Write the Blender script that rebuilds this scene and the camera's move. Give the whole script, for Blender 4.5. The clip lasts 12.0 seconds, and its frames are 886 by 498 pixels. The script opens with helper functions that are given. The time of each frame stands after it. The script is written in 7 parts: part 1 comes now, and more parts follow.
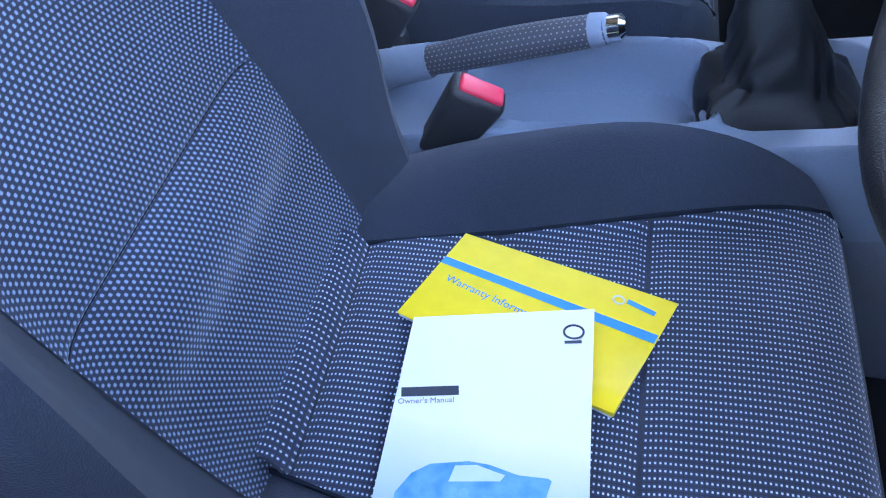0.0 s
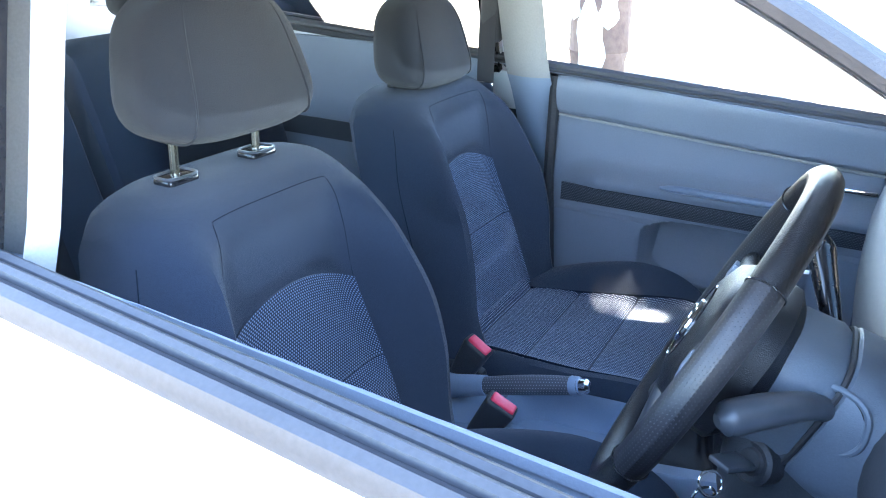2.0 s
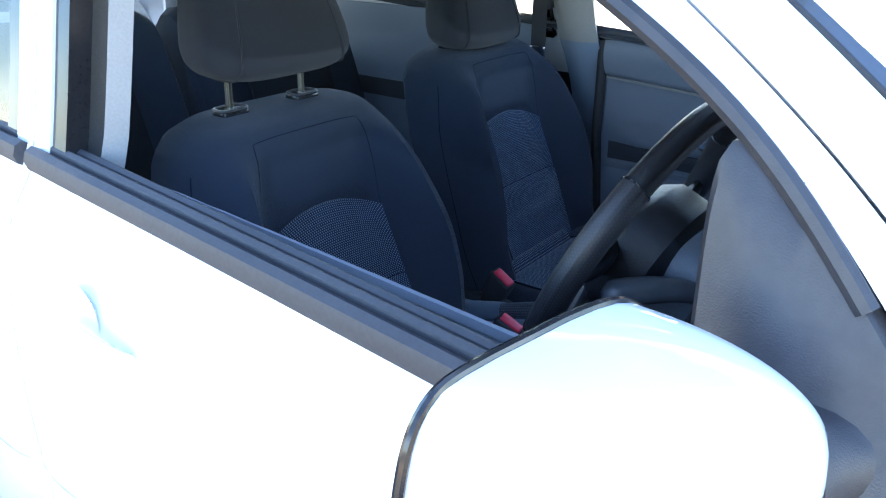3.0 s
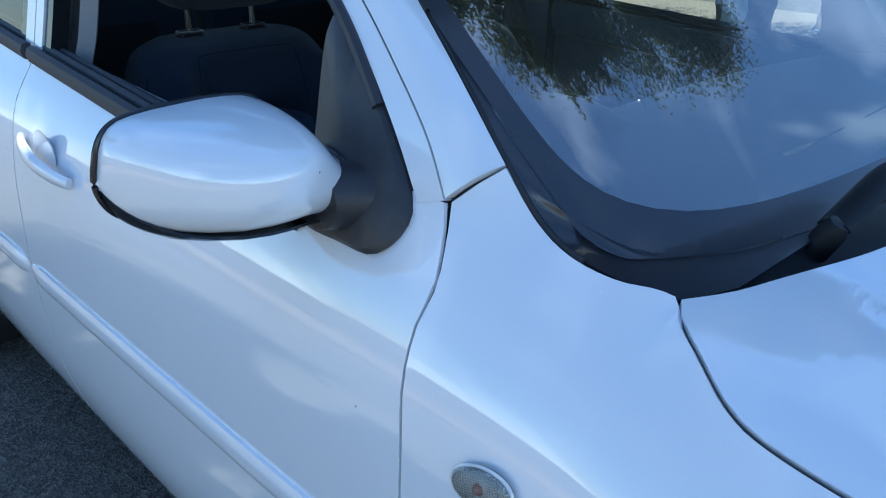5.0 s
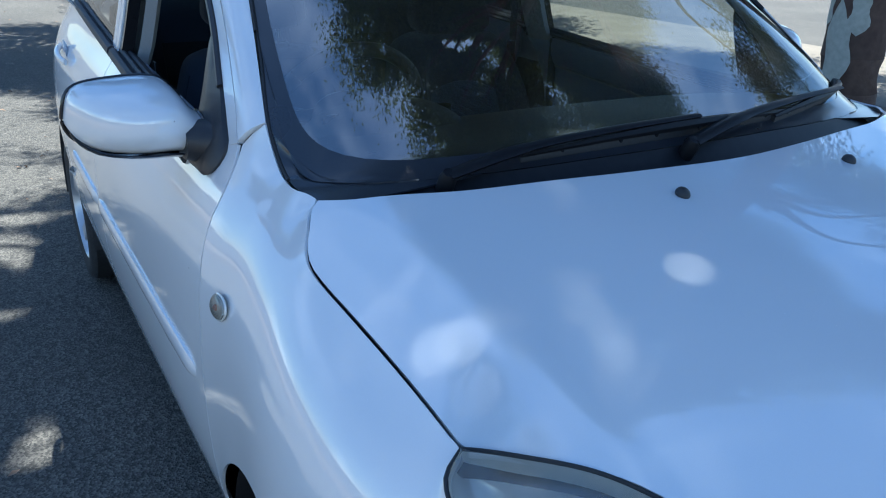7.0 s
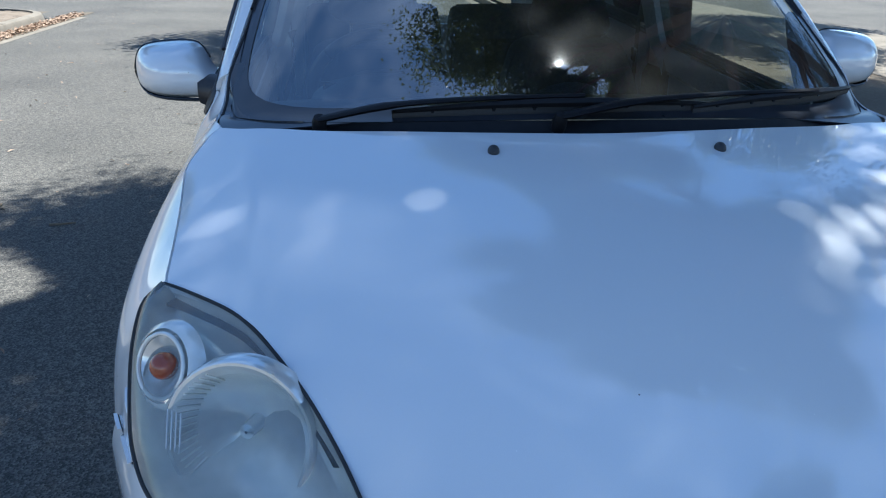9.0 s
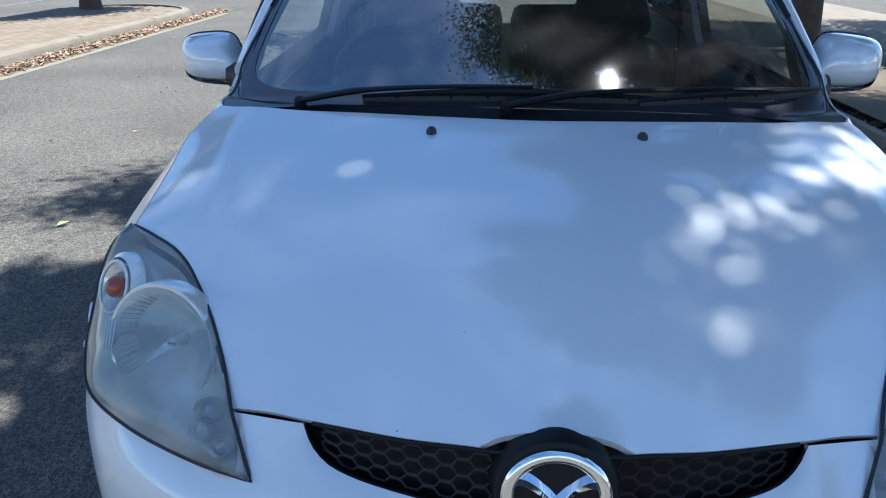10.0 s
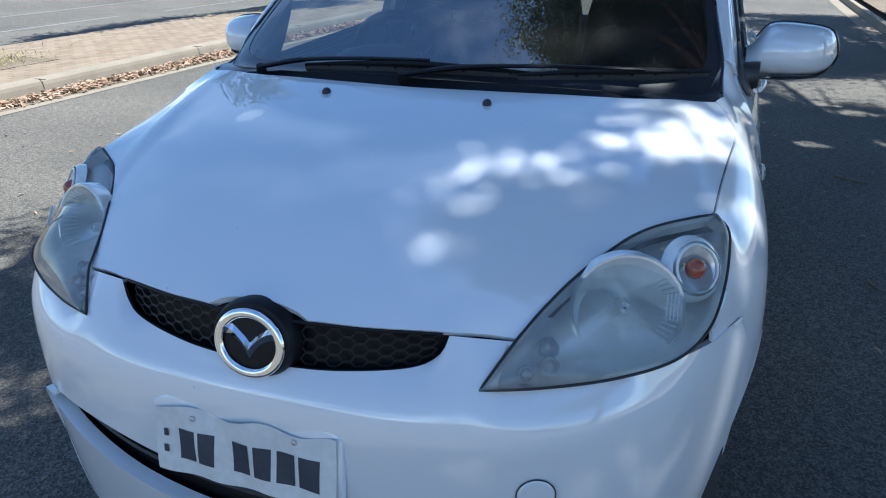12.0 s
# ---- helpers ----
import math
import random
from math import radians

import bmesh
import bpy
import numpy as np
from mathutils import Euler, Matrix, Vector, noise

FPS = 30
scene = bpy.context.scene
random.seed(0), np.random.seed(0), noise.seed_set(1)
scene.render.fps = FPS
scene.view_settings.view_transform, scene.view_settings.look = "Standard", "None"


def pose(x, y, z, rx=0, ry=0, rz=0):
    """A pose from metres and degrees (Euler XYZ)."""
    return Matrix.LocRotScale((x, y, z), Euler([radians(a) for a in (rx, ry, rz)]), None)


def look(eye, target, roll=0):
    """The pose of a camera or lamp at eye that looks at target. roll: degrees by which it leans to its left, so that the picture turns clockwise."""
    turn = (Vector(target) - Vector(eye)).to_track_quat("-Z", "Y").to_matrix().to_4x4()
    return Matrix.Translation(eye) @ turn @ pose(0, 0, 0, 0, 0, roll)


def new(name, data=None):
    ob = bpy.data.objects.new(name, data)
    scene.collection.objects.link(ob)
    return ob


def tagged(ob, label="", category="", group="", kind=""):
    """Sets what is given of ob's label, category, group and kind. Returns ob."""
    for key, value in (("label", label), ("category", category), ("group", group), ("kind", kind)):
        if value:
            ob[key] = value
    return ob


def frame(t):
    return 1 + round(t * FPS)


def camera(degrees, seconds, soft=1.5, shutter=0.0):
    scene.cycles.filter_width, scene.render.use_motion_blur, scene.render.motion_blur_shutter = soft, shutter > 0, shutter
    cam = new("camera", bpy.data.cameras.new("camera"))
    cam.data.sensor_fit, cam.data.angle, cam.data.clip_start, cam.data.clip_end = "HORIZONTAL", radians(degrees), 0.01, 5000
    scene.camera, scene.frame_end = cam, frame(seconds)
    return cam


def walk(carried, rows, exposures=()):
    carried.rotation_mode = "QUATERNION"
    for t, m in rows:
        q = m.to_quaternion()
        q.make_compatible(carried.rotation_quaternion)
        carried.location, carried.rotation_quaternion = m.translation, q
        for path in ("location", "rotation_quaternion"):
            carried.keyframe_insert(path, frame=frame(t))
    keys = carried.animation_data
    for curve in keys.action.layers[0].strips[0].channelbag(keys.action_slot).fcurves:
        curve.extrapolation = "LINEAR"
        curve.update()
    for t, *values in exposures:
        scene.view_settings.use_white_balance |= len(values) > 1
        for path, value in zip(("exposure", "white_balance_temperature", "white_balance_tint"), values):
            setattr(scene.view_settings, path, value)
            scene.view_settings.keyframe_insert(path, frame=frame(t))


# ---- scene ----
cam = camera(58.9, 12.0, soft=1.1)
PATH = [
    (0, (-1.043, -0.672, 1.103), (-1.374, 0.589, -0.413), -4.3),
    (0.5, (-1.046, -0.691, 1.115), (-1.396, 0.752, -0.225), -2.6),
    (0.7, (-1.024, -0.705, 1.165), (-1.436, 0.819, -0.063), -3.7),
    (0.9, (-0.997, -0.779, 1.221), (-1.466, 0.859, 0.174), -2.2),
    (1, (-1.003, -0.824, 1.264), (-1.46, 0.851, 0.27), -0.0),
    (1.2, (-0.975, -0.903, 1.323), (-1.492, 0.811, 0.432), 1.3),
    (1.5, (-0.896, -1.016, 1.369), (-1.554, 0.7, 0.58), 1.7),
    (1.8, (-0.806, -1.092, 1.389), (-1.586, 0.585, 0.628), 0.8),
    (2, (-0.727, -1.124, 1.369), (-1.585, 0.516, 0.612), 1.6),
    (2.5, (-0.565, -1.182, 1.35), (-1.596, 0.347, 0.576), 1.5),
    (2.7, (-0.525, -1.19, 1.369), (-1.602, 0.293, 0.568), 0.4),
    (4.3, (-0.129, -1.323, 1.361), (-1.281, 0.096, 0.548), 1.0),
    (4.5, (-0.057, -1.303, 1.367), (-1.23, 0.086, 0.531), 0.8),
    (5, (0.105, -1.251, 1.359), (-1.173, 0.035, 0.514), 0.8),
    (5.5, (0.209, -1.214, 1.37), (-1.149, -0.01, 0.529), 0.9),
    (6, (0.435, -1.234, 1.39), (-0.998, -0.104, 0.57), 0.9),
    (6.2, (0.513, -1.227, 1.392), (-0.958, -0.127, 0.602), 1.8),
    (6.5, (0.611, -1.205, 1.432), (-0.889, -0.149, 0.636), 1.3),
    (7, (0.845, -1.101, 1.424), (-0.726, -0.137, 0.649), 1.7),
    (7.2, (0.915, -1.066, 1.423), (-0.688, -0.151, 0.653), 2.2),
    (8.8, (1.358, -0.56, 1.402), (-0.475, -0.248, 0.665), 1.0),
    (9, (1.373, -0.46, 1.391), (-0.472, -0.22, 0.656), 1.1),
    (9.5, (1.443, -0.285, 1.417), (-0.416, -0.215, 0.683), 1.2),
    (10, (1.588, -0.112, 1.408), (-0.269, -0.194, 0.669), 1.0),
    (10.5, (1.643, 0.102, 1.443), (-0.198, -0.116, 0.694), 0.7),
    (11, (1.664, 0.372, 1.414), (-0.154, 0.019, 0.659), 0.2),
    (11.5, (1.665, 0.511, 1.429), (-0.117, 0.019, 0.668), -0.2),
    (12, (1.791, 0.722, 1.418), (0.048, 0.09, 0.667), 0.0),
]
walk(cam, [(t, look(e, g, r)) for t, e, g, r in PATH], exposures=[(0.0, 6.35, 6900, 16), (0.5, 6.45, 6800, 12), (1.0, 6.8, 7700, 8), (1.5, 6.5, 7300, 8), (2.0, 5.8, 6300, 8), (2.6, 5.0, 6100, 8), (4.2, 1.88, 5150, 2), (5.5, 1.78, 5100, 2), (7.5, 1.48, 5080, 2), (9.0, 1.36, 5180, 4), (12.0, 1.36, 5260, 5)])

# ---- world, sun ----
SUN = Vector((-0.09, 0.25, 0.963)).normalized()
world = bpy.data.worlds.new("sky")
scene.world = world
world.use_nodes = True
wt = world.node_tree
sky = wt.nodes.new("ShaderNodeTexSky")
sky.sky_type = "NISHITA"
sky.sun_disc = False
sky.sun_elevation = math.asin(SUN.z)
sky.sun_rotation = math.atan2(SUN.x, SUN.y)
sky.altitude, sky.air_density, sky.dust_density, sky.ozone_density = 50, 1.0, 0.1, 3.0
# thin fair-weather cloud all over the sky
tcw, nzw, bww = wt.nodes.new("ShaderNodeTexCoord"), wt.nodes.new("ShaderNodeTexNoise"), wt.nodes.new("ShaderNodeRGBToBW")
nzw.inputs["Scale"].default_value, nzw.inputs["Detail"].default_value, nzw.inputs["Distortion"].default_value = 3.2, 7, 0.4
wt.links.new(tcw.outputs["Generated"], nzw.inputs["Vector"])
wt.links.new(sky.outputs[0], bww.inputs[0])
veil = wt.nodes.new("ShaderNodeMapRange")
veil.inputs[1].default_value, veil.inputs[2].default_value, veil.inputs[4].default_value = 0.50, 0.74, 1.5
wt.links.new(nzw.outputs[0], veil.inputs[0])
cloud, whole_sky = wt.nodes.new("ShaderNodeMath"), wt.nodes.new("ShaderNodeMix")
cloud.operation = "MULTIPLY"
wt.links.new(veil.outputs[0], cloud.inputs[0])
wt.links.new(bww.outputs[0], cloud.inputs[1])
whole_sky.data_type, whole_sky.blend_type = "RGBA", "ADD"
whole_sky.inputs[0].default_value = 1.0
wt.links.new(sky.outputs[0], whole_sky.inputs[6])
wt.links.new(cloud.outputs[0], whole_sky.inputs[7])
wt.links.new(whole_sky.outputs[2], wt.nodes["Background"].inputs[0])
wt.nodes["Background"].inputs[1].default_value = 0.06
sun = new("sun", bpy.data.lights.new("sun", "SUN"))
sun.data.energy, sun.data.angle, sun.data.color = 5.0, radians(0.53), (1.0, 0.88, 0.72)
sun.matrix_world = look(SUN * 40, (0, 0, 0))

# ---- materials ----
def nodes_of(name):
    m = bpy.data.materials.new(name)
    m.use_nodes = True
    return m, m.node_tree.nodes, m.node_tree.links


def ramp(ns, ls, fac, a, b, lo=0.35, hi=0.65):
    r = ns.new("ShaderNodeValToRGB")
    r.color_ramp.elements[0].position, r.color_ramp.elements[1].position = lo, hi
    r.color_ramp.elements[0].color, r.color_ramp.elements[1].color = (*a, 1), (*b, 1)
    ls.new(fac, r.inputs[0])
    return r.outputs[0]


def surface(name, a, b=None, rough=0.5, metal=0.0, coat=0.0, grain=60.0, stain=4.0, bump=0.0, bump_scale=200.0, spec=0.5, sheen=0.0, rough_var=0.08, lo=0.35, hi=0.65):
    """Two-scale colour variation between a and b, uneven roughness and fine relief."""
    m, ns, ls = nodes_of(name)
    p = ns["Principled BSDF"]
    b = b or tuple(min(1, c * 1.12) for c in a)
    tc = ns.new("ShaderNodeTexCoord")
    n1, n2 = ns.new("ShaderNodeTexNoise"), ns.new("ShaderNodeTexNoise")
    for n, s, d in ((n1, stain, 4), (n2, grain, 3)):
        n.inputs["Scale"].default_value, n.inputs["Detail"].default_value = s, d
        ls.new(tc.outputs["Object"], n.inputs["Vector"])
    mix = ns.new("ShaderNodeMath")
    mix.operation = "MULTIPLY_ADD"
    mix.inputs[1].default_value = 0.5
    half = ns.new("ShaderNodeMath")
    half.operation = "MULTIPLY"
    half.inputs[1].default_value = 0.5
    ls.new(n2.outputs[0], half.inputs[0])
    ls.new(n1.outputs[0], mix.inputs[0])
    ls.new(half.outputs[0], mix.inputs[2])
    ls.new(ramp(ns, ls, mix.outputs[0], a, b, lo, hi), p.inputs["Base Color"])
    rr = ns.new("ShaderNodeMapRange")
    rr.inputs[3].default_value, rr.inputs[4].default_value = max(0.02, rough - rough_var), min(1, rough + rough_var)
    ls.new(n1.outputs[0], rr.inputs[0])
    ls.new(rr.outputs[0], p.inputs["Roughness"])
    p.inputs["Metallic"].default_value = metal
    p.inputs["Coat Weight"].default_value = coat
    p.inputs["Coat Roughness"].default_value = 0.03
    p.inputs["Specular IOR Level"].default_value = spec
    p.inputs["Sheen Weight"].default_value = sheen
    if bump:
        n3, bp = ns.new("ShaderNodeTexNoise"), ns.new("ShaderNodeBump")
        n3.inputs["Scale"].default_value, n3.inputs["Detail"].default_value = bump_scale, 3
        ls.new(tc.outputs["Object"], n3.inputs["Vector"])
        bp.inputs["Strength"].default_value, bp.inputs["Distance"].default_value = bump, 0.004
        ls.new(n3.outputs[0], bp.inputs["Height"])
        ls.new(bp.outputs[0], p.inputs["Normal"])
    return m


def glass(name, tint, haze=0.0, ior=1.5):
    """Thin sheet glass: sees straight through, mirrors by Fresnel; haze is a dusty or clouded skin."""
    m, ns, ls = nodes_of(name)
    ns.remove(ns["Principled BSDF"])
    out = ns["Material Output"]
    t, g, mx, fr = (ns.new("ShaderNode" + k) for k in ("BsdfTransparent", "BsdfGlossy", "MixShader", "Fresnel"))
    t.inputs[0].default_value = (*tint, 1)
    g.inputs["Roughness"].default_value = 0.02
    fr.inputs[0].default_value = ior
    through_it = t.outputs[0]
    if haze:
        d, mh, tc, nz = ns.new("ShaderNodeBsdfDiffuse"), ns.new("ShaderNodeMixShader"), ns.new("ShaderNodeTexCoord"), ns.new("ShaderNodeTexNoise")
        d.inputs[0].default_value = (0.75, 0.76, 0.74, 1)
        nz.inputs["Scale"].default_value, nz.inputs["Detail"].default_value = 9, 5
        ls.new(tc.outputs["Object"], nz.inputs["Vector"])
        mr = ns.new("ShaderNodeMapRange")
        mr.inputs[1].default_value, mr.inputs[2].default_value = 0.3, 0.7
        mr.inputs[3].default_value, mr.inputs[4].default_value = haze * 0.5, haze * 1.5
        ls.new(nz.outputs[0], mr.inputs[0])
        ls.new(mr.outputs[0], mh.inputs[0])
        ls.new(t.outputs[0], mh.inputs[1])
        ls.new(d.outputs[0], mh.inputs[2])
        through_it = mh.outputs[0]
    ls.new(fr.outputs[0], mx.inputs[0])
    ls.new(through_it, mx.inputs[1])
    ls.new(g.outputs[0], mx.inputs[2])
    ls.new(mx.outputs[0], out.inputs[0])
    return m


def math_node(ns, ls, op, a, b=None):
    n = ns.new("ShaderNodeMath")
    n.operation = op
    for i, v in enumerate((a, b)):
        if v is None:
            continue
        if isinstance(v, (int, float)):
            n.inputs[i].default_value = v
        else:
            ls.new(v, n.inputs[i])
    return n.outputs[0]


def dotted(name, ground, dot, pitch_u, pitch_v, size, rough=0.9, stagger=True, weave=False, sheen=0.5):
    """Woven cloth with a regular grid of pale stitches; UV in metres."""
    m, ns, ls = nodes_of(name)
    p = ns["Principled BSDF"]
    uv = ns.new("ShaderNodeUVMap")
    sep = ns.new("ShaderNodeSeparateXYZ")
    ls.new(uv.outputs[0], sep.inputs[0])
    v = math_node(ns, ls, "DIVIDE", sep.outputs[1], pitch_v)
    row = math_node(ns, ls, "FLOOR", v)
    u = math_node(ns, ls, "DIVIDE", sep.outputs[0], pitch_u)
    if stagger:
        u = math_node(ns, ls, "ADD", u, math_node(ns, ls, "MULTIPLY", row, 0.5))
    du = math_node(ns, ls, "ABSOLUTE", math_node(ns, ls, "SUBTRACT", math_node(ns, ls, "FRACT", u), 0.5))
    dv = math_node(ns, ls, "ABSOLUTE", math_node(ns, ls, "SUBTRACT", math_node(ns, ls, "FRACT", v), 0.5))
    d = math_node(ns, ls, "ADD", math_node(ns, ls, "POWER", math_node(ns, ls, "DIVIDE", du, size[0]), 3.0), math_node(ns, ls, "POWER", math_node(ns, ls, "DIVIDE", dv, size[1]), 3.0))
    spot = math_node(ns, ls, "SUBTRACT", 1.0, d)
    tc, nz = ns.new("ShaderNodeTexCoord"), ns.new("ShaderNodeTexNoise")
    nz.inputs["Scale"].default_value = 7
    ls.new(tc.outputs["Object"], nz.inputs["Vector"])
    base = ramp(ns, ls, nz.outputs[0], ground, tuple(c * 1.35 for c in ground))
    if weave:
        # dark furrows between the threads
        furrow = math_node(ns, ls, "MULTIPLY", math_node(ns, ls, "POWER", math_node(ns, ls, "MULTIPLY", math_node(ns, ls, "MAXIMUM", du, dv), 2.0), 4.0), 0.85)
        dark = ns.new("ShaderNodeMix")
        dark.data_type = "RGBA"
        ls.new(furrow, dark.inputs[0])
        ls.new(base, dark.inputs[6])
        dark.inputs[7].default_value = (0.008, 0.010, 0.018, 1)
        base = dark.outputs[2]
    mx = ns.new("ShaderNodeMix")
    mx.data_type = "RGBA"
    cl = ns.new("ShaderNodeClamp")
    ls.new(math_node(ns, ls, "MULTIPLY", spot, 1.6), cl.inputs[0])
    ls.new(cl.outputs[0], mx.inputs[0])
    ls.new(base, mx.inputs[6])
    mx.inputs[7].default_value = (*dot, 1)
    ls.new(mx.outputs[2], p.inputs["Base Color"])
    p.inputs["Roughness"].default_value = rough
    p.inputs["Sheen Weight"].default_value = sheen
    p.inputs["Sheen Tint"].default_value = (0.82, 0.9, 1.0, 1)
    p.inputs["Sheen Roughness"].default_value = 0.4
    bp = ns.new("ShaderNodeBump")
    bp.inputs["Strength"].default_value, bp.inputs["Distance"].default_value = 0.5, 0.001
    ls.new(cl.outputs[0], bp.inputs["Height"])
    ls.new(bp.outputs[0], p.inputs["Normal"])
    return m


def car_paint():
    """White enamel under a strong clear coat, with sparse dark chips and specks of dust."""
    m = surface("white_paint", (0.76, 0.77, 0.79), (0.80, 0.81, 0.82), rough=0.5, coat=1.0, grain=900, stain=3, rough_var=0.04, spec=0.2)
    ns, ls = m.node_tree.nodes, m.node_tree.links
    p = ns["Principled BSDF"]
    p.inputs["Coat IOR"].default_value = 2.1
    p.inputs["Coat Roughness"].default_value = 0.012
    base = p.inputs["Base Color"].links[0].from_socket
    tc = next(n for n in ns if n.type == "TEX_COORD")
    for scale, size, share, colour in ((16.0, 0.021, 0.55, (0.05, 0.045, 0.04)), (45.0, 0.035, 0.75, (0.95, 0.95, 0.95))):
        vo = ns.new("ShaderNodeTexVoronoi")
        vo.inputs["Scale"].default_value = scale
        ls.new(tc.outputs["Object"], vo.inputs["Vector"])
        sep = ns.new("ShaderNodeSeparateColor")
        ls.new(vo.outputs["Color"], sep.inputs[0])
        chip = math_node(ns, ls, "MULTIPLY", math_node(ns, ls, "LESS_THAN", vo.outputs["Distance"], size), math_node(ns, ls, "GREATER_THAN", sep.outputs[0], share))
        mx = ns.new("ShaderNodeMix")
        mx.data_type = "RGBA"
        ls.new(math_node(ns, ls, "MULTIPLY", chip, 0.8), mx.inputs[0])
        ls.new(base, mx.inputs[6])
        mx.inputs[7].default_value = (*colour, 1)
        base = mx.outputs[2]
    ls.new(base, p.inputs["Base Color"])
    return m


PAINT = car_paint()
BLACK_PLASTIC = surface("black_plastic", (0.022, 0.023, 0.026), (0.035, 0.036, 0.04), rough=0.5, grain=300, bump=0.25, bump_scale=900)
WIPER = surface("wiper_black", (0.008, 0.008, 0.01), (0.014, 0.014, 0.016), rough=0.45, spec=0.2)
GRILLE_BLACK = surface("grille_black", (0.010, 0.010, 0.011), (0.017, 0.016, 0.017), rough=0.5, spec=0.35)
GREY_SAIL = surface("weathered_black_plastic", (0.020, 0.021, 0.025), (0.036, 0.035, 0.038), rough=0.40, stain=9, bump=0.15, bump_scale=700)
GLOSS_BLACK = surface("gloss_black", (0.012, 0.012, 0.014), (0.018, 0.018, 0.02), rough=0.12, grain=200)
FRIT = surface("black_glass_border", (0.02, 0.023, 0.03), (0.028, 0.031, 0.04), rough=0.3, coat=0.5, grain=300, stain=6, rough_var=0.12)
RUBBER = surface("rubber", (0.018, 0.018, 0.02), (0.03, 0.03, 0.032), rough=0.65, grain=150)
BELT_RUBBER = surface("weathered_seal_rubber", (0.030, 0.032, 0.038), (0.045, 0.047, 0.054), rough=0.6, grain=200)
TYRE = surface("tyre_rubber", (0.016, 0.016, 0.017), (0.035, 0.034, 0.033), rough=0.8, grain=80, bump=0.3, bump_scale=400)
CHROME = surface("chrome", (0.85, 0.86, 0.88), (0.92, 0.92, 0.93), rough=0.08, metal=1.0, rough_var=0.04)
ALLOY = surface("silver_alloy", (0.50, 0.51, 0.53), (0.60, 0.61, 0.63), rough=0.32, metal=0.7, grain=400)
SPOKE = surface("spoke_silver", (0.06, 0.063, 0.07), (0.09, 0.094, 0.10), rough=0.35, metal=0.3, grain=400)
REFLECTOR = surface("lamp_reflector", (0.80, 0.80, 0.77), (0.90, 0.90, 0.87), rough=0.10, metal=0.4, coat=0.6, rough_var=0.08)
LAMP_GREY = surface("lamp_bezel_chrome", (0.74, 0.74, 0.70), (0.86, 0.86, 0.82), rough=0.12, metal=0.15, coat=0.6, stain=14, rough_var=0.1)
AMBER = surface("amber_plastic", (0.26, 0.06, 0.03), (0.36, 0.09, 0.045), rough=0.15, coat=0.5)
WINDSCREEN = glass("windscreen_glass", (0.50, 0.57, 0.55), haze=0.018, ior=3.6)
SIDE_GLASS = glass("side_glass", (0.80, 0.86, 0.85))
LENS = glass("headlamp_lens", (0.99, 0.99, 0.96), haze=0.14, ior=1.6)
CLEAR = glass("clear_lens", (0.9, 0.9, 0.88), haze=0.1)
TRIM_GREY = surface("grey_trim_plastic", (0.155, 0.178, 0.215), (0.185, 0.208, 0.25), rough=0.5, grain=400, bump=0.25, bump_scale=700)
TRIM_DARK = surface("dark_trim_plastic", (0.028, 0.03, 0.035), (0.042, 0.045, 0.05), rough=0.55, grain=400, bump=0.25, bump_scale=700)
TRIM_PALE = surface("pale_pillar_trim", (0.24, 0.236, 0.226), (0.29, 0.286, 0.272), rough=0.6, grain=300, bump=0.1)
CONSOLE = surface("grey_console_plastic", (0.170, 0.218, 0.288), (0.21, 0.26, 0.335), rough=0.45, grain=500, bump=0.2, bump_scale=900)
CLOTH = surface("charcoal_seat_cloth", (0.017, 0.025, 0.042), (0.027, 0.038, 0.060), rough=0.95, grain=500, stain=5, bump=0.5, bump_scale=1100, sheen=0.12)
CLOTH_SIDE = surface("grey_seat_side_cloth", (0.010, 0.0115, 0.015), (0.016, 0.018, 0.022), rough=0.95, grain=500, stain=5, bump=0.5, bump_scale=1100, sheen=0.1)
DOTS = dotted("dotted_seat_cloth", (0.027, 0.041, 0.078), (0.57, 0.64, 0.75), 0.0058, 0.0034, (0.16, 0.245), stagger=False, weave=True)
WEAVE = dotted("woven_backrest_cloth", (0.026, 0.040, 0.072), (0.24, 0.32, 0.455), 0.0050, 0.0040, (0.24, 0.33), weave=True)
DOORCLOTH = dotted("door_band_cloth", (0.02, 0.022, 0.028), (0.09, 0.095, 0.11), 0.0060, 0.0045, (0.4, 0.22))
LEATHER = surface("black_leather", (0.006, 0.006, 0.007), (0.012, 0.012, 0.014), rough=0.36, grain=260, bump=0.3, bump_scale=900, spec=0.38)
GRIP = dotted("perforated_grip", (0.055, 0.060, 0.072), (0.27, 0.27, 0.29), 0.0056, 0.0056, (0.17, 0.17), rough=0.5, sheen=0.05)
RIM_GRIP = dotted("perforated_rim_leather", (0.010, 0.010, 0.012), (0.028, 0.028, 0.032), 0.0036, 0.0036, (0.2, 0.2), rough=0.45, sheen=0.0)
RED = surface("red_plastic", (0.75, 0.03, 0.07), (0.85, 0.05, 0.1), rough=0.35)
COWL = surface("dark_grey_cowl_plastic", (0.085, 0.10, 0.12), (0.105, 0.122, 0.145), rough=0.45, grain=500, bump=0.2, bump_scale=900)
STALK = surface("stalk_grey_plastic", (0.045, 0.05, 0.058), (0.065, 0.07, 0.08), rough=0.4)
SEAM = surface("dark_seam_thread", (0.013, 0.017, 0.025), (0.020, 0.025, 0.035), rough=1.0, spec=0.0)
CARPET = surface("black_carpet", (0.012, 0.012, 0.014), (0.022, 0.022, 0.025), rough=1.0, grain=900, bump=0.8, bump_scale=900)
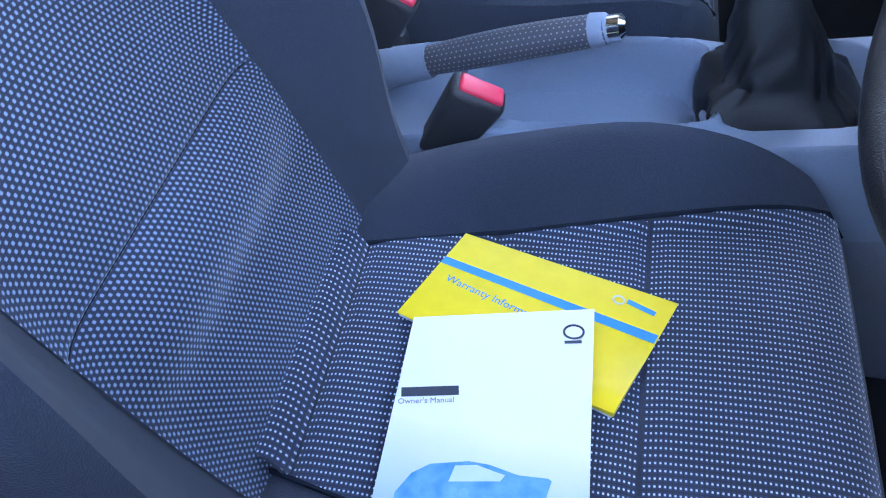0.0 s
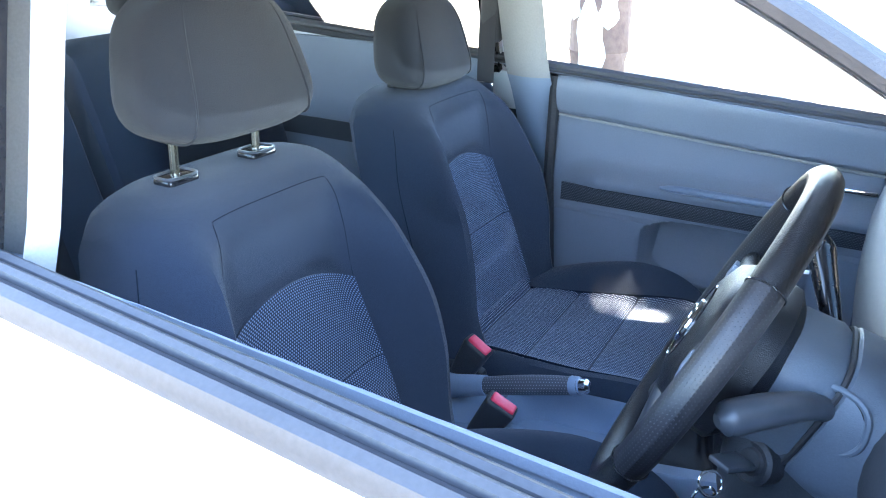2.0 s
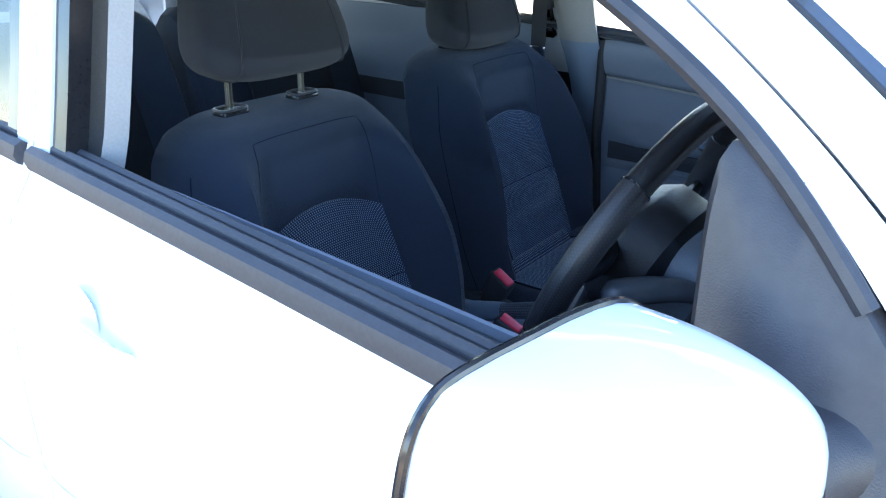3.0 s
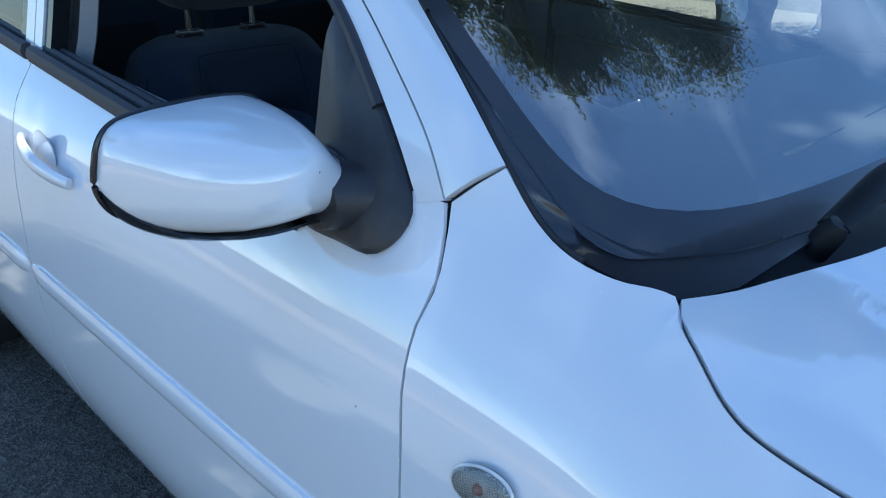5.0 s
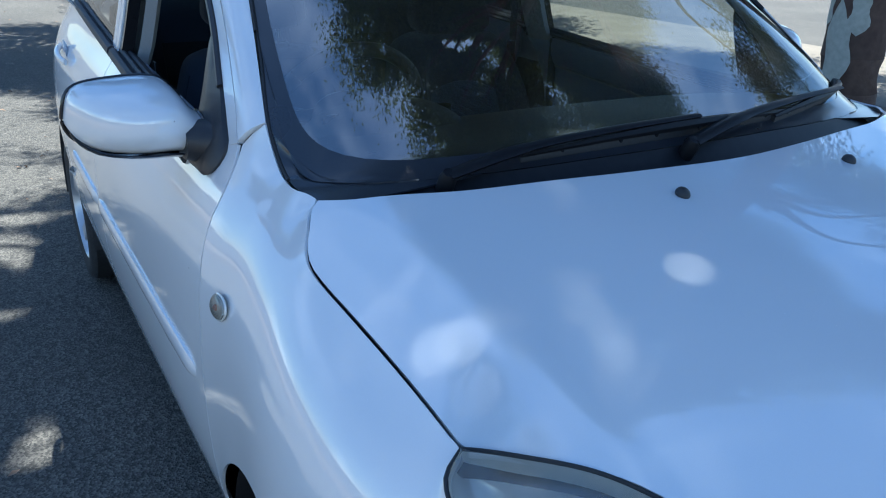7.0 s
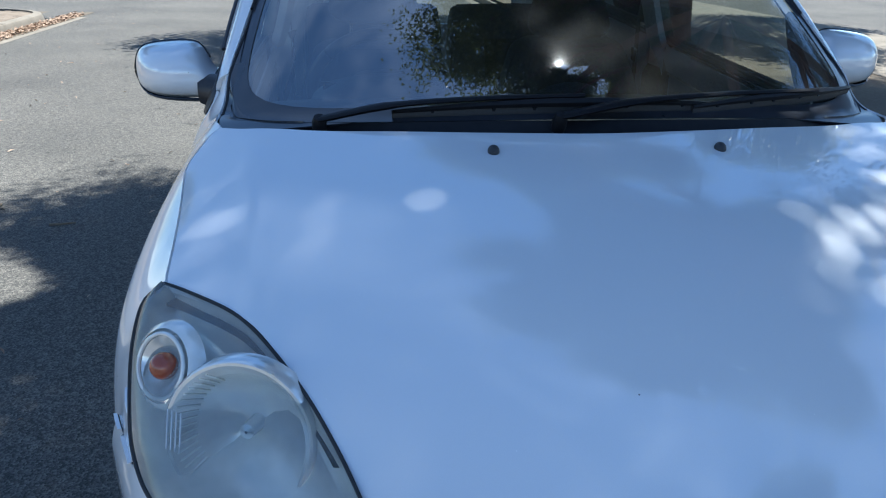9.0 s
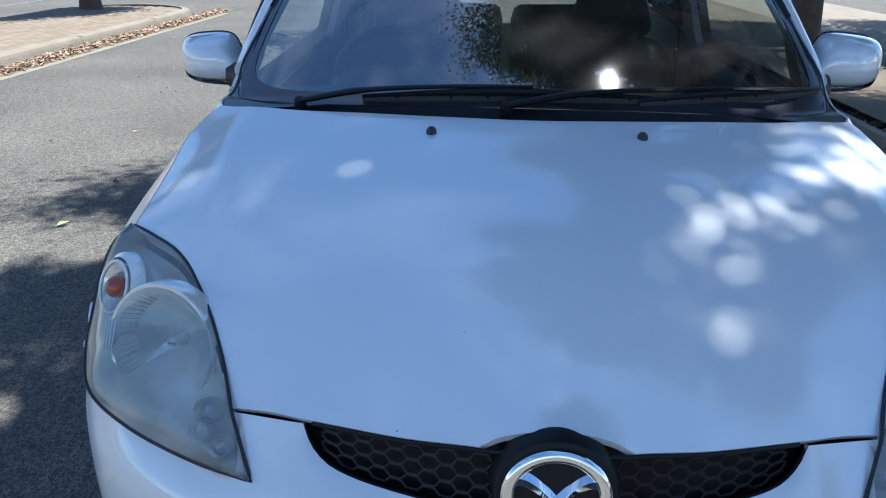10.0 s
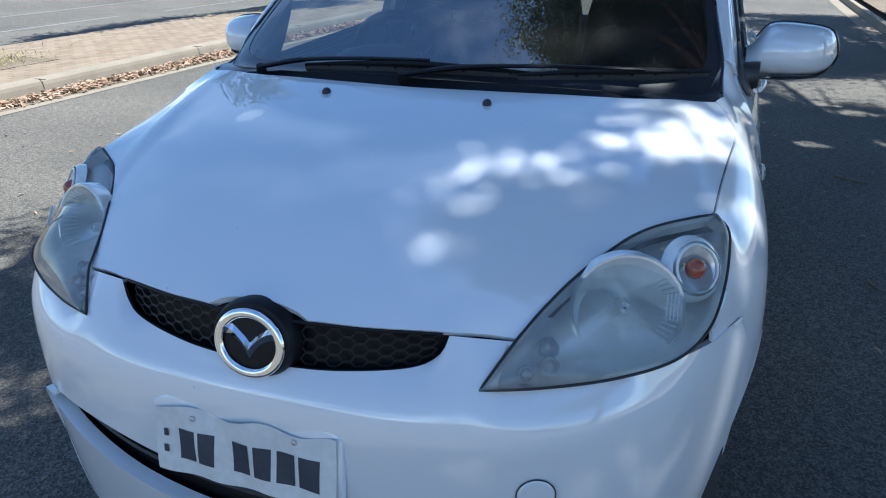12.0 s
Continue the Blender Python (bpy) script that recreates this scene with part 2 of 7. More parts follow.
BELT = surface("black_webbing", (0.02, 0.02, 0.022), (0.03, 0.03, 0.033), rough=0.7, grain=700)
BRASS = surface("post_steel", (0.62, 0.56, 0.42), (0.78, 0.74, 0.62), rough=0.2, metal=1.0)
def asphalt():
    """Worn asphalt: pale and dark stone chips in binder, with broad stains."""
    m = surface("asphalt", (0.046, 0.0435, 0.0395), (0.118, 0.110, 0.098), rough=0.9, grain=30, stain=0.7, lo=0.3, hi=0.7)
    ns, ls = m.node_tree.nodes, m.node_tree.links
    p = ns["Principled BSDF"]
    base = p.inputs["Base Color"].links[0].from_socket
    tc = next(n for n in ns if n.type == "TEX_COORD")
    vo = ns.new("ShaderNodeTexVoronoi")
    vo.inputs["Scale"].default_value = 150
    ls.new(tc.outputs["Object"], vo.inputs["Vector"])
    sep = ns.new("ShaderNodeSeparateColor")
    ls.new(vo.outputs["Color"], sep.inputs[0])
    chip = ramp(ns, ls, sep.outputs[0], (0.6, 0.6, 0.6), (2.0, 1.95, 1.85), 0.2, 1.0)
    mx = ns.new("ShaderNodeMix")
    mx.data_type, mx.blend_type = "RGBA", "MULTIPLY"
    mx.inputs[0].default_value = 1.0
    ls.new(base, mx.inputs[6])
    ls.new(chip, mx.inputs[7])
    ls.new(mx.outputs[2], p.inputs["Base Color"])
    bp = ns.new("ShaderNodeBump")
    bp.inputs["Strength"].default_value, bp.inputs["Distance"].default_value = 0.9, 0.004
    ls.new(vo.outputs["Distance"], bp.inputs["Height"])
    ls.new(bp.outputs[0], p.inputs["Normal"])
    return m


ASPHALT = asphalt()
CONCRETE = surface("kerb_concrete", (0.17, 0.145, 0.11), (0.25, 0.215, 0.17), rough=0.9, grain=120, stain=3, bump=0.5, bump_scale=200)
SOIL = surface("dry_soil", (0.10, 0.078, 0.052), (0.17, 0.135, 0.095), rough=1, grain=30, stain=2, bump=0.8, bump_scale=60)
ROADLINE = surface("worn_road_line", (0.13, 0.13, 0.125), (0.24, 0.24, 0.235), rough=0.8, grain=60, stain=6)
BARK = surface("mottled_bark", (0.075, 0.045, 0.035), (0.13, 0.085, 0.06), rough=0.9, grain=20, stain=3.5, bump=0.7, bump_scale=40)
BARK_PALE = surface("pale_bark_patch", (0.36, 0.36, 0.30), (0.5, 0.5, 0.43), rough=0.85, grain=30, stain=5, bump=0.3, bump_scale=60)
DRY_LEAF = surface("dry_leaf", (0.22, 0.135, 0.085), (0.42, 0.31, 0.22), rough=0.8, grain=6, stain=12)
TWIG = surface("twig", (0.12, 0.09, 0.06), (0.2, 0.16, 0.11), rough=0.9)
PAPER = surface("white_cover", (0.80, 0.81, 0.83), (0.86, 0.87, 0.88), rough=0.25, coat=0.3, stain=2, rough_var=0.05)
YELLOW = surface("yellow_cover", (0.84, 0.60, 0.01), (0.92, 0.68, 0.015), rough=0.3, coat=0.3)
BLUE = surface("blue_print", (0.01, 0.25, 0.62), (0.02, 0.3, 0.68), rough=0.3)
INK = surface("dark_ink", (0.02, 0.03, 0.05), (0.04, 0.05, 0.07), rough=0.5)
PLATE_WHITE = surface("plate_white", (0.62, 0.62, 0.60), (0.74, 0.74, 0.72), rough=0.35, stain=8)
WHITE_MARK = surface("white_print", (0.7, 0.7, 0.7), (0.8, 0.8, 0.8), rough=0.5)

# ---- shape helpers ----
def part(name, bm, material, parent=None, label="", smooth=True):
    """Links a bmesh as one mesh object, under a thing or a part."""
    me = bpy.data.meshes.new(name)
    bmesh.ops.recalc_face_normals(bm, faces=bm.faces) if not bm.loops.layers.uv else None
    bm.to_mesh(me)
    bm.free()
    for p in me.polygons:
        p.use_smooth = smooth
    for mt in material if isinstance(material, (list, tuple)) else [material]:
        me.materials.append(mt)
    if smooth:
        me.set_sharp_from_angle(angle=radians(38))
    ob = new(name, me)
    if parent is not None:
        ob.parent = parent
    if label:
        tagged(ob, label)
    return ob


def thing(name, label, category, at=(0, 0, 0), group="", kind=""):
    ob = new(name)
    ob.location = at
    ob.empty_display_size = 0.1
    return tagged(ob, label, category, group, kind)


def cr(pts, n, closed=False):
    """A smooth curve through pts, n + 1 points evenly along it."""
    p = np.array(pts, float)
    if closed:
        q = np.vstack([p[-1], p, p[0], p[1]])
    else:
        q = np.vstack([2 * p[0] - p[1], p, 2 * p[-1] - p[-2]])
    out = []
    for i in range(1, len(q) - 2):
        p0, p1, p2, p3 = q[i - 1 : i + 3]
        d1, d2, d0 = (max(np.linalg.norm(b - a), 1e-9) ** 0.5 for a, b in ((p1, p2), (p2, p3), (p0, p1)))
        m1 = (p1 - p0) / d0 - (p2 - p0) / (d0 + d1) + (p2 - p1) / d1
        m2 = (p2 - p1) / d1 - (p3 - p1) / (d1 + d2) + (p3 - p2) / d2
        for t in np.linspace(0, 1, 24, endpoint=False):
            h = ((2 * t**3 - 3 * t**2 + 1), (t**3 - 2 * t**2 + t), (-2 * t**3 + 3 * t**2), (t**3 - t**2))
            out.append(h[0] * p1 + h[1] * d1 * m1 + h[2] * p2 + h[3] * d1 * m2)
    out.append(q[-2])
    out = np.array(out)
    s = np.r_[0, np.cumsum(np.linalg.norm(np.diff(out, axis=0), axis=1))]
    at = np.linspace(0, s[-1], n + 1)
    return np.stack([np.interp(at, s, out[:, k]) for k in range(out.shape[1])], 1)


def smoothline(xs, ys):
    """A smooth function through a few (x, y) pairs."""
    tab = cr(np.stack([xs, ys], 1), 400)
    order = np.argsort(tab[:, 0])
    return lambda x: np.interp(x, tab[order, 0], tab[order, 1])


def mirrored(p):
    return np.asarray(p) * np.array([1, -1, 1])


def coons(c0, c1, d0, d1):
    """A patch between four edge curves: c0 and c1 along u, d0 and d1 along v."""
    c0, c1, d0, d1 = map(np.asarray, (c0, c1, d0, d1))
    u, v = np.linspace(0, 1, len(c0))[:, None, None], np.linspace(0, 1, len(d0))[None, :, None]
    a = c0[:, None] * (1 - v) + c1[:, None] * v + d0[None] * (1 - u) + d1[None] * u
    return a - ((1 - u) * (1 - v) * c0[0] + u * (1 - v) * c0[-1] + (1 - u) * v * c1[0] + u * v * c1[-1])


def normals(P):
    du, dv = np.gradient(P, axis=0), np.gradient(P, axis=1)
    n = np.cross(du, dv)
    return n / np.maximum(np.linalg.norm(n, axis=-1, keepdims=True), 1e-9)


def sheet_bm(P, thick=0.0, out=None, uv=None, keep=None):
    """A panel over the grid P with a folded rim of the given depth. out: a rough outward direction. keep: which cells are there."""
    P = np.asarray(P, float)
    nu, nv = P.shape[:2]
    n = normals(P)
    if out is not None and (n.reshape(-1, 3).mean(0) @ np.array(out, float)) < 0:
        P, n = P[::-1], -normals(P)[::-1]
        if keep is not None:
            keep = keep[::-1]
    bm = bmesh.new()
    front = [[bm.verts.new(P[i, j]) for j in range(nv)] for i in range(nu)]
    back = {}
    if thick:
        B = P - n * thick

        def low(i, j):
            if (i, j) not in back:
                back[i, j] = bm.verts.new(B[i, j])
            return back[i, j]

    lay = bm.loops.layers.uv.new("UVMap") if uv else None
    su = np.r_[0, np.cumsum(np.linalg.norm(np.diff(P[:, nv // 2], axis=0), axis=1))]
    sv = np.r_[0, np.cumsum(np.linalg.norm(np.diff(P[nu // 2], axis=0), axis=1))]
    there = np.ones((nu - 1, nv - 1), bool) if keep is None else keep
    for i in range(nu - 1):
        for j in range(nv - 1):
            if not there[i, j]:
                continue
            ids = ((i, j), (i + 1, j), (i + 1, j + 1), (i, j + 1))
            try:
                f = bm.faces.new([front[a][b] for a, b in ids])
            except ValueError:
                continue
            if lay:
                for lp, (a, b) in zip(f.loops, ids):
                    lp[lay].uv = (su[a], sv[b]) if uv == 1 else (P[a, b][uv[0]], P[a, b][uv[1]])
            if thick:
                for (a, b), (c, d), (k, l) in ((ids[0], ids[1], (i, j - 1)), (ids[1], ids[2], (i + 1, j)), (ids[2], ids[3], (i, j + 1)), (ids[3], ids[0], (i - 1, j))):
                    if not (0 <= k < nu - 1 and 0 <= l < nv - 1) or not there[k, l]:
                        try:
                            bm.faces.new([front[c][d], front[a][b], low(a, b), low(c, d)])
                        except ValueError:
                            pass
    for v in [v for v in bm.verts if not v.link_faces]:
        bm.verts.remove(v)
    return bm


def sheet(name, P, material, parent, thick=0.012, out=None, label="", uv=None, keep=None):
    bm = sheet_bm(P, thick, out, uv, keep)
    me = bpy.data.meshes.new(name)
    bm.to_mesh(me)
    bm.free()
    for p in me.polygons:
        p.use_smooth = True
    me.materials.append(material)
    me.set_sharp_from_angle(angle=radians(40))
    ob = new(name, me)
    ob.parent = parent
    return tagged(ob, label)


def loft_bm(rings, closed=True, caps=True):
    """Joins rings of points, one after another."""
    bm = bmesh.new()
    rows = [[bm.verts.new(p) for p in r] for r in rings]
    n = len(rows[0])
    for a, b in zip(rows[:-1], rows[1:]):
        for i in range(n if closed else n - 1):
            j = (i + 1) % n
            bm.faces.new((a[i], a[j], b[j], b[i]))
    if caps and closed:
        for r in (rows[0], rows[-1]):
            c = bm.verts.new(np.mean([v.co for v in r], 0))
            for i in range(n):
                bm.faces.new((r[i], r[(i + 1) % n], c))
    bmesh.ops.recalc_face_normals(bm, faces=bm.faces)
    return bm


def tube_bm(path, radius, n=12, closed=False, flat=1.0, up=(0, 0, 1)):
    """A round or flattened bar along a path. radius: one number or one a point."""
    path = np.array(path, float)
    rad = np.broadcast_to(radius, len(path))
    tan = np.gradient(path, axis=0)
    if closed:
        tan = np.roll(path, -1, 0) - np.roll(path, 1, 0)
    rings = []
    for p, t, r in zip(path, tan, rad):
        t = t / np.linalg.norm(t)
        a = np.cross(up, t)
        if np.linalg.norm(a) < 1e-3:
            a = np.cross((1, 0, 0), t)
        a /= np.linalg.norm(a)
        b = np.cross(t, a)
        rings.append([p + r * (math.cos(k) * a + flat * math.sin(k) * b) for k in np.linspace(0, 2 * math.pi, n, endpoint=False)])
    if closed:
        rings.append(rings[0])
        bm = loft_bm(rings, caps=False)
        bmesh.ops.remove_doubles(bm, verts=bm.verts, dist=1e-6)
        return bm
    return loft_bm(rings)


def box_bm(size, bevel=0.005, at=(0, 0, 0), segments=2):
    bm = bmesh.new()
    bmesh.ops.create_cube(bm, size=1)
    bmesh.ops.scale(bm, vec=size, verts=bm.verts)
    if bevel:
        bmesh.ops.bevel(bm, geom=bm.edges[:], offset=bevel, segments=segments, profile=0.5, affect="EDGES")
    bmesh.ops.translate(bm, vec=at, verts=bm.verts)
    return bm


def placed(bm, m):
    bmesh.ops.transform(bm, matrix=m, verts=bm.verts)
    return bm


def prism_bm(outline, depth, bevel=0.0):
    """A flat outline in x, y, given thickness along z."""
    bm = bmesh.new()
    lo = [bm.verts.new((x, y, 0)) for x, y in outline]
    hi = [bm.verts.new((x, y, depth)) for x, y in outline]
    n = len(lo)
    top = bm.faces.new(hi)
    bm.faces.new(lo[::-1])
    for i in range(n):
        bm.faces.new((lo[i], lo[(i + 1) % n], hi[(i + 1) % n], hi[i]))
    if bevel:
        bmesh.ops.bevel(bm, geom=list(top.edges), offset=bevel, segments=2, profile=0.5, affect="EDGES")
    bmesh.ops.recalc_face_normals(bm, faces=bm.faces)
    return bm


def disc_outline(rx, ry, n=40, power=2.0):
    out = []
    for a in np.linspace(0, 2 * math.pi, n, endpoint=False):
        c, s = math.cos(a), math.sin(a)
        out.append((rx * math.copysign(abs(c) ** (2 / power), c), ry * math.copysign(abs(s) ** (2 / power), s)))
    return out


def lathe_bm(profile, n=40):
    """Turns (radius, z) pairs about z."""
    rings = [[(r * math.cos(a), r * math.sin(a), z) for a in np.linspace(0, 2 * math.pi, n, endpoint=False)] for r, z in profile]
    return loft_bm(rings, caps=False)


def joined(*bms):
    out = bmesh.new()
    for b in bms:
        me = bpy.data.meshes.new("tmp")
        b.to_mesh(me)
        b.free()
        out.from_mesh(me)
        bpy.data.meshes.remove(me)
    return out


def facing(at, direction, up=(0, 0, 1)):
    """A pose whose z points along direction, y as near up as can be."""
    z = Vector(direction).normalized()
    x = Vector(up).cross(z).normalized()
    return Matrix.Translation(at) @ Matrix((x, z.cross(x), z)).transposed().to_4x4()

# ---- the car: x ahead from the front axle, y to its left, z up from the road ----
car = thing("hatchback_car", "small white five-door hatchback parked in tree shade on asphalt", "car")

plan_half = smoothline([-3.2, -3.12, -3.0, -2.8, -2.5, -2.0, -1.4, -0.7, -0.2, 0.05, 0.2, 0.33, 0.45, 0.55], [0.52, 0.66, 0.745, 0.79, 0.822, 0.836, 0.842, 0.843, 0.843, 0.860, 0.853, 0.818, 0.772, 0.725])
tuck = smoothline([0.12, 0.2, 0.3, 0.42, 0.52, 0.64, 0.74, 0.83, 0.89, 0.95, 1.0, 1.05, 1.12, 1.25, 1.43], [-0.16, -0.10, -0.05, -0.016, -0.004, 0.0, -0.0025, -0.010, -0.021, -0.042, -0.066, -0.096, -0.118, -0.152, -0.20])


def half(x, z):
    return plan_half(x) + tuck(z)


# bonnet: a smooth height over the plan
def bonnet_terms(x, y):
    y = np.abs(y)
    s = np.maximum(0, y - 0.56) ** 2
    return np.stack([np.ones_like(x), x, x**2, x**3, y**2, x * y**2, x**2 * y**2, s, x * s, x * x * s], -1)


BONNET_KNOWN = np.array([
    (-0.004, 0, 1.068), (-0.028, 0.22, 1.065), (-0.052, 0.36, 1.056), (-0.083, 0.52, 1.05), (-0.131, 0.645, 1.05), (-0.165, 0.697, 1.05), (-0.165, 0.697, 1.05), (-0.165, 0.697, 1.05), (-0.117, 0.729, 1.008), (-0.027, 0.751, 0.975),
    (0.07, 0.206, 1.052), (0.15, 0.745, 0.945), (0.285, 0.728, 0.912), (0.40, 0.63, 0.89), (0.50, 0.555, 0.856), (0.661, 0.447, 0.786), (0.694, 0.337, 0.79), (0.755, 0.1, 0.80), (0.765, 0, 0.80),
    (0.40, 0, 0.985), (0.6, 0, 0.90), (0.40, 0.35, 0.965)])
bonnet_fit = np.linalg.lstsq(bonnet_terms(BONNET_KNOWN[:, 0], BONNET_KNOWN[:, 1]), BONNET_KNOWN[:, 2], rcond=None)[0]


def bonnet_z(x, y):
    return bonnet_terms(np.asarray(x, float), np.asarray(y, float)) @ bonnet_fit


def on_bonnet(xy):
    xy = np.asarray(xy, float)
    return np.column_stack([xy, bonnet_z(xy[:, 0], xy[:, 1])])


# shared edges, left side of the car (y > 0)
BONNET_SIDE = on_bonnet(cr([(-0.165, 0.697), (-0.157, 0.711), (-0.122, 0.731), (-0.096, 0.745), (-0.070, 0.7515), (-0.035, 0.7505), (0.03, 0.744), (0.10, 0.738), (0.19, 0.732), (0.285, 0.728)], 42))
LAMP_INNER = on_bonnet(cr([(0.285, 0.728), (0.322, 0.682), (0.384, 0.608), (0.485, 0.536), (0.583, 0.482), (0.661, 0.447)], 24))
BONNET_REAR = on_bonnet(cr([(-0.165, -0.697), (-0.131, -0.645), (-0.084, -0.52), (-0.051, -0.36), (-0.02, -0.19), (-0.002, 0), (-0.02, 0.19), (-0.051, 0.36), (-0.084, 0.52), (-0.131, 0.645), (-0.165, 0.697)], 60))
front_half = cr([(0.661, 0.447), (0.678, 0.39), (0.697, 0.335), (0.735, 0.20), (0.752, 0.093)], 20)
hump = np.array([(0.752 - 0.007 * math.sin(a) ** 0.8, 0.092 * math.cos(a)) for a in np.linspace(0.10, math.pi / 2, 12)])
front_edge = np.vstack([front_half, hump])
BONNET_FRONT = on_bonnet(np.vstack([mirrored(np.column_stack([front_edge, np.zeros(len(front_edge))]))[:, :2], front_edge[::-1][1:]]))
for p in BONNET_FRONT:
    p[2] += 0.014 * max(0.0, 1 - (abs(p[1]) / 0.094) ** 2) ** 0.6

side = np.vstack([BONNET_SIDE, LAMP_INNER[1:]])
side = cr(side, 50)
rear = cr(BONNET_REAR, 80)
nose = cr(BONNET_FRONT, 80)
rear[0], rear[-1], nose[0], nose[-1] = mirrored(side[0]), side[0], mirrored(side[-1]), side[-1]
flat = coons(np.column_stack([rear[:, :2], 0 * rear[:, 0]]), np.column_stack([nose[:, :2], 0 * nose[:, 0]]), np.column_stack([mirrored(side)[:, :2], 0 * side[:, 0]]), np.column_stack([side[:, :2], 0 * side[:, 0]]))
bonnet = flat.copy()
bonnet[..., 2] = bonnet_z(flat[..., 0], flat[..., 1])
lift = nose[:, 2] - bonnet_z(nose[:, 0], nose[:, 1])
vv = np.linspace(0, 1, bonnet.shape[1])
bonnet[..., 2] += lift[:, None] * np.clip((vv[None] - 0.9) / 0.1, 0, 1) ** 2
# the two shoulder creases that run from the rear corners towards the lamps
crease = np.abs(bonnet[..., 1]) - (0.635 - 0.10 * (bonnet[..., 0] + 0.1))
bonnet[..., 2] += 0.006 * np.exp(-((crease / 0.024) ** 2)) * np.clip((0.62 - bonnet[..., 0]) * 3, 0, 1) * np.clip((bonnet[..., 0] + 0.13) * 9, 0, 1)
centre = bonnet.mean((0, 1))


def shrunk(P, gap):
    """The grid drawn in from its edges by half of a panel gap."""
    Q = P.copy()
    for ax in (0, 1):
        for first, second in ((0, 1), (-1, -2)):
            a = np.take(Q, first, ax)
            d = np.take(P, second, ax) - a
            d = d / np.maximum(np.linalg.norm(d, axis=-1, keepdims=True), 1e-9) * gap
            if ax == 0:
                Q[first] = a + d
            else:
                Q[:, first] = a + d
    return Q


sheet("bonnet", shrunk(bonnet, 0.0034), PAINT, car, 0.014, (0, 0, 1), "white painted bonnet with two creases")

# black seal and dark trough under the bonnet's edges
under = bonnet.copy()
under[..., 2] -= 0.034
under = ((under - centre) * np.array([1.0, 1.004, 1]) + centre)[:, : int(0.92 * under.shape[1])]
sheet("bonnet_underside", under, RUBBER, car, 0, (0, 0, 1))

# windscreen edges
SCREEN_SIDE = cr([(-0.225, 0.672, 1.048), (-0.285, 0.692, 1.068), (-0.35, 0.692, 1.112), (-0.472, 0.664, 1.205), (-0.62, 0.628, 1.312), (-0.80, 0.585, 1.425)], 40)
SCREEN_LOW = cr([(-0.225, -0.672, 1.048), (-0.17, -0.60, 1.052), (-0.115, -0.42, 1.062), (-0.085, -0.2, 1.07), (-0.075, 0, 1.072), (-0.085, 0.2, 1.07), (-0.115, 0.42, 1.062), (-0.17, 0.60, 1.052), (-0.225, 0.672, 1.048)], 60)
SCREEN_TOP = cr([(-0.80, -0.585, 1.425), (-0.735, -0.4, 1.462), (-0.705, -0.2, 1.478), (-0.695, 0, 1.484), (-0.705, 0.2, 1.478), (-0.735, 0.4, 1.462), (-0.80, 0.585, 1.425)], 60)
screen = coons(SCREEN_LOW, SCREEN_TOP, mirrored(SCREEN_SIDE), SCREEN_SIDE)
su, sv = np.linspace(-1, 1, screen.shape[0])[:, None], np.linspace(0, 1, screen.shape[1])[None]
bow = 0.012 * (1 - su**2) * np.sin(math.pi * sv)
sn = normals(screen)
if sn.reshape(-1, 3).mean(0)[0] < 0:
    sn = -sn
screen = screen + sn * bow[..., None]
gu, gv = np.meshgrid(np.linspace(-1, 1, screen.shape[0]), np.linspace(-1, 1, screen.shape[1]), indexing="ij")
powers = [(i, j) for i in range(9) for j in range(3)]
foot_edge = screen[:, 0].copy()
screen_fit = np.linalg.lstsq(np.stack([gu**i * gv**j for i, j in powers], -1).reshape(-1, len(powers)), screen.reshape(-1, 3), rcond=None)[0]
gu, gv = np.meshgrid(np.linspace(-1, 1, 121), np.linspace(-1, 1, 81), indexing="ij")
screen = np.stack([gu**i * gv**j for i, j in powers], -1) @ screen_fit
# only the strip under the printed border bends down to the scuttle
foot_edge = np.stack([np.interp(np.linspace(0, 1, 121), np.linspace(0, 1, len(foot_edge)), foot_edge[:, k]) for k in range(3)], 1)
screen += (foot_edge - screen[:, 0])[:, None] * (np.clip(1 - np.linspace(0, 1, 81) / 0.09, 0, 1) ** 2)[None, :, None]
sn = normals(screen)
if sn.reshape(-1, 3).mean(0)[0] < 0:
    sn = -sn


def on_grid(P, u, v):
    """A place on the grid P at u, v in 0..1."""
    a, b = u * (P.shape[0] - 1), v * (P.shape[1] - 1)
    i, j = min(int(a), P.shape[0] - 2), min(int(b), P.shape[1] - 2)
    a, b = a - i, b - j
    return (1 - a) * (1 - b) * P[i, j] + a * (1 - b) * P[i + 1, j] + (1 - a) * b * P[i, j + 1] + a * b * P[i + 1, j + 1]


glass_ob = sheet("windscreen", screen, WINDSCREEN, car, 0, (1, 0, 1), "clear windscreen with dust and reflections of tree and sky")
glass_ob.visible_shadow = False


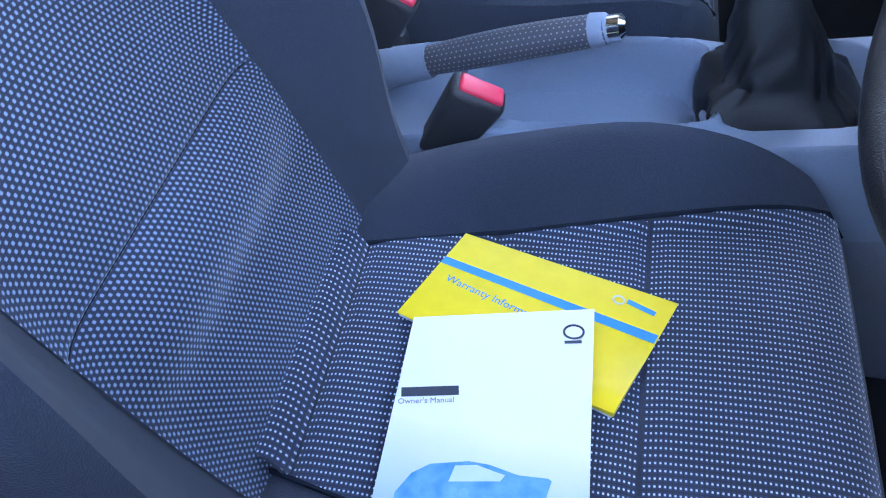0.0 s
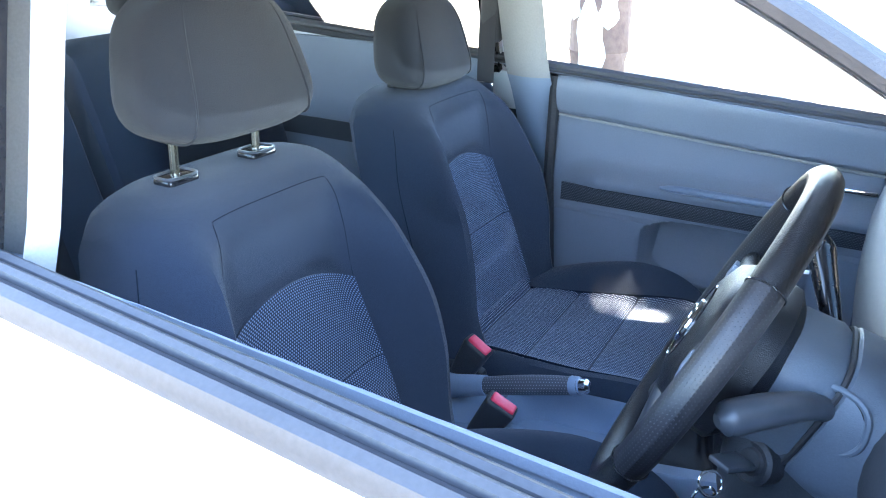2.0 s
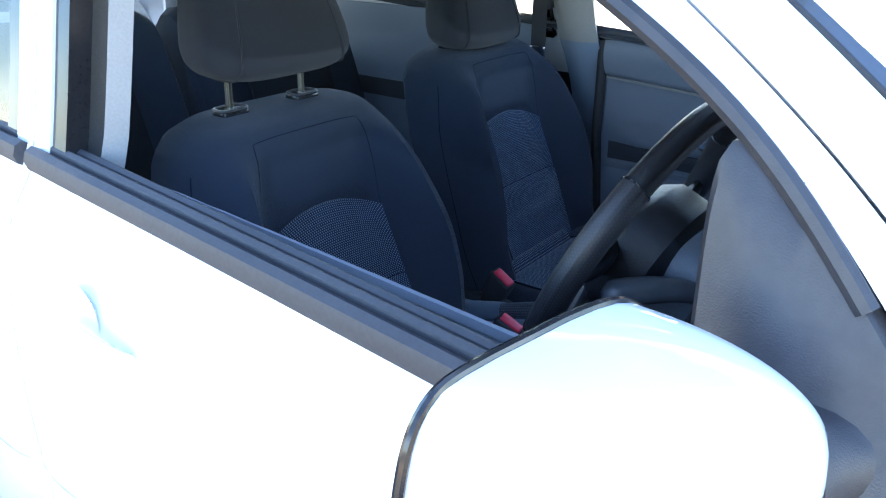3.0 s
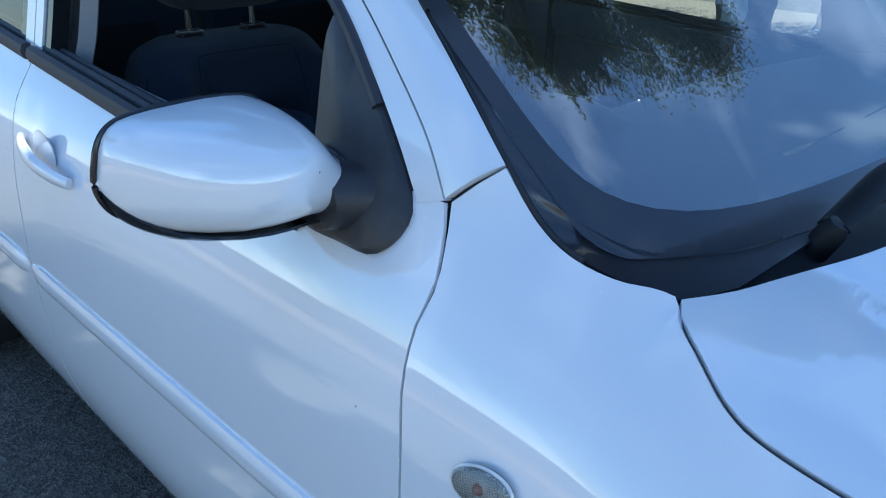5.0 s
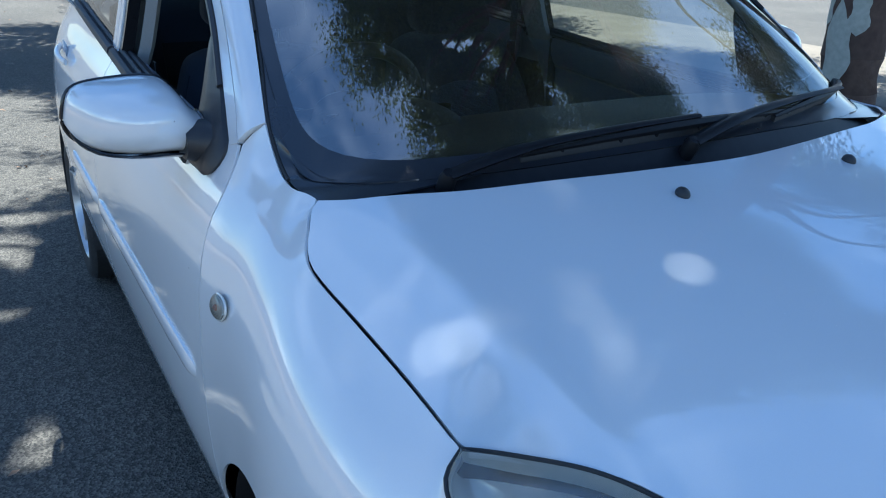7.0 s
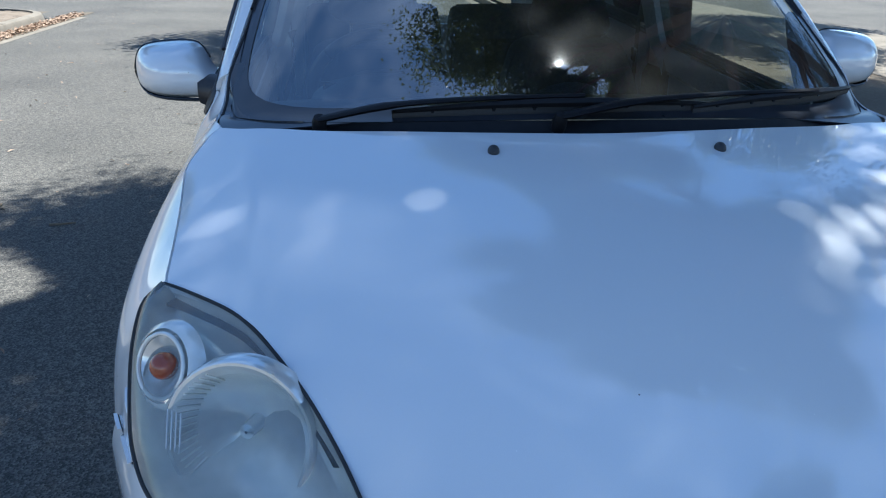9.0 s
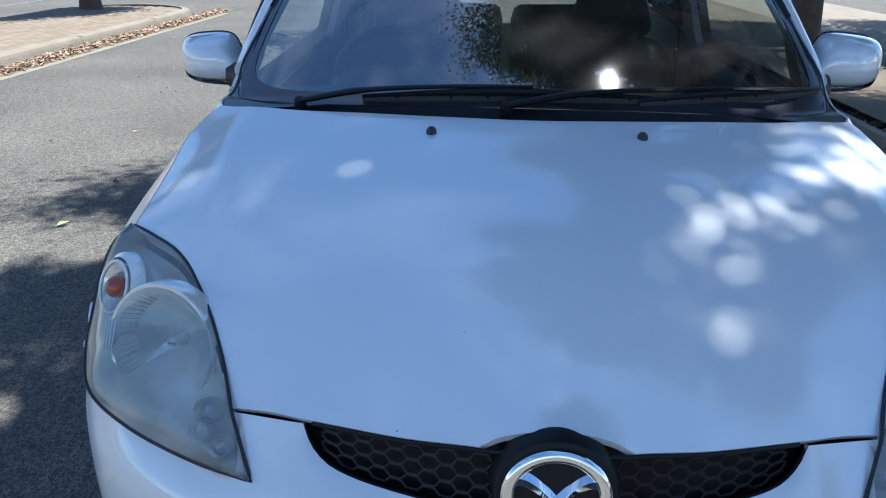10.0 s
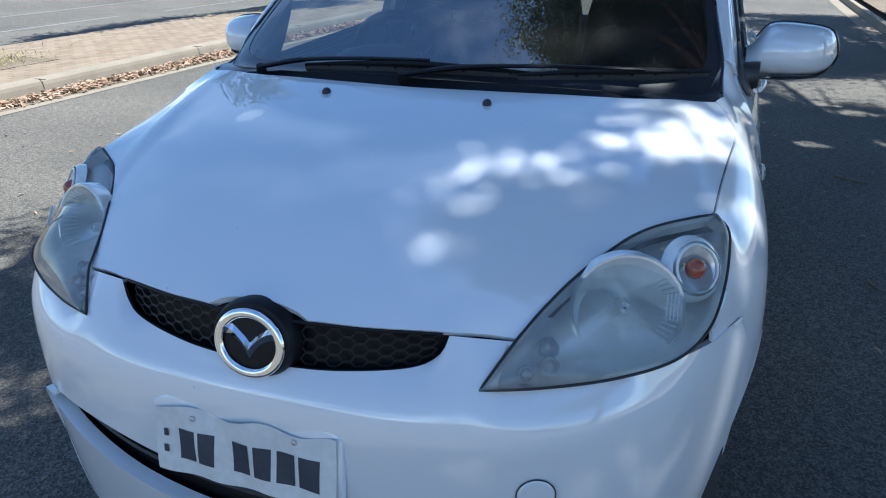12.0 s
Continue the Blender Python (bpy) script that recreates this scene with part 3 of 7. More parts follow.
def border_ring(P, inner, n=160, lift=0.0015, rows=3):
    """A printed border: from the patch's edge to a rounded inner outline given in u, v."""
    u0, v0, u1, v1 = inner
    G = normals(P)
    if G.reshape(-1, 3).mean(0) @ np.array((1, 0, 1)) < 0:
        G = -G
    rings = []
    for k in range(rows + 1):
        ring = []
        for a in np.linspace(0, 2 * math.pi, n, endpoint=False):
            c, s = math.cos(a), math.sin(a)
            m = max(abs(c), abs(s))
            eu, ev = 0.5 + 0.5 * c / m, 0.5 + 0.5 * s / m
            e = 8.0
            q = (abs(c) ** e + abs(s) ** e) ** (1 / e)
            iu, iv = (u0 + u1) / 2 + (u1 - u0) / 2 * c / q, (v0 + v1) / 2 + (v1 - v0) / 2 * s / q
            t = k / rows
            u, v = eu + (iu - eu) * t, ev + (iv - ev) * t
            ring.append(on_grid(P, u, v) + lift * on_grid(G, u, v))
        rings.append(ring)
    return loft_bm(rings, caps=False)


part("windscreen_border", border_ring(screen, (0.020, 0.068, 0.980, 0.93)), FRIT, car, "black printed border of the windscreen")
side_edge = np.vstack([screen[-1, 40::-1], screen[-2:-24:-1, 0]])
along = np.append(0, np.cumsum(np.linalg.norm(np.diff(side_edge, axis=0), axis=1)))
side_edge = np.stack([np.interp(np.linspace(0, along[-1], 61), along, side_edge[:, k]) for k in range(3)], 1)
foot_line = cr([(-0.62, 0.634, 1.316), (-0.472, 0.670, 1.208), (-0.354, 0.702, 1.116), (-0.31, 0.705, 1.075), (-0.27, 0.708, 1.057), (-0.215, 0.710, 1.050), (-0.17, 0.695, 1.044), (-0.140, 0.640, 1.046)], 60) + np.array([0, -0.003, -0.005])
for s in (1, -1):
    m = np.array([1, s, 1])
    corner_fill = np.stack([side_edge * (1 - t) + foot_line * t + np.array([0, 0, 0.001]) for t in np.linspace(0, 1, 5)], 1)
    sheet("border_corner", corner_fill * m, FRIT, car, 0.003, (1, 0, 1), "black glass border at the windscreen's lower corner")
    part("windscreen_seal", tube_bm(np.vstack([SCREEN_SIDE[:18:-2] + np.array([0.002, 0.006, 0.002]), foot_line[2:46]]) * m, 0.0035, 8), RUBBER, car, "thin rubber windscreen seal")

# cowl between bonnet and windscreen
cowl_front = cr(BONNET_REAR, 60) + np.array([0.012, 0, -0.03])
cowl = np.stack([cowl_front * (1 - t) + SCREEN_LOW * t + np.array([0, 0, -0.016 * math.sin(math.pi * t)]) for t in np.linspace(0, 1, 7)], 1)
sheet("cowl_panel", cowl, WIPER, car, 0.004, (0, 0, 1), "black plastic cowl panel under the wipers")

# pillars, roof and side frame
DOOR_LINE = cr([(-0.404, 0.738, 1.075), (-0.44, 0.726, 1.125), (-0.51, 0.709, 1.19), (-0.58, 0.694, 1.248), (-0.72, 0.668, 1.345), (-0.86, 0.645, 1.42), (-1.0, 0.63, 1.448)], 40)
PILLAR_IN = cr([(-0.354, 0.703, 1.116), (-0.472, 0.672, 1.208), (-0.62, 0.636, 1.316), (-0.80, 0.593, 1.43), (-0.93, 0.575, 1.462)], 40)
SAIL_LINE = cr([(-0.448, 0.742, 1.06), (-0.51, 0.728, 1.145), (-0.60, 0.706, 1.235), (-0.72, 0.685, 1.312), (-0.88, 0.66, 1.383), (-1.05, 0.648, 1.408), (-1.25, 0.645, 1.415), (-1.43, 0.645, 1.413)], 50)
roof_rail = [(-1.0, 0.63, 1.448), (-1.45, 0.628, 1.455), (-2.0, 0.62, 1.45), (-2.6, 0.58, 1.42), (-2.95, 0.53, 1.36)]
for s in (1, -1):
    m = np.array([1, s, 1])
    pillar = np.stack([PILLAR_IN * (1 - t) + DOOR_LINE * t for t in np.linspace(0, 1, 9)], 1)
    pn = normals(pillar)
    pn *= np.sign(pn.reshape(-1, 3).mean(0) @ np.array((0.2, 1, 0.6)))
    pillar = pillar + pn * (0.008 * np.sin(np.linspace(0, math.pi, 9)))[None, :, None]
    sheet("windscreen_pillar", shrunk(pillar, 0.0018) * m, PAINT, car, 0.012, (0.2, s, 0.6))
    inner_pillar = np.stack([PILLAR_IN * (1 - t) + SAIL_LINE[:41] * t for t in np.linspace(0, 1, 5)], 1) + np.array([0, -0.03, -0.02])
    sheet("pillar_lining", inner_pillar * m, TRIM_PALE, car, 0.004, (0, -s, -0.3))
nroof = 40
rail = cr([(-0.93, 0.575, 1.462)] + roof_rail[1:], nroof)
roof = np.stack([np.stack([rail[:, 0] + (0.17 * np.exp(-((rail[:, 0] + 0.93) / 0.25) ** 2)) * (1 - w**2), rail[:, 1] * w, rail[:, 2] + 0.07 * (1 - abs(w) ** 2.2)], 1) for w in np.linspace(-1, 1, 25)], 1)
sheet("roof", roof, PAINT, car, 0.015, (0, 0, 1), "white painted roof")
sheet("headlining", roof - np.array([0, 0, 0.035]), TRIM_PALE, car, 0, (0, 0, -1), "pale grey headlining")

# doors and flanks: strips of the side surface
door_front = smoothline([0.2, 0.45, 0.6, 0.78, 0.85, 0.91, 0.96, 1.004, 1.037, 1.075], [-0.352, -0.358, -0.36, -0.366, -0.372, -0.383, -0.386, -0.38, -0.391, -0.404])
door_rear = smoothline([0.2, 0.43, 0.68, 0.88, 0.97, 1.03, 1.06], [-1.38, -1.418, -1.438, -1.466, -1.50, -1.495, -1.495])


def sill(x):
    return np.interp(x, [-2.3, -1.5, -1.39, -0.72, -0.45], [1.115, 1.064, 1.057, 1.016, 1.004])


def flank(front, back, low, high, nx=40, nz=34):
    """A strip of the car's side between two edge lines x(z), from low to high z(x)."""
    P = np.zeros((nx + 1, nz + 1, 3))
    for i, u in enumerate(np.linspace(0, 1, nx + 1)):
        for j, v in enumerate(np.linspace(0, 1, nz + 1)):
            z = low + (1.03 - low) * v
            x = front(z) * (1 - u) + back(z) * u
            z = low + (high(x) - low) * v
            x = front(z) * (1 - u) + back(z) * u
            P[i, j] = x, half(x, z), z
    return P


front_door_grid = flank(lambda z: door_front(z) - 0.002, lambda z: door_rear(z) + 0.002, 0.19, lambda x: sill(x) - 0.006 + (1.078 - sill(x)) * float(np.interp(x, [-0.53, -0.44], [0, 1])), 48, 40)
rear_edge = smoothline([0.2, 0.4, 0.6, 0.75, 0.95, 1.12], [-2.04, -2.08, -2.16, -2.33, -2.46, -2.50])
rear_door_grid = flank(lambda z: door_rear(z) - 0.002, lambda z: rear_edge(z) + 0.002, 0.19, lambda x: sill(x) - 0.006)


def quarter(nx=30, nz=34):
    P = np.zeros((nx + 1, nz + 1, 3))
    for i, u in enumerate(np.linspace(0, 1, nx + 1)):
        for j, v in enumerate(np.linspace(0, 1, nz + 1)):
            x0 = -2.04 - 1.12 * u
            arch = 0.29 + math.sqrt(max(0.0, 0.335**2 - (x0 + 2.49) ** 2)) if abs(x0 + 2.49) < 0.335 else 0.26
            z = arch + (1.12 - arch) * v
            x = rear_edge(z) * (1 - u) + -3.16 * u
            arch = 0.29 + math.sqrt(max(0.0, 0.335**2 - (x + 2.49) ** 2)) if abs(x + 2.49) < 0.335 else 0.26
            z = arch + (1.12 - arch) * v
            P[i, j] = x, half(x, z), z
    return P


quarter_grid = quarter()


def arch_z(x):
    return 0.285 + math.sqrt(max(0.0, 0.372**2 - (x + 0.01) ** 2)) if abs(x + 0.01) < 0.372 else 0.24


def fender():
    """The wing: from the windscreen's foot and the bonnet's edge, over the shoulder, down to the wheel arch."""
    top = cr(np.vstack([[(-0.354, 0.705, 1.116), (-0.31, 0.707, 1.073), (-0.27, 0.711, 1.055), (-0.215, 0.713, 1.050), (-0.18, 0.704, 1.051)], BONNET_SIDE[::2], [(0.298, 0.752, 0.898), (0.345, 0.763, 0.868), (0.40, 0.762, 0.82), (0.44, 0.757, 0.79), (0.475, 0.748, 0.772)]]), 90)
    nv = 40
    P = np.zeros((len(top), nv + 1, 3))
    inset = np.array([t[1] - half(t[0], min(t[2], 1.08)) for t in top])
    even = np.convolve(np.pad(inset, 7, mode="edge"), np.ones(15) / 15, "valid")
    for i, t in enumerate(top):
        u = i / (len(top) - 1)
        reach = np.interp(u, [0, 0.1, 0.3, 0.75, 1], [0.03, 0.055, 0.07, 0.075, 0.10])
        for j, v in enumerate(np.linspace(0, 1, nv + 1)):
            x = t[0]
            for _ in range(3):
                z_low = 0.742 if x > 0.345 else arch_z(x)
                z = t[2] + (z_low - t[2]) * v
                if u < 0.2:
                    # the rear end follows the door gap
                    edge = float(door_front(z)) if z < 1.075 else float(np.interp(z, [1.075, 1.116], [-0.404, -0.354]))
                    w_ = min(1.0, v / (0.004 + 0.35 * u / 0.2))
                    x = t[0] + (1 - u / 0.2) * (edge + 0.354) * w_ * w_ * (3 - 2 * w_)
            y = half(x, min(z, 1.08))
            P[i, j] = x, y + even[i] * math.exp(-(t[2] - z) / reach) + (inset[i] - even[i]) * math.exp(-((t[2] - z) / np.interp(u, [0.6, 0.8], [0.012, 0.022]))), z
    return P


fender_grid = fender()
for _ in range(40):
    # ease the ripples between the wing's fixed edges
    inner = fender_grid[1:-1, 1:-1]
    soft = (fender_grid[:-2, 1:-1] + fender_grid[2:, 1:-1] + fender_grid[1:-1, :-2] + fender_grid[1:-1, 2:]) / 4
    fender_grid[1:-1, 1:-1] = inner + (soft - inner) * 0.8 * np.clip(np.arange(1, len(fender_grid) - 1) / 8.0, 0, 1)[:, None, None]
doors = {}
for s in (1, -1):
    m = np.array([1, s, 1])
    sheet("front_wing", shrunk(fender_grid, 0.0018) * m, PAINT, car, 0.005, (0, s, 0.2), "white painted front wing")
    doors[s, 0] = sheet("front_door", front_door_grid * m, PAINT, car, 0.005, (0, s, 0.1), "white front door with its window wound down")
    doors[s, 1] = sheet("rear_door", rear_door_grid * m, PAINT, car, 0.005, (0, s, 0.1), "white rear door")
    sheet("rear_quarter_panel", quarter_grid * m, PAINT, car, 0.014, (0, s, 0.1))
    # dark liner behind the gaps
    liner = np.array([[(x, half(x, z) - 0.013, z) for z in np.linspace(0.2, 0.93, 30)] for x in np.linspace(-0.372, -3.0, 60)])
    sheet("door_liner", liner * m, RUBBER, car, 0, (0, s, 0))
    # belt mouldings along the windows, and window frames
    for door, xs in ((doors[s, 0], (-0.60, -1.488)), (doors[s, 1], (-1.515, -2.30))):
        xx = np.linspace(*xs, 24)
        line = np.array([(x, half(x, sill(x)) + 0.004, sill(x) + 0.004) for x in xx])
        for k, (off, up, r) in enumerate(((0.001, -0.008, 0.0135), (-0.017, 0.003, 0.0085), (-0.034, 0.002, 0.008))):
            part("belt_moulding", tube_bm((line + np.array([0, off, up])) * m, r, 8, flat=1.3), BELT_RUBBER, door, "dull black rubber window seal")
        ledge = np.stack([(line + np.array([0, -0.040 - 0.012 * t, 0.003 - 0.004 * t])) * m for t in (0, 0.5, 1)], 1)
        sheet("door_top", ledge, TRIM_DARK, door, 0.006, (0, 0, 1))
    # front door window frame: white outer strip with a black channel
    frame_out = cr(np.vstack([DOOR_LINE[:-1], [(-1.2, 0.628, 1.45), (-1.46, 0.628, 1.452)]]), 60)
    frame_in = cr(SAIL_LINE, 60)
    strip = np.stack([frame_out * (1 - t) + frame_in * t for t in np.linspace(0.02, 0.8, 6)], 1)
    sheet("window_frame", strip * m, PAINT, doors[s, 0], 0.012, (0, s, 0.4))
    part("window_channel", tube_bm((frame_in[6:] + np.array([0, 0.0, -0.002])) * m, 0.008, 8), GREY_SAIL, doors[s, 0])
    # centre pillar: white door edge, black window channels, pale lining within
    pil = lambda x0, x1, dy: np.array([[(x + (z - 1.05) * -0.07, half(x, z) + dy, z) for z in np.linspace(1.045, 1.45, 14)] for x in np.linspace(x0, x1, 4)])
    sheet("pillar_skin", pil(-1.458, -1.494, 0.0) * m, PAINT, doors[s, 0], 0.02, (0, s, 0.2))
    sheet("pillar_skin", pil(-1.499, -1.54, 0.0) * m, PAINT, doors[s, 1], 0.02, (0, s, 0.2))
    for x0, x1, dy in ((-1.425, -1.456, -0.004), (-1.543, -1.575, -0.004)):
        sheet("pillar_channel", pil(x0, x1, dy) * m, GLOSS_BLACK, doors[s, 0 if x0 > -1.5 else 1], 0.03, (0, s, 0.2))
    lining = np.array([[(x + (z - 1.05) * -0.07 + 0.03 * max(0, 0.8 - z), half(x, max(z, 0.75)) - 0.072, z) for z in np.linspace(0.42, 1.44, 24)] for x in np.linspace(-1.392, -1.505, 6)])
    lining[..., 1] += (-0.02 * np.sin(np.linspace(0, math.pi, 6)))[:, None]
    upper = lining[:, 14:]
    sheet("centre_pillar_lining", upper * m, TRIM_PALE, car, 0.03, (0, -s, 0), "pale grey upper pillar lining")
    sheet("centre_pillar_foot", lining[:, :15] * m, CONSOLE, car, 0.03, (0, -s, 0), "grey lower pillar lining")
    # rear side window frame and quarter
    rw_top = cr([(-1.575, 0.642, 1.41), (-1.9, 0.638, 1.405), (-2.2, 0.63, 1.37), (-2.38, 0.66, 1.27), (-2.46, 0.70, 1.13)], 30)
    rail_l = cr([(-1.5, 0.628, 1.455), (-2.0, 0.62, 1.45), (-2.5, 0.59, 1.42), (-2.8, 0.60, 1.27), (-2.95, 0.66, 1.12)], 30)
    sheet("rear_frame", np.stack([rw_top * (1 - t) + rail_l * t for t in np.linspace(0, 1, 6)], 1) * m, PAINT, car, 0.02, (0, s, 0.4))
    part("rear_window_channel", tube_bm(rw_top * m, 0.012, 8), RUBBER, doors[s, 1])
    rear_pane = np.stack([cr([(-1.575, half(-1.575, 1.41), 1.41), (-1.575, half(-1.575, 1.06), 1.06)], 10), cr([(-1.9, 0.638, 1.405), (-1.9, half(-1.9, 1.085), 1.085)], 10), cr([(-2.2, 0.63, 1.37), (-2.2, half(-2.2, 1.11), 1.11)], 10), cr([(-2.45, 0.705, 1.14), (-2.47, half(-2.47, 1.12), 1.12)], 10)], 0) - np.array([0, 0.008, 0])
    pane = sheet("rear_door_pane", rear_pane * m, SIDE_GLASS, doors[s, 1], 0, (0, s, 0))
    pane.visible_shadow = False
    # side mouldings
    for door, x0, x1 in ((doors[s, 0], -0.402, -1.430), (doors[s, 1], -1.446, -2.0)):
        n = 40
        xs = np.linspace(x0, x1, n)
        w = np.minimum(1, np.minimum(np.abs(xs - x0), (np.abs(xs - x1) + 0.02) if door is doors[s, 0] else np.abs(xs - x1)) / 0.06) ** 0.5
        rings = []
        for x, k in zip(xs, w):
            zc, yc = 0.660, half(x, 0.66)
            rings.append([(x, (yc - 0.004 + 0.014 * k * max(0, math.cos(a)) ** 0.6) * s, zc + (0.006 + 0.018 * k) * math.sin(a)) for a in np.linspace(-math.pi / 2, 1.5 * math.pi, 14, endpoint=False)])
        part("side_moulding", loft_bm(rings), PAINT, door, "white side moulding strip")
    # handles with their recess
    for door, x0, x1, z0 in ((doors[s, 0], -1.415, -1.185, 0.928), (doors[s, 1], -2.34, -2.12, 0.965)):
        xs = np.linspace(x0, x1, 20)
        path = np.array([(x, half(x, z0 - 0.11 * (x - x0)) + 0.008 + 0.018 * math.sin(math.pi * k) ** 0.7, z0 - 0.11 * (x - x0)) for x, k in zip(xs, np.linspace(0, 1, 20))])
        part("door_handle", tube_bm(path * m, 0.010 + 0.006 * np.sin(np.linspace(0.3, math.pi - 0.1, 20)), 12, flat=0.65, up=(0, 1, 0)), PAINT, door, "white pull handle")
        zc, xc = z0 - 0.11 * 0.5 * (x1 - x0) + 0.008, (x0 + x1) / 2 - 0.01
        ring = []
        for r, dep in ((1.0, 0.0015), (0.85, -0.003), (0.5, -0.010), (0.1, -0.012)):
            ring.append([(xc + 0.05 * r * math.cos(a), (half(xc + 0.05 * r * math.cos(a), zc) + 0.004 + dep) * s, zc + 0.042 * r * math.sin(a)) for a in np.linspace(0, 2 * math.pi, 24, endpoint=False)])
        part("handle_recess", loft_bm(ring, caps=False), PAINT, door)
    # side repeater lamp on the wing
    for _ in (0,):
        c = np.array([-0.262, half(-0.262, 0.858) * s, 0.858])
        base = facing(c, (0, s, 0.12))
        lens = bmesh.new()
        bmesh.ops.create_uvsphere(lens, u_segments=28, v_segments=14, radius=1)
        bmesh.ops.scale(lens, vec=(0.038, 0.021, 0.011), verts=lens.verts)
        lamp = part("side_repeater_lamp", placed(lens, base @ pose(0, 0, 0, 0, 0, -18 * s)), CLEAR, car, "oval clear side indicator lamp with amber bulb")
        ridges = [placed(box_bm((0.068 * math.sqrt(max(0.05, 1 - (k / 8.2) ** 2)), 0.0006, 0.004), 0), base @ pose(0, 0, 0, 0, 0, -18 * s) @ pose(0, k * 0.0024, 0.003)) for k in range(-7, 8)] + [placed(box_bm((0.0006, 0.038 * math.sqrt(max(0.05, 1 - (k / 11.2) ** 2)), 0.004), 0), base @ pose(0, 0, 0, 0, 0, -18 * s) @ pose(k * 0.0032, 0, 0.003)) for k in range(-10, 11)]
        part("lamp_ridges", joined(*ridges), LAMP_GREY, lamp)
        bulb = bmesh.new()
        bmesh.ops.create_uvsphere(bulb, u_segments=14, v_segments=8, radius=0.006)
        part("lamp_rim", placed(tube_bm([(0.0375 * math.cos(a), 0.0205 * math.sin(a), 0.001) for a in np.linspace(0, 2 * math.pi, 40, endpoint=False)], 0.002, 6, closed=True), base @ pose(0, 0, 0, 0, 0, -18 * s)), LAMP_GREY, lamp)
        part("amber_bulb", placed(bulb, base @ pose(0, 0, 0.004)), AMBER, lamp)

# rear end, floor and inner boxes so that no light leaks through
tail = np.array([[(-3.16 + 0.06 * w * w + 0.18 * max(0, z - 0.9) , plan_half(-3.12) * 1.02 * w * (1 - 0.18 * max(0, z - 0.9)), z) for w in np.linspace(-1, 1, 15)] for z in np.linspace(0.25, 1.42, 16)])
sheet("tailgate", tail, PAINT, car, 0.02, (-1, 0, 0), "white tailgate", keep=np.array([[not (9 <= i <= 13 and 1 <= j <= 12) for j in range(14)] for i in range(15)]))
part("floor_pan", box_bm((2.62, 1.5, 0.04), 0.01, (-1.72, 0, 0.26)), CARPET, car, "black carpeted cabin floor")
part("underbody", box_bm((3.5, 1.42, 0.05), 0.01, (-1.35, 0, 0.2)), RUBBER, car)
part("bulkhead", box_bm((0.03, 1.42, 0.78), 0.01, (-0.36, 0, 0.62)), CARPET, car)
for s in (1, -1):
    part("inner_wing", box_bm((0.8, 0.03, 0.5), 0.01, (0.02, 0.52 * s, 0.55)), RUBBER, car)

# ---- front end ----
LAMP_TIP = np.array([0.724, 0.407, 0.717])
LAMP_OUTER = cr([(0.285, 0.728, bonnet_z(0.285, 0.728)), (0.298, 0.754, 0.897), (0.35, 0.763, 0.862), (0.42, 0.759, 0.802), (0.49, 0.742, 0.768), (0.575, 0.698, 0.75), (0.635, 0.617, 0.733), (0.695, 0.495, 0.722), LAMP_TIP], 60)
LAMP_IN = cr(np.vstack([LAMP_INNER, [LAMP_TIP]]), 60)
# bumper outline in plan at the waist, from the wheel arch to the middle
bump_plan = cr([(0.33, 0.822), (0.40, 0.800), (0.45, 0.779), (0.50, 0.755), (0.60, 0.702), (0.68, 0.617), (0.74, 0.50), (0.785, 0.34), (0.803, 0.18), (0.808, 0)], 60)
wing_foot = np.array([p for p in fender_grid[:, -1] if p[0] > 0.35])
top_line = cr(np.vstack([wing_foot[::4], wing_foot[-1:], LAMP_OUTER[37:-1:4]]), 38) + np.array([0, 0, -0.001])
corner = np.array([(0.661, 0.447, bonnet_z(0.661, 0.447) - 0.003), (0.697, 0.337, bonnet_z(0.697, 0.337) - 0.003)])
low_g = cr([(0.697, 0.337, 0.785), (0.706, 0.322, 0.757), (0.722, 0.292, 0.739), (0.758, 0.16, 0.722), (0.771, 0, 0.713)], 24)
TOP = np.vstack([top_line, cr(np.array([LAMP_TIP, corner[0]]), 8)[1:], cr(corner, 6)[1:], low_g[1:]])
nb = len(TOP)


def waist_of(t):
    """The point of the bumper's widest line nearest to t in plan."""
    k = np.argmin(np.hypot(bump_plan[:, 0] - t[0] * 1.0 - 0.03, bump_plan[:, 1] - t[1] * 1.02))
    return k / (len(bump_plan) - 1)


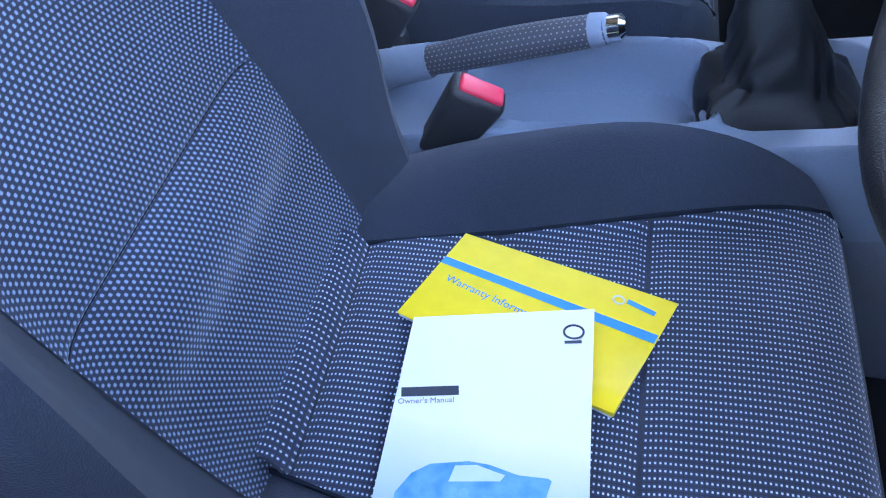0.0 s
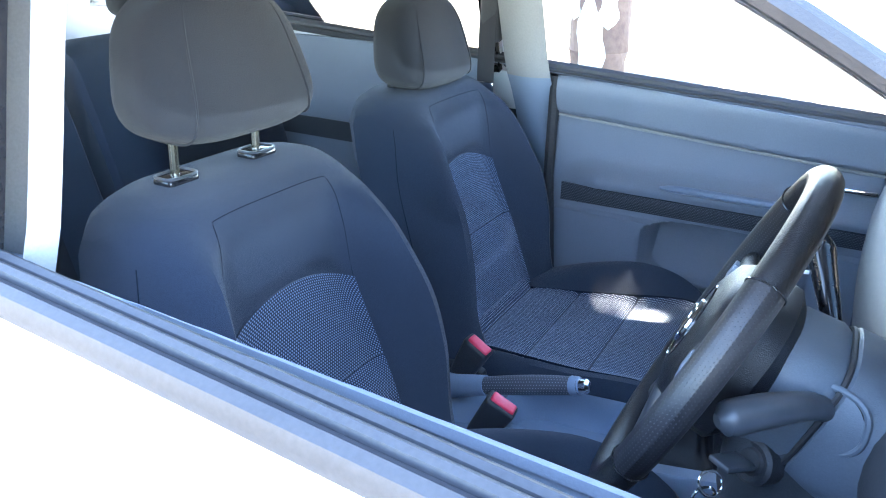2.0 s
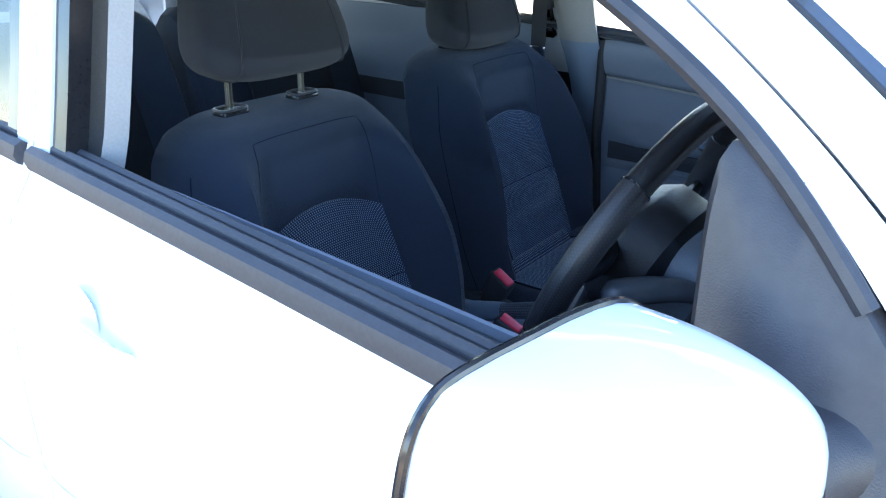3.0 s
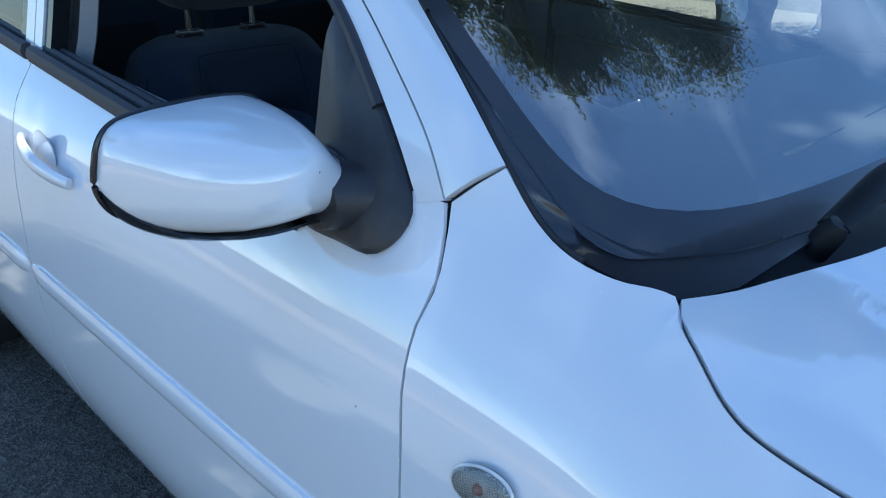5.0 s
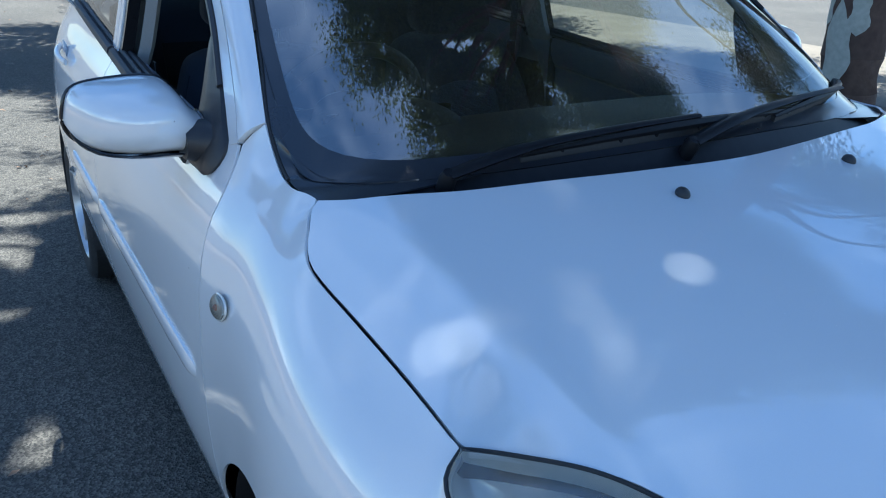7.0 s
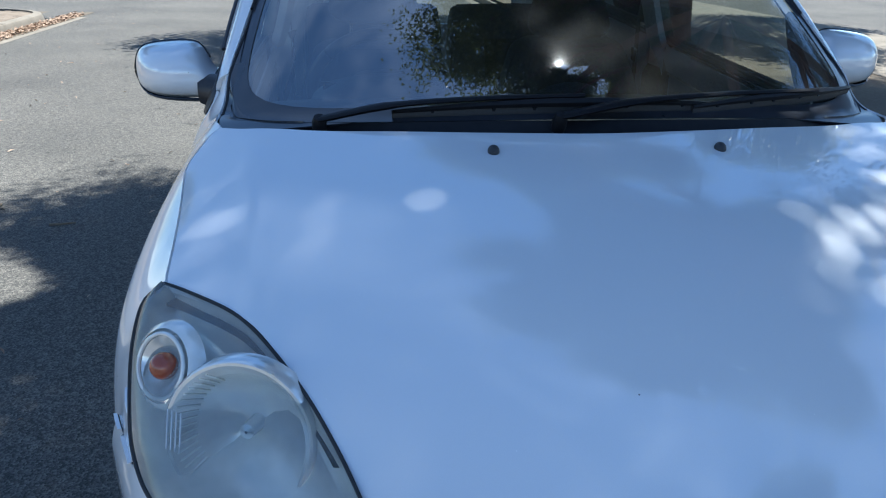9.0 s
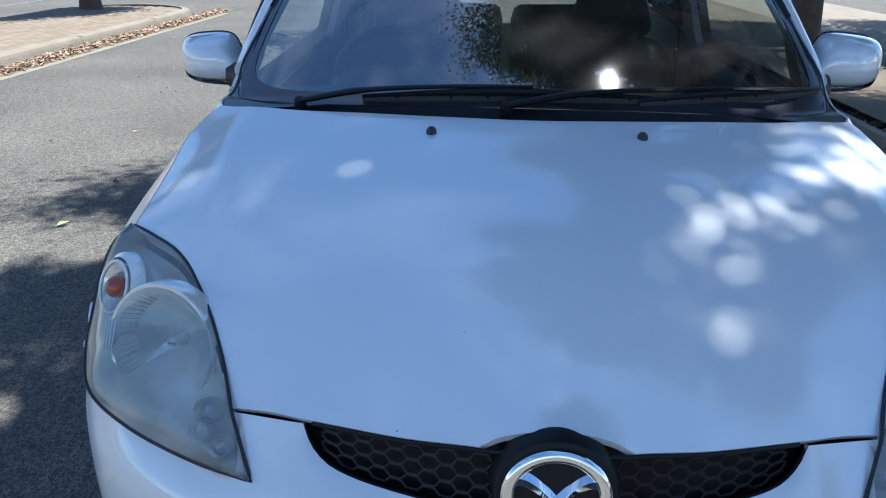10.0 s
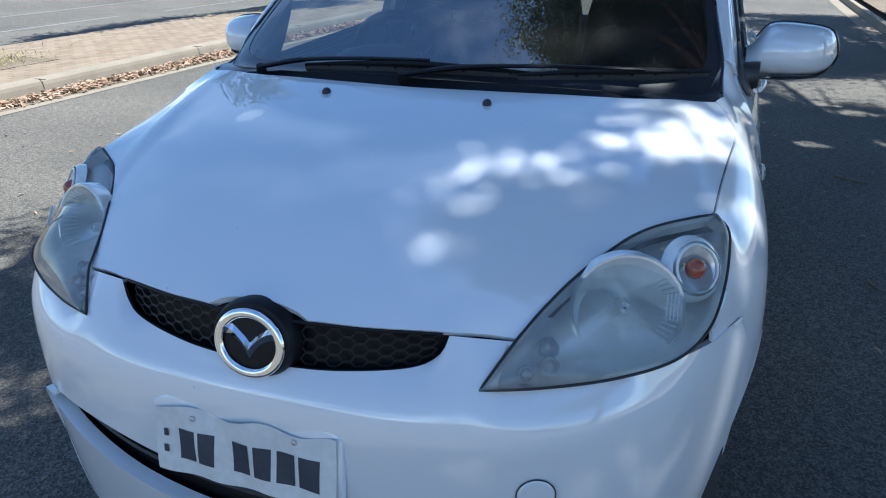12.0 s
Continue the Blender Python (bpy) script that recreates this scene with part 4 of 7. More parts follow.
ks = np.array([waist_of(t) for t in TOP])
ks = np.maximum.accumulate(ks)
ks = np.interp(np.arange(nb), [0, nb - 1], [0, 1]) * 0.0 + ks
ks[0], ks[-1] = 0, 1
ks = np.convolve(np.pad(ks, 5, mode="edge"), np.ones(11) / 11, "valid")
ks[0], ks[-1] = 0, 1
slot_low = lambda y: 0.462 + 0.36 * y * y - 0.70 * max(0.0, y - 0.26) ** 2
half_bumper = []
for t, k in zip(TOP, ks):
    f_ = k * (len(bump_plan) - 1)
    i = min(int(f_), len(bump_plan) - 2)
    w = bump_plan[i] + (bump_plan[i + 1] - bump_plan[i]) * (f_ - i)
    y = w[1]
    zl = slot_low(y) if y < 0.585 else max(0.2, slot_low(0.585) - (y - 0.585) * 9)
    row = []
    for v in np.linspace(0, 1, 30):
        zw = 0.655
        if v < 0.45:
            q = v / 0.45
            b = math.sin(q * math.pi / 2)
            z = t[2] + (zw - t[2]) * q
            row.append((t[0] + (w[0] - t[0]) * b, t[1] + (w[1] - t[1]) * b, z))
        else:
            q = (v - 0.45) / 0.55
            z = zw + (zl - zw) * q
            drop = (zw - z) / 0.4
            shrink = 1 - 0.05 * max(0, drop) ** 2
            row.append((0.33 + (w[0] - 0.33) * (1 - 0.06 * drop**2), w[1] * shrink, z))
    half_bumper.append(row)
half_bumper = np.array(half_bumper)
whole = np.concatenate([half_bumper, mirrored(half_bumper[::-1])[1:]], 0)
for _ in range(30):
    # ease the surface between its fixed edges
    inner = whole[1:-1, 1:-1]
    soft = (whole[:-2, 1:-1] + whole[2:, 1:-1] + whole[1:-1, :-2] + whole[1:-1, 2:]) / 4
    hold = np.clip(np.arange(1, whole.shape[1] - 1) / 5.0, 0, 1)[None, :, None]
    whole[1:-1, 1:-1] = inner + (soft - inner) * 0.8 * hold
bumper = sheet("front_bumper", whole, PAINT, car, 0.014, (1, 0, 0), "white painted front bumper")
lip, intake_back = [], []
for k in np.linspace(0, 1, 60):
    f_ = k * (len(bump_plan) - 1)
    i = min(int(f_), len(bump_plan) - 2)
    w = bump_plan[i] + (bump_plan[i + 1] - bump_plan[i]) * (f_ - i)
    y = w[1]
    top = 0.378 + 0.34 * y * y if y < 0.6 else 0.50
    lip.append([(0.33 + (w[0] - 0.33) * (1.008 - 0.10 * q), y * (1.0 - 0.05 * q), top + (0.2 - top) * q) for q in np.linspace(0, 1, 10)])
    intake_back.append([(0.32 + (w[0] - 0.33) * 0.93, y * 0.955, z) for z in np.linspace(0.30, 0.60, 6)])
lip, intake_back = np.array(lip), np.array(intake_back)
lip = lip[lip[:, 0, 1] < 0.60]
intake_back = intake_back[intake_back[:, 0, 1] < 0.66]
sheet("bumper_lip", np.concatenate([lip, mirrored(lip[::-1])[1:]], 0), PAINT, bumper, 0.03, (1, 0, 0), "white lower bumper lip")
intake = sheet("lower_intake", np.concatenate([intake_back, mirrored(intake_back[::-1])[1:]], 0), WIPER, bumper, 0, (1, 0, 0), "black lower air intake")
for z in (0.425, 0.455, 0.485):
    slat = intake_back[:, 0] + np.array([0.008, 0, 0])
    slat[:, 2] = z + 0.22 * slat[:, 1] ** 2
    part("intake_slat", tube_bm(np.concatenate([slat, mirrored(slat[::-1])[1:]], 0), 0.006, 6), BLACK_PLASTIC, intake)
hb_n = normals(half_bumper)
near = np.unravel_index(np.argmin(np.linalg.norm(half_bumper - np.array([0.737, 0.508, 0.537]), axis=-1)), half_bumper.shape[:2])
cap_n = hb_n[near] * np.sign(hb_n[near][0])
cap = facing(half_bumper[near] + cap_n * 0.0005, cap_n)
part("tow_cover", placed(lathe_bm([(0.0, 0.003), (0.030, 0.0025), (0.0325, 0.0)], 40), cap), PAINT, bumper, "round tow-eye cover")
part("tow_cover_gap", placed(tube_bm([(0.0335 * math.cos(a), 0.0335 * math.sin(a), 0.0) for a in np.linspace(0, 2 * math.pi, 48, endpoint=False)], 0.0012, 6, closed=True), cap), RUBBER, bumper)

for s in (1, -1):
    part("bumper_seam", tube_bm((wing_foot[::2] + np.array([0.0, -0.0012, 0.0004])) * np.array([1, s, 1]), 0.0009, 6), RUBBER, bumper, "dark seam between bumper and wing")
# upper grille: black backing and honeycomb
grille_top = np.vstack([on_bonnet(front_half[front_half[:, 1] < 0.336])[:, :3], [(0.757, 0.0, bonnet_z(0.757, 0))]]) + np.array([-0.004, 0, -0.004])
gt = cr(grille_top, 40)
gl = cr(low_g, 40) + np.array([-0.004, 0, -0.002])
g_half = np.stack([gt * (1 - t) + gl * t + np.array([-0.028, 0, 0]) for t in np.linspace(0, 1.25, 12)], 1)
grille = sheet("upper_grille", np.concatenate([g_half, mirrored(g_half[::-1])[1:]], 0), WIPER, car, 0, (1, 0, 0), "black honeycomb upper grille")


def grille_point(y, q):
    k = np.interp(abs(y), gl[::-1, 1], np.linspace(1, 0, 41))
    a = np.array([np.interp(abs(y), gt[::-1, 1], gt[::-1, c]) for c in range(3)])
    b = np.array([np.interp(abs(y), gl[::-1, 1], gl[::-1, c]) for c in range(3)])
    return np.array([a[0] + (b[0] - a[0]) * q - 0.012, y, a[2] + (b[2] - a[2]) * q])


for side_ in (1, -1):
    cells = []
    for r in range(7):
        # flats joined by short slants; neighbouring rows are half a cell apart and touch
        pts = []
        for n in range(0, 15):
            y = 0.062 + n * 0.0225
            up = 1 if (n + r) % 2 else -1
            for dy in (0.0035, 0.019):
                if y + dy < 0.322:
                    pts.append(grille_point((y + dy) * side_, min(0.98, max(0.02, (r + 0.5 + 0.40 * up) / 7.0))))
        cells.append(tube_bm(pts, 0.0014, 5, flat=1.6))
    part("honeycomb", joined(*cells), GRILLE_BLACK, grille)
for side_ in (1, -1):
    part("grille_surround", tube_bm(np.vstack([gt, gl[::-1][1:]]) * np.array([1, side_, 1]), 0.003, 6), WIPER, grille)

# emblem: dark disc in a hump, chrome ring and two plain chrome strokes
EM = facing((0.774, 0, 0.757), (1, 0, 0.16))
housing = lathe_bm([(0.0, 0.006), (0.052, 0.006), (0.067, 0.002), (0.072, -0.006), (0.074, -0.030), (0.074, -0.09)], 48)
bmesh.ops.scale(housing, vec=(1.14, 1.0, 1), verts=housing.verts)
emblem = part("front_badge", placed(housing, EM @ pose(0, 0.004, 0)), WIPER, car, "round chrome maker's badge on a black disc")
part("chrome_ring", placed(tube_bm([(0.0615 * math.cos(a), 0.0545 * math.sin(a), 0.009) for a in np.linspace(0, 2 * math.pi, 64, endpoint=False)], 0.0088, 12, closed=True, flat=0.55), EM), CHROME, emblem)
for s in (1, -1):
    stroke = cr([(0.058 * s, 0.020), (0.046 * s, 0.0235), (0.030 * s, 0.017), (0.012 * s, 0.002), (0.0, -0.013)], 20)
    w = np.interp(np.linspace(0, 1, 21), [0, 0.25, 0.6, 1], [0.0120, 0.0115, 0.0105, 0.0150])
    ring = [[(p[0], p[1] + k, z) for k, z in ((q, 0.005), (q * 0.1, 0.013), (-q, 0.007), (-q, 0.004))] for p, q in zip(stroke, w)]
    part("chrome_stroke", placed(loft_bm(ring), EM), CHROME, emblem, smooth=False)

# headlamps
def headlamp(s):
    m = np.array([1, s, 1])
    lamp = new("headlamp")
    lamp.parent = car
    tagged(lamp, "hazy clear headlamp with amber indicator bulb")
    nv = 22
    fwd = lambda P: P + np.clip((P[:, :1] - 0.58) / 0.13, 0, 1) * np.array([0.012, -0.004, 0.005])
    edge_in, edge_out = fwd(LAMP_IN), fwd(LAMP_OUTER)
    G = np.stack([edge_in * (1 - t) + edge_out * t for t in np.linspace(0, 1, nv)], 1)
    N = normals(G)
    N[0], N[-1] = N[2], N[-3]
    if N.reshape(-1, 3).mean(0) @ np.array((1, 0.5, 1)) < 0:
        N = -N
    shape = np.sin(np.linspace(0, math.pi, nv))[None, :, None] * np.sin(np.linspace(0.05, math.pi - 0.05, G.shape[0]))[:, None, None] ** 0.5
    lens = sheet("lens", (G + N * 0.026 * shape**0.8) * m, LENS, lamp, 0, (1, s, 1))
    lens.visible_shadow = False
    bowl = G - N * (0.070 * shape**0.6)
    sheet("lamp_bowl", bowl * m, LAMP_GREY, lamp, 0, (1, s, 1), "grey inner bezel")
    outline = np.vstack([edge_in, edge_out[::-1][1:-1]])
    part("lamp_gasket", tube_bm((outline + np.array([0, 0, 0.001])) * m, 0.0026, 8, closed=True), RUBBER, lamp, "black rubber lamp seal")
    axis = np.array((0.93, 0.30, 0.22))
    dish_at = np.array((0.511, 0.604, 0.797))
    dish = lathe_bm([(0.002, -0.060), (0.03, -0.055), (0.055, -0.043), (0.075, -0.026), (0.090, -0.004), (0.096, 0.004), (0.100, 0.005), (0.103, 0.001), (0.104, -0.03)], 56)
    part("main_reflector", placed(dish, facing(dish_at * m, axis * m)), REFLECTOR, lamp, "silver bowl reflector")
    D = facing(dish_at * m, axis * m)
    for k in range(16):
        a = math.radians(-62 + 100 * k / 15) + (0 if s > 0 else math.pi)
        arc_p = [(r * math.cos(a + 0.05 * (r - 0.07) / 0.02), r * math.sin(a + 0.05 * (r - 0.07) / 0.02), z + 0.001) for r, z in ((0.072, -0.028), (0.082, -0.015), (0.091, -0.002))]
        part("reflector_flute", placed(tube_bm(arc_p, 0.0017, 5), D), LAMP_GREY, lamp)
    hood = lathe_bm([(0.002, 0.008), (0.010, 0.005), (0.012, -0.03)], 20)
    part("bulb_hood", placed(hood, facing((dish_at - axis * 0.028) * m, axis * m)), REFLECTOR, lamp)
    cup_at = np.array((0.425, 0.710, 0.858))
    axis2 = np.array((0.7, 0.6, 0.4))
    part("indicator_reflector", placed(lathe_bm([(0.002, -0.03), (0.02, -0.024), (0.036, -0.004), (0.04, 0.0), (0.043, -0.02)], 32), facing(cup_at * m, axis2 * m)), REFLECTOR, lamp)
    b = bmesh.new()
    bmesh.ops.create_uvsphere(b, u_segments=20, v_segments=12, radius=0.019)
    part("indicator_bulb", placed(b, facing((cup_at - axis2 * 0.004) * m, axis2 * m)), AMBER, lamp, "amber indicator bulb")
    part("indicator_rim", placed(tube_bm([(0.043 * math.cos(a), 0.043 * math.sin(a), 0.002) for a in np.linspace(0, 2 * math.pi, 40, endpoint=False)], 0.003, 8, closed=True), facing(cup_at * m, axis2 * m)), LAMP_GREY, lamp)
    part("indicator_skirt", placed(lathe_bm([(0.050, 0.000), (0.058, -0.006), (0.062, -0.02)], 36), facing(cup_at * m, axis2 * m)), LAMP_GREY, lamp)
    for k in range(4):
        part("lamp_rib", tube_bm(np.array([(0.505 + 0.004 * k, 0.688 - 0.006 * k, 0.842), (0.528 + 0.004 * k, 0.690 - 0.006 * k, 0.800)]) * m, 0.0012, 6), ALLOY, lamp)
    for at, r in (((0.652, 0.497, 0.772), 0.017), ((0.668, 0.505, 0.748), 0.015), ((0.690, 0.470, 0.738), 0.013)):
        part("reflector_bubble", placed(lathe_bm([(0.0005, 0.002), (r * 0.35, 0.0), (r * 0.6, -0.006), (r * 0.78, -0.010), (r, 0.0), (r * 1.1, 0.001), (r * 1.15, -0.02)], 24), facing((np.array(at) - np.array((0.012, 0.004, 0.006))) * m, np.array((0.9, 0.2, 0.4)) * m)), ALLOY, lamp)
    return lamp


headlamp(1)
headlamp(-1)

# number plate: creased plate on a white plinth, characters as plain bars
plate = new("number_plate")
plate.parent = car
tagged(plate, "bent white number plate with dark characters on a plastic holder")
PL = facing((0.812, -0.012, 0.545), (1, 0.0, 0.10))
holder = prism_bm([(-0.196, -0.06), (0.196, -0.06), (0.196, 0.07), (0.17, 0.085), (-0.17, 0.085), (-0.196, 0.07)], 0.012, 0.006)
part("plate_holder", placed(holder, PL @ pose(0, 0, -0.012)), PAINT, plate, "white plate plinth")
gx, gy = np.linspace(-0.186, 0.186, 50), np.linspace(-0.067, 0.067, 16)
dent = lambda x, y: 0.006 + 0.004 * math.sin(x * 31 + 1) * max(0, y / 0.067) + 0.003 * math.sin(x * 55 + y * 30)
grid = np.array([[(x, y + 0.006 * (y > 0.06) * math.sin(x * 42), dent(x, y)) for y in gy] for x in gx])
part("plate_sheet", placed(sheet_bm(grid, 0.0015, (0, 0, 1)), PL), PLATE_WHITE, plate)
for x, w in ((-0.120, 0.034), (-0.078, 0.034), (-0.005, 0.034), (0.040, 0.034), (0.086, 0.036), (0.134, 0.042)):
    bar = np.array([[(x + a * w, b * 0.062 - 0.006, dent(x + a * w, b * 0.062) + 0.0012) for b in np.linspace(-0.5, 0.5, 8)] for a in np.linspace(-0.5, 0.5, 8)])
    part("plate_bar", placed(sheet_bm(bar, 0.0008, (0, 0, 1)), PL), INK, plate)
for y in (0.012, -0.02):
    part("plate_bar", placed(box_bm((0.009, 0.014, 0.001), 0, (-0.165, y, dent(-0.165, y) + 0.002)), PL), INK, plate)
for x in (-0.105, 0.105):
    part("plate_screw", placed(lathe_bm([(0.0, 0.004), (0.005, 0.003), (0.006, 0.0)], 16), PL @ pose(x, 0.052, dent(x, 0.052))), ALLOY, plate)

# washer jets and wipers
for y in (0.206, -0.206):
    jet = bmesh.new()
    bmesh.ops.create_uvsphere(jet, u_segments=18, v_segments=10, radius=1)
    for v in jet.verts:
        v.co = (v.co.x * 0.013, v.co.y * 0.0105, max(v.co.z, -0.2) * 0.011)
    part("washer_jet", placed(jet, Matrix.Translation((0.072, y, float(bonnet_z(0.072, y)) + 0.002)) @ pose(0, 0, 0, 0, 12, 0)), BLACK_PLASTIC, car, "black washer jet on the bonnet")


def on_screen(u, v, lift):
    n = on_grid(sn, u, v)
    return on_grid(screen, u, v) + n * lift


def wiper(pivot_u, tip, blade):
    w = new("wiper")
    w.parent = car
    tagged(w, "black wiper arm and blade resting on the windscreen")
    base = on_grid(screen, pivot_u, 0.0) + np.array([0.022, 0, 0.012])
    mid = on_screen(*tip, 0.034)
    pts = cr([base, base * 0.75 + mid * 0.25 + np.array([0, 0, 0.014]), base * 0.4 + mid * 0.6 + np.array([0, 0, 0.012]), mid], 30)
    part("arm", tube_bm(pts, np.interp(np.linspace(0, 1, 31), [0, 0.25, 0.3, 1], [0.016, 0.018, 0.014, 0.009]), 8, flat=0.42), WIPER, w)
    part("pivot_cap", placed(lathe_bm([(0.0, 0.012), (0.010, 0.011), (0.014, 0.0), (0.014, -0.03)], 20), facing(base - np.array([0, 0, 0.004]), (0.5, 0, 1))), WIPER, w)
    (u0, v0), (u1, v1) = blade
    line = np.array([on_screen(u0 + (u1 - u0) * t, v0 + (v1 - v0) * t, 0.005) for t in np.linspace(0, 1, 30)])
    up = np.array([on_screen(u0 + (u1 - u0) * t, v0 + (v1 - v0) * t, 0.012 + 0.012 * math.sin(math.pi * t)) for t in np.linspace(0, 1, 30)])
    part("rubber_blade", tube_bm(line, 0.0055, 6, flat=1.8), RUBBER, w)
    part("blade_frame", tube_bm(up, np.interp(np.linspace(0, 1, 30), [0, 0.5, 1], [0.004, 0.010, 0.004]), 6), WIPER, w)
    for t in (0.12, 0.3, 0.42, 0.58, 0.7, 0.88):
        a, b = on_screen(u0 + (u1 - u0) * t, v0 + (v1 - v0) * t, 0.004), on_screen(u0 + (u1 - u0) * t, v0 + (v1 - v0) * t, 0.014 + 0.012 * math.sin(math.pi * t))
        part("blade_claw", tube_bm([a, b], 0.0045, 6), GLOSS_BLACK, w)


wiper(0.135, (0.50, 0.055), ((0.24, 0.03), (0.70, 0.055)))
wiper(0.46, (0.865, 0.09), ((0.66, 0.04), (0.982, 0.13)))

# door mirrors
def door_mirror(s):
    m = np.array([1, s, 1])
    mir = new("door_mirror")
    mir.parent = car
    tagged(mir, "white door mirror on a black plastic sail")
    sail = [(-0.442, 1.04), (-0.448, 1.066), (-0.51, 1.148), (-0.60, 1.232), (-0.617, 1.225), (-0.612, 1.08), (-0.606, 1.012), (-0.52, 1.004), (-0.465, 1.008)]
    loop = cr([(x, half(x, z) + 0.006, z) for x, z in sail], 48, closed=True)[:-1]
    c = loop.mean(0)
    rings = [loop + np.array([0, -0.02, 0]), loop, c + (loop - c) * 0.93 + np.array([0, 0.006, 0]), c + (loop - c) * 0.5 + np.array([0, 0.008, 0])]
    part("sail", loft_bm([r * m for r in rings]), GREY_SAIL, mir, "weathered black plastic sail")
    # neck
    neck = []
    for t in np.linspace(0, 1, 9):
        cx, cy, cz = -0.525 - 0.02 * t, 0.745 + 0.05 * t, 1.05 + 0.008 * t
        a_, b_ = 0.055 - 0.014 * math.sin(math.pi * min(1, t * 1.2) * 0.5), 0.042 - 0.006 * t
        if t == 0:
            a_, b_ = 0.066, 0.048
        neck.append([(cx + a_ * math.cos(q), cy, cz - 0.004 + b_ * math.sin(q)) for q in np.linspace(0, 2 * math.pi, 24, endpoint=False)])
    part("neck", loft_bm([np.array(r) * m for r in neck]), GREY_SAIL, mir)
    # housing: sections along y, from the notch at the neck to the rounded outer end
    ys = np.array([0.757, 0.760, 0.765, 0.771, 0.778, 0.786, 0.795, 0.805, 0.818, 0.835, 0.855, 0.88, 0.905, 0.925, 0.940, 0.949, 0.956, 0.961, 0.965, 0.967])
    foot = np.array([-0.585, 0.775, 1.047])

    def mv(P):
        """The passenger's mirror is a little larger to the eye, turned out further."""
        if s < 0:
            return np.asarray(P) * m
        return (foot + (np.asarray(P) - foot) * np.array([1.0, 1.15, 1.107]) + np.array([-0.03, 0.0, 0.020])) * m

    hi = smoothline([0.757, 0.762, 0.768, 0.780, 0.792, 0.805, 0.82, 0.85, 0.88, 0.92, 0.942, 0.953, 0.961, 0.967], [1.092, 1.096, 1.102, 1.119, 1.1365, 1.1475, 1.1515, 1.152, 1.149, 1.143, 1.136, 1.127, 1.110, 1.082])(ys)
    lo = smoothline([0.757, 0.765, 0.79, 0.85, 0.90, 0.93, 0.948, 0.958, 0.964, 0.967], [1.024, 1.022, 1.022, 1.022, 1.023, 1.027, 1.035, 1.046, 1.059, 1.070])(ys)
    fore = smoothline([0.757, 0.768, 0.79, 0.82, 0.85, 0.88, 0.915, 0.940, 0.957, 0.967], [-0.519, -0.517, -0.511, -0.504, -0.502, -0.513, -0.546, -0.590, -0.634, -0.672])(ys)
    aft = np.interp(ys, [0.757, 0.766, 0.78, 0.80, 0.88, 0.975], [-0.590, -0.596, -0.608, -0.628, -0.652, -0.684])

    def shell(y, h, l, f, a, spread=1.0, span=(-1, 1), n=44):
        """A section of the housing: a full curve from the lower rear edge round the front to the upper one."""
        ring = []
        for q in np.linspace(*span, n):
            e = math.sin(q * math.pi / 2)
            ring.append((a + spread * (f - a) * max(0.0, 1 - abs(e) ** 2.6) ** (1 / 2.15), y, (h + l) / 2 + spread * (h - l) / 2 * e))
        return ring

    skin = np.array([shell(*r) for r in zip(ys, hi, lo, fore, aft)])
    sheet("housing", mv(skin), PAINT, mir, 0.004, (1, 0.3 * s, 0), "white painted mirror housing")
    rim_path = np.vstack([skin[4:, -1], skin[:, 0][::-1]]) + np.array([-0.004, 0, 0])
    along = np.append(0, np.cumsum(np.linalg.norm(np.diff(rim_path, axis=0), axis=1)))
    rim_path = np.stack([np.interp(np.linspace(0, along[-1], 90), along, rim_path[:, k]) for k in range(3)], 1)
    rim_path += np.clip((rim_path[:, 1:2] - 0.935) / 0.032, 0, 1) * np.array([0.008, 0.003, 0])
    rim_path[1:-1] = (rim_path[:-2] + 2 * rim_path[1:-1] + rim_path[2:]) / 4
    part("mirror_body", tube_bm(mv(rim_path), 0.0034, 8), GLOSS_BLACK, mir, "black plastic mirror rim")
    face = np.stack([np.array([(a + 0.004, y, l + (h - l) * t) for t in np.linspace(0.06, 0.94, 8)]) for y, h, l, a in zip(ys[2:-5], hi[2:-5], lo[2:-5], aft[2:-5])])
    sheet("mirror_glass", mv(face), CHROME, mir, 0.003, (-1, 0, 0), "mirror glass")
    # the black cover wraps the lowest part of the housing
    drop = np.interp(ys, [0.757, 0.93, 0.967], [0.012, 0.009, 0.002])
    under = np.array([shell(y, h, l - d, f + 0.003, a, 1.0, (-1, -0.52), 14) for y, h, l, f, a, d in zip(ys, hi, lo, fore, aft, drop)])
    sheet("lower_cover", mv(under), GLOSS_BLACK, mir, 0.003, (0, 0, -1), "black lower mirror cover")
    end = skin[0] + np.array([0, -0.002, 0])
    part("neck_collar", joined(tube_bm(mv(end), 0.004, 8), loft_bm([mv(end), mv(end.mean(0) + (end - end.mean(0)) * 0.3)])), GLOSS_BLACK, mir, "black collar between neck and housing")


door_mirror(1)
door_mirror(-1)

